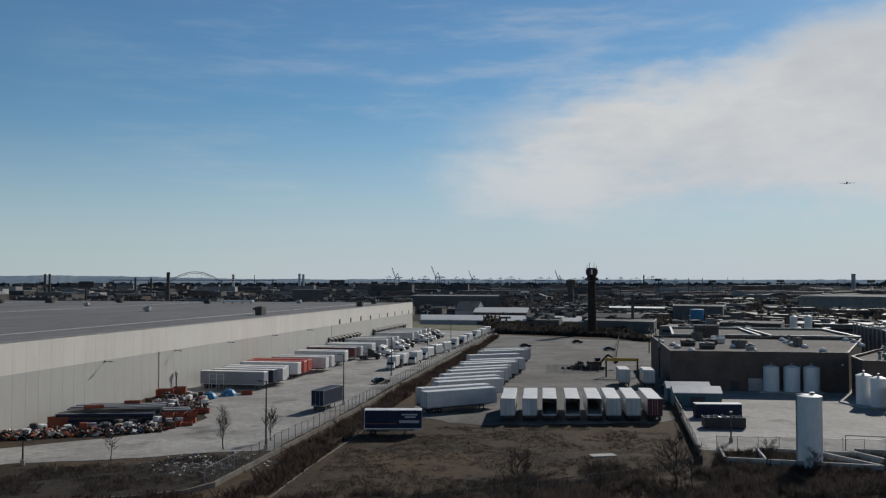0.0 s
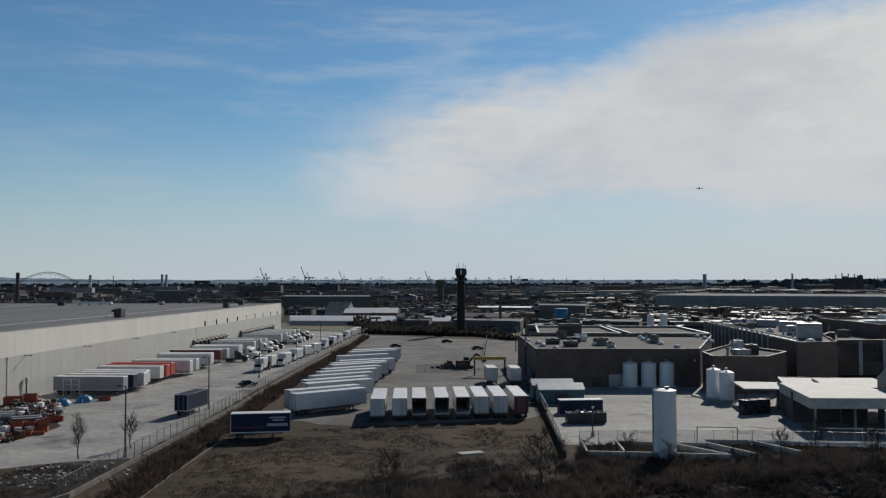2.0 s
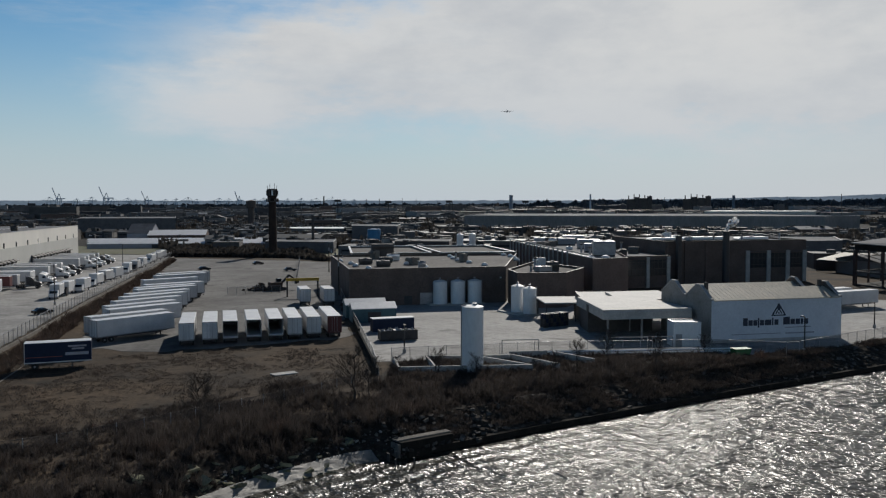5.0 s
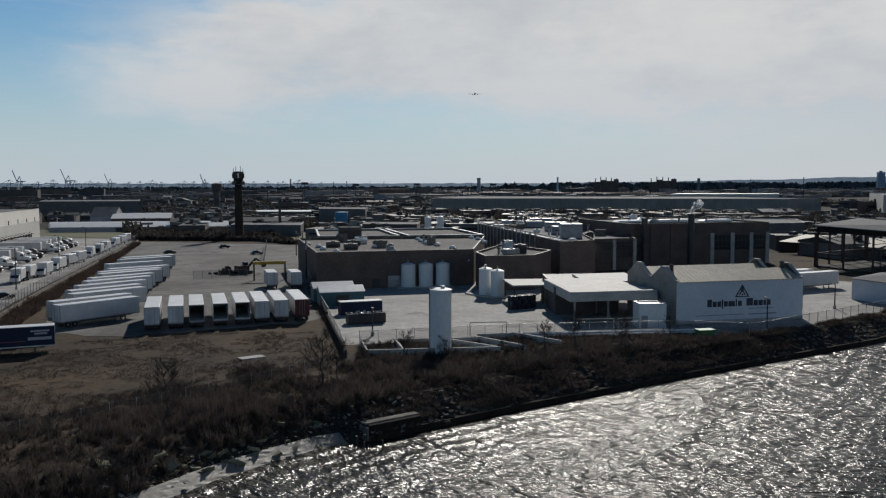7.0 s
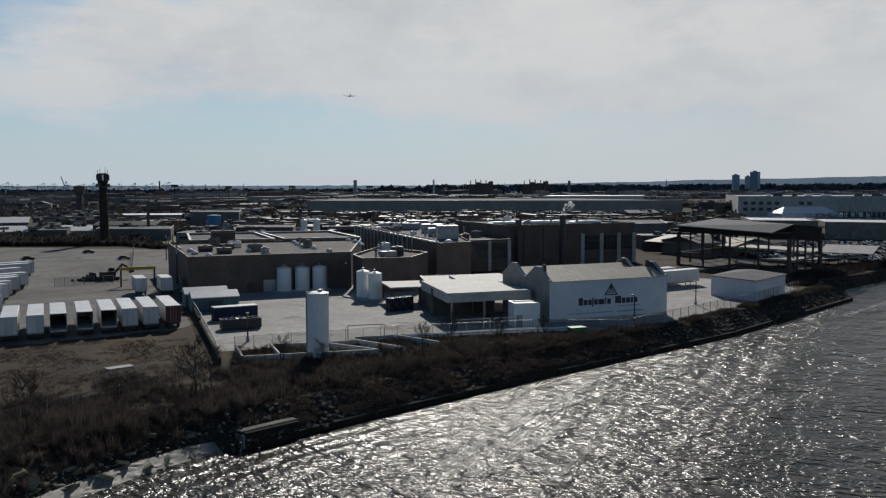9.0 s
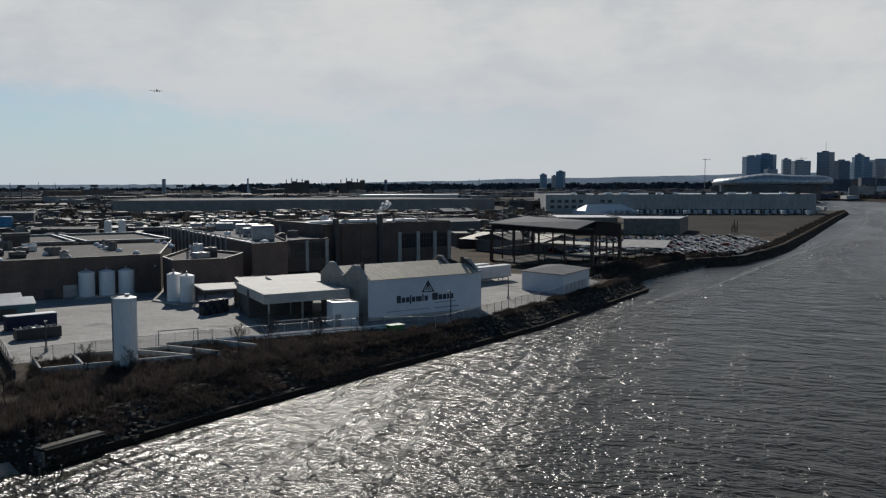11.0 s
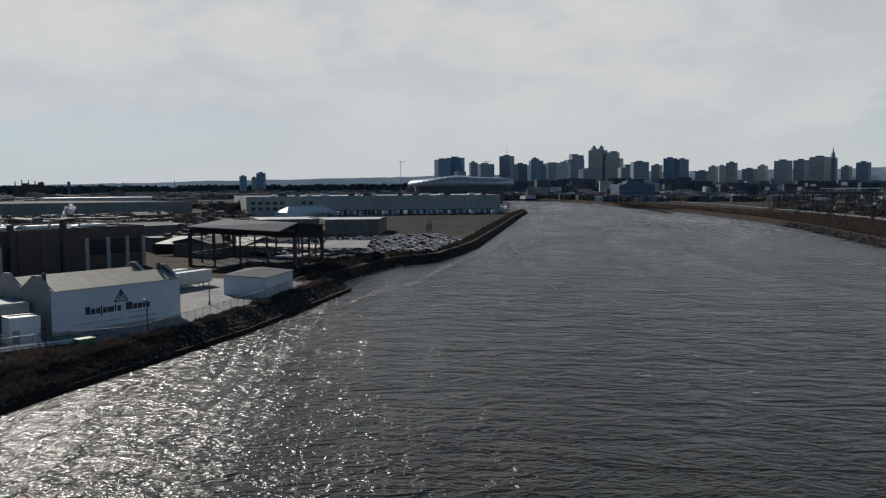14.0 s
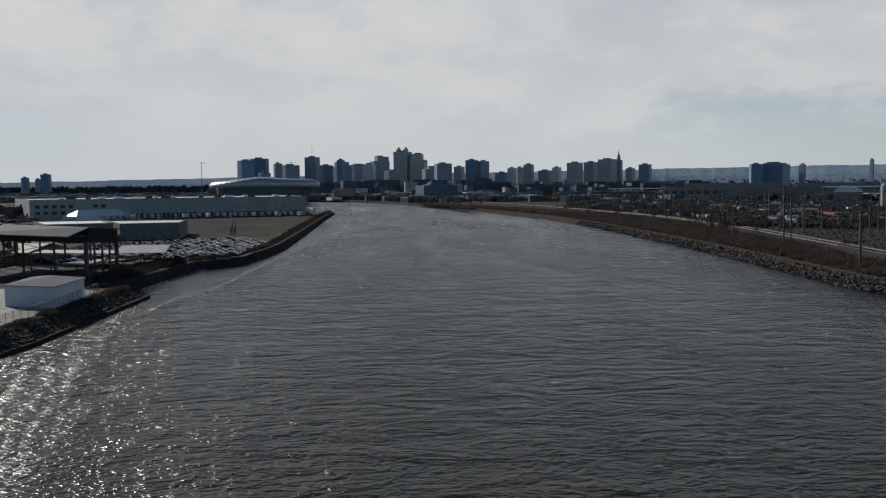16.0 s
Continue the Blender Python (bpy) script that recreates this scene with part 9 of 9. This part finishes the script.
for x, y, z, w_, l_, h in ((-67.2, 152.6, 0.02, 2.6, 4.2, 2.4), (-48.9, 155.0, 0.02, 2.2, 2.4, 1.5), (-48.7, 155.2, 1.1, 2.0, 2.6, 1.4), (-46.9, 156.0, 0.02, 2.2, 2.6, 1.6), (-46.8, 156.2, 1.15, 2.0, 2.2, 1.2), (-45.2, 156.6, 0.02, 2.0, 2.6, 1.5), (-45.0, 156.8, 1.1, 1.8, 2.6, 1.2), (-49.0, 152.2, 0.02, 2.0, 3.0, 1.0), (-46.8, 152.9, 0.02, 1.8, 3.0, 1.2), (-44.9, 153.8, 0.02, 1.8, 2.4, 0.9), (-61.6, 154.4, 2.90, 1.8, 4.4, 0.8), (-57.5, 160.0, 2.95, 1.2, 2.0, 0.8), (-56.0, 160.2, 2.95, 1.2, 1.8, 0.8), (-60.6, 191.0, 0.02, 2.6, 5.0, 2.6), (-58.0, 192.6, 0.02, 2.4, 3.6, 3.0), (-46.4, 168.0, 0.02, 2.0, 4.2, 1.2), (-43.8, 195.6, 0.02, 2.0, 3.2, 1.2), (-58.5, 147.5, 0.02, 1.4, 3.2, 0.7), (-62.5, 148.5, 0.02, 1.6, 3.6, 0.7)):
    bin_box(x, y, z, 76 + jr.uniform(-14, 14), w_ * 0.75, l_ * 0.75, h * 0.7, ORANGE, "faded orange steel bin among building material")
for i in range(70):
    k = jr.random()
    if k < 0.55:
        x, y = along((-69, 144), (-45, 152), jr.random())
        y += jr.uniform(-1, 4)
    else:
        x, y = along((-58, 178), (-43.5, 186), jr.random())
        y += jr.uniform(-8, 14)
        x += jr.uniform(-3, 1)
    if inside(x, y, COURT):
        continue
    t = thing("pallet_stack", jr.choice(("wrapped pale pallet of building blocks", "pallet of grey blocks under torn wrap", "dark pallet of bundled material")), "pallet", "pallets of material", (x, y, 0.01), jr.uniform(0, 180))
    h = jr.uniform(0.6, 1.7)
    part("pallet", Shape().box(-0.6, -0.5, 0, 0.6, -0.35, 0.14).box(-0.6, 0.35, 0, 0.6, 0.5, 0.14).box(-0.6, -0.08, 0, 0.6, 0.08, 0.14), BARK, t)
    part("load", Shape().soft(-0.62, -0.55, 0.142, 0.62, 0.55, h, 0.08), jr.choice((WHITE, CASTCON, DARKSTEEL, RUST, ORANGE, TRAILERGREY, WHITE, TRAILERBLACK)), t)
bj = Shape()
for i in range(2600):
    k = jr.random()
    if k < 0.5:
        x, y = along((-73, 141), (-47, 150), jr.random())
        y += jr.uniform(-3, 4)
    elif k < 0.75:
        x, y = along((-49, 164), (-46, 186), jr.random())
        x += jr.uniform(-8, 1)
    else:
        x, y = along((-60, 185), (-44.5, 190), jr.random())
        y += jr.uniform(-10, 12)
    if inside(x, y, COURT):
        continue
    m = pose(x, y, jr.uniform(0, 0.9) * (0.4 + 0.6 * noise.noise(Vector((x * 0.3, y * 0.3, 0)))) + 0.15, jr.uniform(-50, 50), jr.uniform(-50, 50), jr.uniform(0, 180))
    bj.box(-jr.uniform(0.1, 0.9), -jr.uniform(0.05, 0.4), -0.12, jr.uniform(0.1, 0.9), jr.uniform(0.05, 0.4), 0.12, m)
solid("scrap_heap", bj, JUNK, "heaped mixed scrap and broken building material", "scrap", kind="stuff")
for x, y, c_ in ((-50.5, 189, BLUEPAINT), (-47.5, 194, BLUEPAINT)):
    t = thing("tarpaulin", "crumpled blue tarpaulin over material", "tarpaulin", at=(x, y, 0))
    part("sheet", Shape().lathe([(1.9, 0), (1.7, 0.6), (1.1, 1.2), (0.2, 1.6)], 9), c_, t)
    part("rope", Shape().box(-0.05, -1.8, 0.0, 0.05, -1.7, 0.7), WHITE, t)
cl = thing("column_clock", "slim dark gas riser on the warehouse wall", "riser", at=(*wh(58, 0.5), 0))
part("pipe", Shape().lathe([(0.16, 0), (0.16, 4.2)], 8), DARKSTEEL, cl)
part("cap", Shape().lathe([(0.3, 3.6), (0.35, 4.4), (0.1, 4.8)], 8), STEEL, cl)
scf = thing("scaffold", "white scaffold tower beside parked trailers", "scaffold", at=(-53.0, 205.6, 0.05), az=10)
for x in (-1.8, 0, 1.8):
    for y in (-0.7, 0.7):
        part("upright", Shape().box(x - 0.05, y - 0.05, 0, x + 0.05, y + 0.05, 3.6), WHITE, scf)
for z in (1.2, 2.4, 3.5):
    part("ledger", Shape().box(-1.8, -0.74, z, 1.8, -0.66, z + 0.08).box(-1.8, 0.66, z, 1.8, 0.74, z + 0.08), WHITE, scf)

# scrap-handling machine and yellow gantry in the trailer yard
dz = thing("excavator", "dark tracked excavator with a folded arm", "excavator", at=(44.0, 251, 0.05), az=75)
for s in (-1, 1):
    part("track", Shape().side([(-2.2, 0.3), (-1.8, 0), (1.8, 0), (2.2, 0.3), (2.2, 0.7), (1.8, 0.95), (-1.8, 0.95), (-2.2, 0.7)], s * 1.1 - 0.3, s * 1.1 + 0.3), DARKSTEEL, dz)
part("house", Shape().soft(-1.3, -2.4, 1.05, 1.3, 1.2, 2.4, 0.12), RUST, dz)
part("cab", Shape().soft(-1.3, 0.1, 2.4, -0.2, 1.5, 3.3, 0.1), GLASS, dz)
part("boom", Shape().bar((0.3, 1.0, 1.8), (0.3, 3.6, 4.2), 0.4, 0.55).bar((0.3, 3.6, 4.2), (0.3, 6.0, 2.6), 0.35, 0.45), DARKSTEEL, dz)
part("bucket", Shape().side([(5.6, 1.6), (6.6, 1.9), (6.4, 2.8), (5.8, 2.8)], -0.3, 0.9), DARKSTEEL, dz)
hp = Shape()
for i in range(160):
    q = abs(jr.gauss(0, 1.0))
    a = jr.uniform(0, 6.28)
    m = pose(39.5 + q * 2.2 * math.cos(a), 252.5 + q * 1.5 * math.sin(a), max(0.1, 1.9 - q * 1.1) * jr.random() + 0.1, jr.uniform(0, 90), jr.uniform(0, 90), jr.uniform(0, 180))
    hp.box(-jr.uniform(0.2, 0.9), -jr.uniform(0.1, 0.4), -0.1, jr.uniform(0.2, 0.9), jr.uniform(0.1, 0.4), 0.1, m)
solid("scrap_heap", hp, RUST, "dark heap of scrap beside an excavator", "scrap", kind="stuff")
gy = thing("yellow_gantry", "yellow steel portal gantry with a beam", "gantry", at=(47.5, 232, 0.05), az=6)
part("beam", Shape().soft(-4.4, -0.35, 4.2, 4.4, 0.35, 5.0, 0.05), YELLOW, gy)
for s in (-1, 1):
    part("leg", Shape().box(s * 4.1 - 0.2, -0.25, 0, s * 4.1 + 0.2, 0.25, 4.2), DARKSTEEL, gy)
gb = thing("skip_bin", "small green skip beside the river fence", "bin", at=(95.6, 114.6, 0.05), az=100)
part("body", Shape().side([(-1.2, 0.2), (1.0, 0.2), (1.4, 1.3), (-1.5, 1.3)], -0.9, 0.9), surf("green_paint", (0.03, 0.16, 0.05), (0.03, 0.13, 0.045), 1, 0.5), gb)
part("lid", Shape().box(-0.92, -1.5, 1.305, 0.92, 1.4, 1.36), surf("green_lid", (0.04, 0.2, 0.06), (0.03, 0.17, 0.05), 1, 0.5), gb)

# airliner low over the city
D_ = 2200
pa_, pe_ = radians(25.0), radians(5.9)
ap = thing("airliner", "small grey airliner low in the sky", "aeroplane", at=(D_ * math.sin(pa_) * math.cos(pe_), D_ * math.cos(pa_) * math.cos(pe_), 25.3 + D_ * math.sin(pe_)), az=200)
GREYP = surf("airliner_grey", (0.30, 0.31, 0.33), (0.25, 0.26, 0.28), 0.1, 0.4)
part("fuselage", Shape().lathe([(0.4, -17), (1.4, -13), (1.9, -8), (1.95, 9), (1.5, 14), (0.5, 17)], 14, pose(0, 0, 0, -90, 0, 0)), GREYP, ap, smooth=True)
for s in (-1, 1):
    part("wing", Shape().add([(s * 1.5, 3.5, -0.6), (s * 1.5, -3.0, -0.6), (s * 17.5, -7.0, 1.0), (s * 17.5, -5.4, 1.0), (s * 1.5, 3.5, -0.1), (s * 1.5, -3.0, -0.1), (s * 17.5, -7.0, 1.2), (s * 17.5, -5.4, 1.2)], [(0, 1, 2, 3), (7, 6, 5, 4), (0, 3, 7, 4), (1, 5, 6, 2), (2, 6, 7, 3), (0, 4, 5, 1)]), GREYP, ap)
    part("engine", Shape().lathe([(0.8, -1.8), (1.05, 0), (0.95, 1.8)], 12, pose(s * 5.6, 1.6, -1.5, -90, 0, 0)), GREYP, ap)
    part("tailplane", Shape().box(min(0, s * 6.0), -15.5, 0.9, max(0, s * 6.0), -13.2, 1.1), GREYP, ap)
part("fin", Shape().side([(-12.0, 1.5), (-16.5, 1.5), (-17.2, 7.0), (-15.4, 7.0)], -0.2, 0.2), GREYP, ap)
